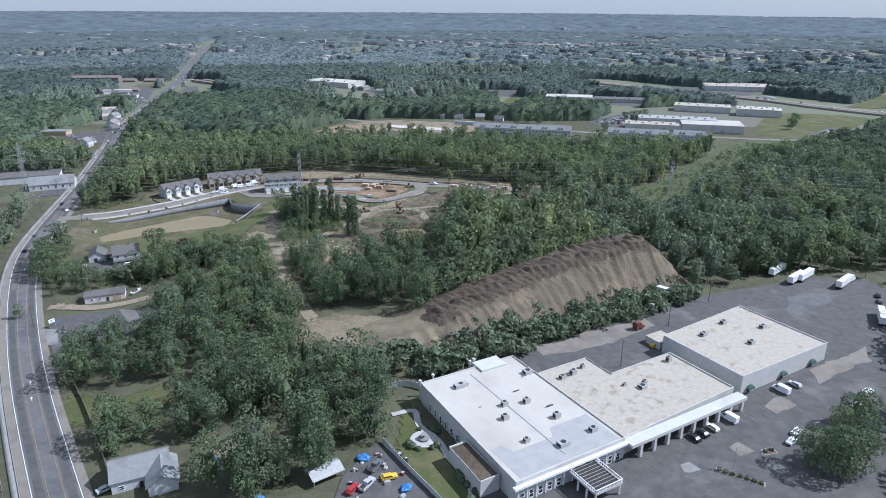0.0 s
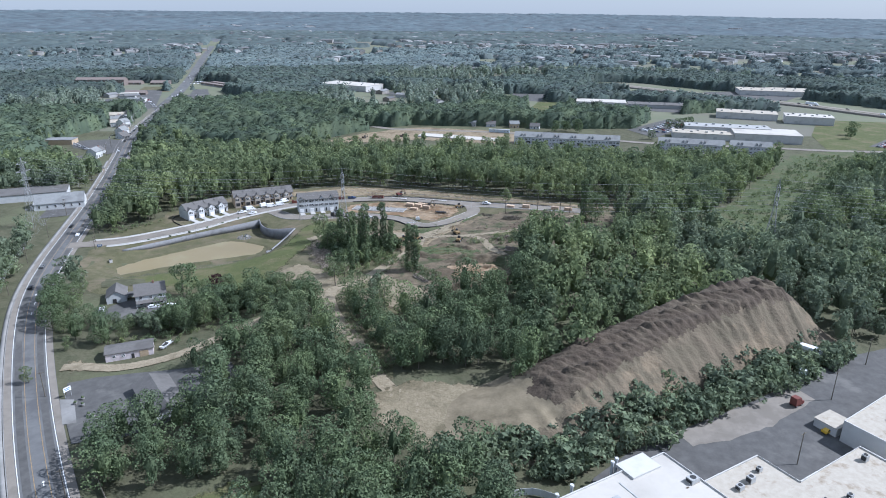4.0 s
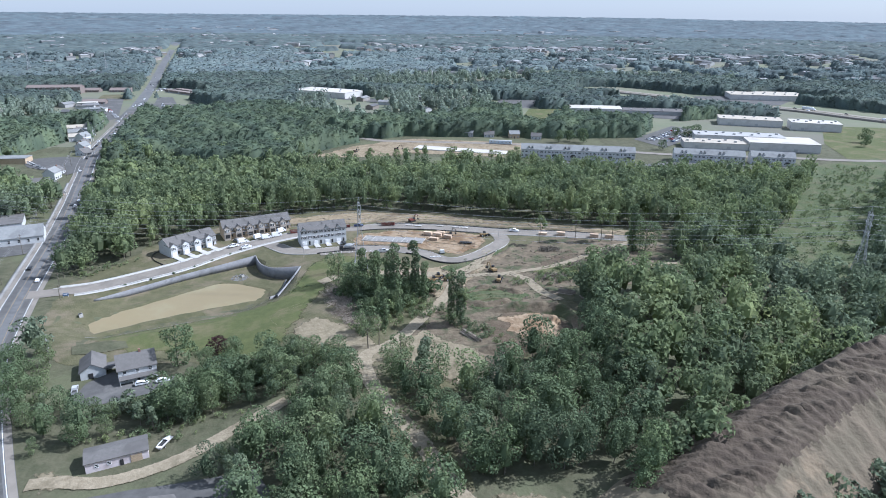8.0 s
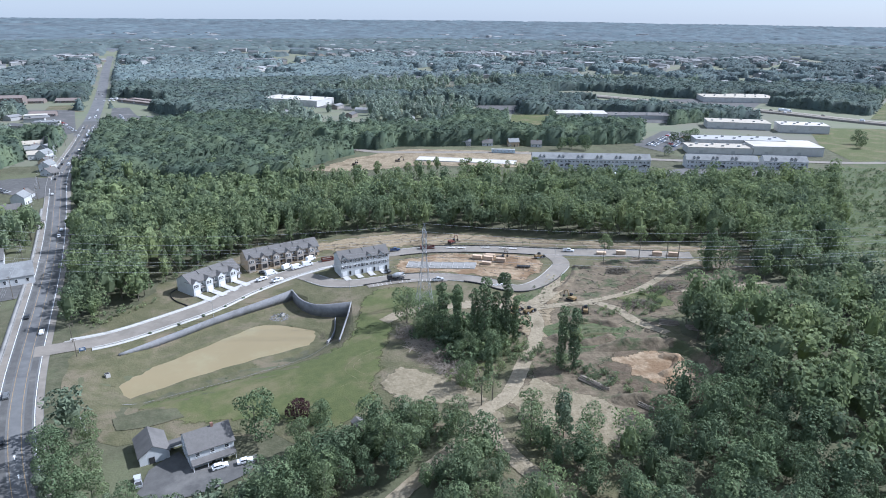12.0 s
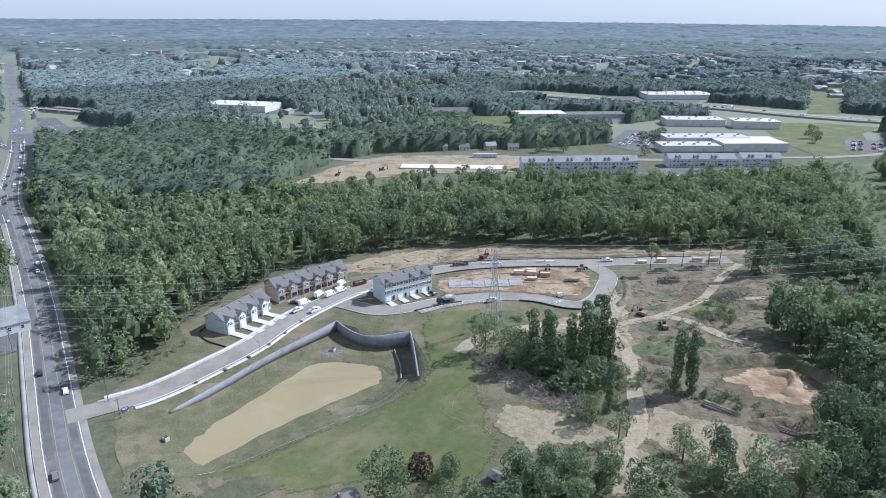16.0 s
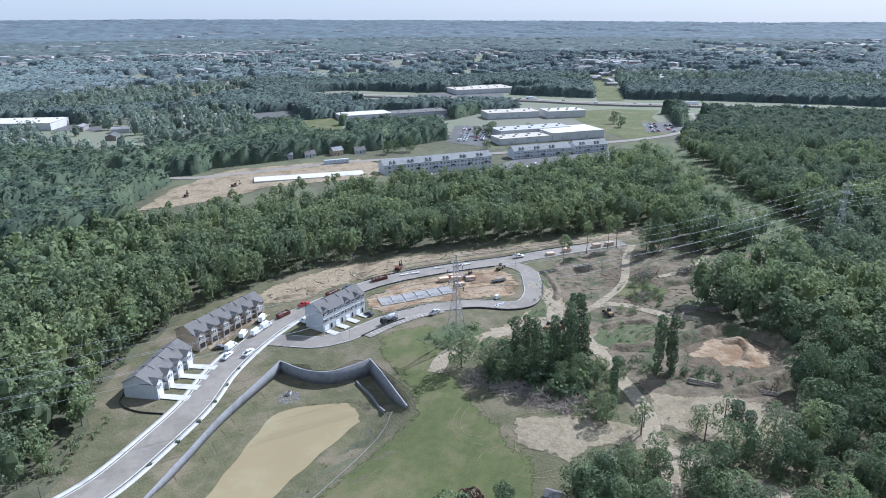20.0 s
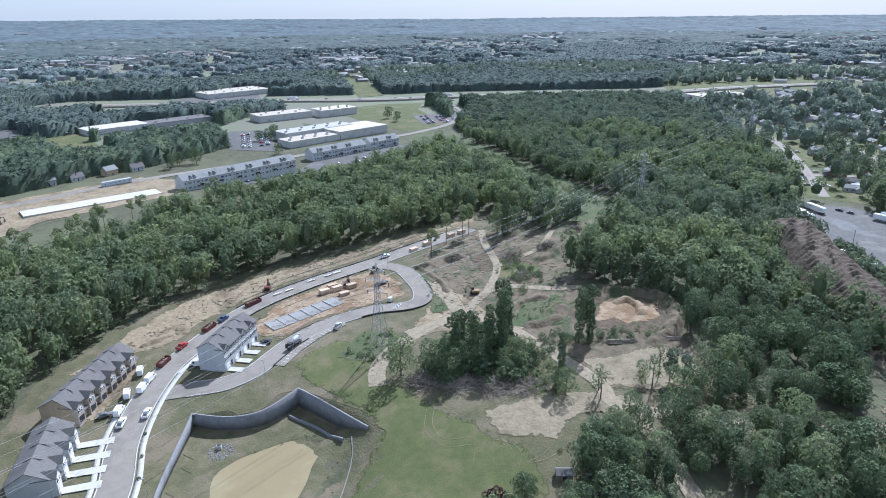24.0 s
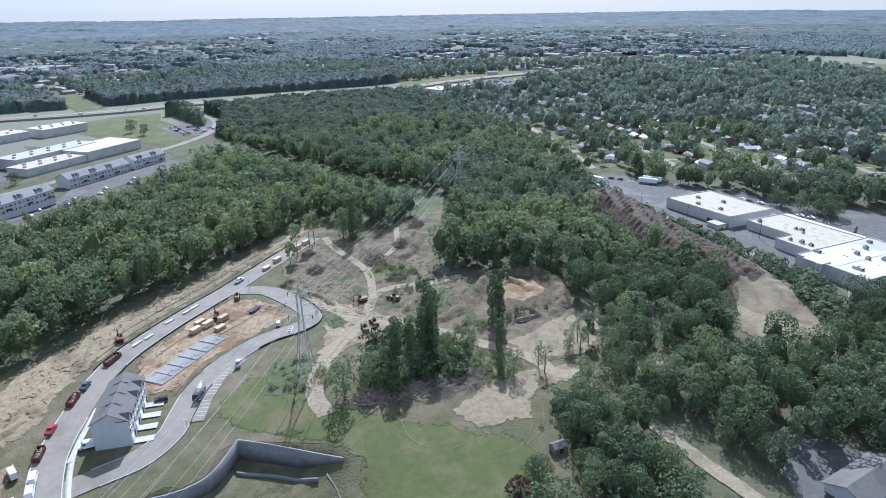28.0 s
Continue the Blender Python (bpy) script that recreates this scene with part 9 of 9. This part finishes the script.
for x0, y0, ux, uy, vx, vy, rows_, per in ((193, 786, 0.69, 0.73, 0.73, -0.69, (1, 7, 19, 25), 26), (400, 697, 0.75, 0.66, 0.66, -0.75, (4, 10, 22, 28, 40), 19)):
    for o in rows_:
        for k in range(per):
            if random.random() < 0.5:
                x, y = x0 + ux * 3.1 * k + vx * o, y0 + uy * 3.1 * k + vy * o
                lot_car(random.choice([0, 0, 2, 2, 3, 1, 5, 4]), on(x, y, math.degrees(math.atan2(vy, vx)), 0.35), "works car park")
for x0, y0, ux, uy, n, rz in ((-466, 1266, 0.76, -0.65, 22, 50), (-460, 1272, 0.76, -0.65, 22, 50), (-484, 1040, 0.45, -0.89, 14, 20), (-452, 985, 0.5, -0.86, 16, 30), (-440, 1000, 0.47, -0.88, 18, 25), (-392, 1060, 0.34, -0.94, 12, 75), (-385, 690, 0.72, -0.69, 8, 40)):
    for k in range(n):
        if random.random() < 0.7:
            lot_car(random.choice([0, 0, 2, 2, 3, 1, 5, 4]), on(x0 + ux * 4.6 * k, y0 + uy * 4.6 * k, rz + random.uniform(-4, 4), 0.4), "roadside lot")
for k in range(26):
    i = int(np.argmin(np.abs(main_line[:, 1] - random.uniform(560, 1500))))
    q = side_step(main_line, random.choice([-5.2, -2.6, 2.6, 5.2]))[i]
    lot_car(random.choice([0, 0, 2, 3, 1]), on(q[0], q[1], street_heading(main_line, *q), 0.3), "far road traffic")
for k in range(13):
    if random.random() < 0.75:
        c = random.choice([0, 2, 3, 1, 5])
        car("sedan", c, on(60 + k * 15, 684 - k * 3.2 - (12 if k % 2 else 4), 75, 0.35), CARWORDS[c] + " car before the apartments", "apartment cars")

# ---- streets of small houses ----
WALLS = [(WHITE, "white"), (TAN, "tan"), (GREYPATCH, "grey"), (BRICK, "brick"), (STUCCO, "pale")]
ROOFS = [PALESHINGLE, GREYMETAL, SHINGLE, PALESHINGLE]
small_houses, outlying = [], []


def small_house(k, m):
    wall, word = WALLS[k % 5]
    if len(small_houses) <= k:
        t = thing("house", m, word + " bungalow with pitched roof among garden trees", "house", "suburb houses")
        l, d2 = 11 + k % 3 * 1.5, 7.5 + k % 2
        part("wall", gable_walls(0, l, 0, d2, -2, 2.9 + (k % 4 == 3) * 2.4, 1.7), wall, t)
        part("roof", gable(0, l, 0, d2, 2.95 + (k % 4 == 3) * 2.4, 1.75), ROOFS[k % 4], t)
        for j in range(2):
            window(t, l * (j + 0.5) / 3, -0.02, 0.9, 1.3, 1.2)
        part("side_wing", gable_walls(l - 4, l, -2.5, d2, -2, 2.6, 1.2, "y"), wall, t)
        part("wing_roof", gable(l - 4, l, -2.5, d2 / 2, 2.65, 1.2, 0.35, 0.18, "y"), ROOFS[k % 4], t)
        small_houses.append(t)
        return t
    return copy_thing(small_houses[k], m)


def suburb():
    n, lots = 0, []
    for line in ROWS_OF_HOUSES:
        ribbon("road", line, -3.6, 3.6, STREET, 0.3, "pale residential street among trees", "road", cols=2)
        for side in (-1, 1):
            q = side_step(line, side * 17) + np.random.default_rng(len(line)).uniform(-5, 5, line.shape)
            for i in range(2, len(line) - 1, 2):
                if random.random() < 0.8:
                    h = street_heading(line, *line[i]) + (0 if side > 0 else 180) + random.choice([0, 0, 90]) + random.uniform(-9, 9)
                    k = n if n < 10 else random.randrange(10)
                    if n < 10 or (math.hypot(q[i][0] - 220, q[i][1] - 230) < 330 and n < 125):
                        small_house(k, on(q[i][0], q[i][1], h))
                        n += 1
                    else:
                        outlying.append((q[i][0], q[i][1], h))
                    if random.random() < 0.4:
                        e = side_step(line, side * 6.5)[i]
                        lots.append((e[0], e[1], h + 90))
                    if random.random() < 0.4 and 10 < n < 124:
                        d = side_step(line, side * 3.4)[i], side_step(line, side * 14)[i]
                        ribbon("driveway", np.array([d[0], (d[0] + d[1]) / 2, d[1]]) + 2.5, -1.6, 1.6, WORN, 0.28, "concrete drive of a house", "driveway", cols=2)
    for x in (300, 470, 650, 830):
        line = np.array([(x + 0.33 * s, 290 - 0.944 * s) for s in np.arange(-140, 520, 10)])
        line = line[inside(line[:, 0], line[:, 1], HOOD)]
        ribbon("road", line, -3.6, 3.6, STREET, 0.26, "pale residential street among trees", "road", cols=2)
    for x, y, h in lots[:22]:
        c = random.choice([0, 0, 2, 3, 1])
        car(random.choice(["sedan", "wagon"]), c, on(x, y, h, 0.3), CARWORDS[c] + " car parked along a suburban street", "street cars")
    # lawns between the houses
    drape("suburb_lawns", [(min(x, 1200), y) for x, y in HOOD], GRASS, 0.12, "gardens and lawns of a suburb", "lawn", 22)


suburb()


def speck_houses():
    """Roofs and walls of houses too far off to tell apart."""
    w, r = Shape(), Shape()
    rr = random.Random(5)
    spots = []
    for x0, y0, wide, deep, n in HAMLETS:
        for k in range(n):
            spots.append((x0 + rr.uniform(-wide, wide), y0 + rr.uniform(-deep, deep)))
    gx, gy = np.array([rr.uniform(-1900, 3000) for k in range(9000)]), np.array([rr.uniform(-900, 3000) for k in range(9000)])
    gr = np.hypot(gx, gy)
    rank = soft_noise(gx, gy, 26, 3) * 0.6 + soft_noise(gx, gy, 70, 4) * 0.4
    open_ = (gr > 1500) & (gr < 3000) & in_sight(gx, gy, 4) & (rank > 0.60) & clear_of(gx, gy)
    spots += list(zip(gx[open_][:900], gy[open_][:900]))
    spots = [(x, y, None) for x, y in spots] + outlying
    for x, y, turn in spots:
        if off_line(np.array([x]), np.array([y]), MAIN)[0] < 22 or off_line(np.array([x]), np.array([y]), HIGHWAY)[0] < 30:
            continue
        big = 1 if turn is not None else 1 + 1.4 * (rr.random() < 0.12) + min(1.6, math.hypot(x, y) / 2200)
        l, d2, h, z, a = rr.uniform(9, 15) * big, rr.uniform(7, 10) * big, rr.uniform(3.0, 4.5) * (1 + (big - 1) * 0.3), at(x, y), rr.uniform(0, 3.14) if turn is None else radians(turn)
        lift = 3 if math.hypot(x, y) > 2500 else 2 if math.hypot(x, y) > 1450 else 0
        m = Matrix.Translation((x, y, z + lift)) @ Matrix.Rotation(a, 4, "Z")
        for src, dst in ((gable_walls(0, l, 0, d2, -8, h, 2.0), w), (gable(0, l, 0, d2, h + 0.1, 2.1), r)):
            dst.add([m @ Vector(p) for p in src.v], src.f)
    walls = tagged(part("far_houses", w, surface("mixed_far_walls", (0.27, 0.27, 0.265), (0.44, 0.44, 0.435), 0.03, 0.9, (0.25, 0.22, 0.19), 0.012, 0.5, 0.6, island=0.25), None), "pale distant houses scattered among trees", "houses", kind="stuff")
    part("roofs", r, surface("mixed_far_roofs", (0.12, 0.12, 0.122), (0.19, 0.19, 0.188), 0.02, 0.9, (0.27, 0.27, 0.27), 0.01, 0.5, 0.6, island=0.3), walls)


speck_houses()
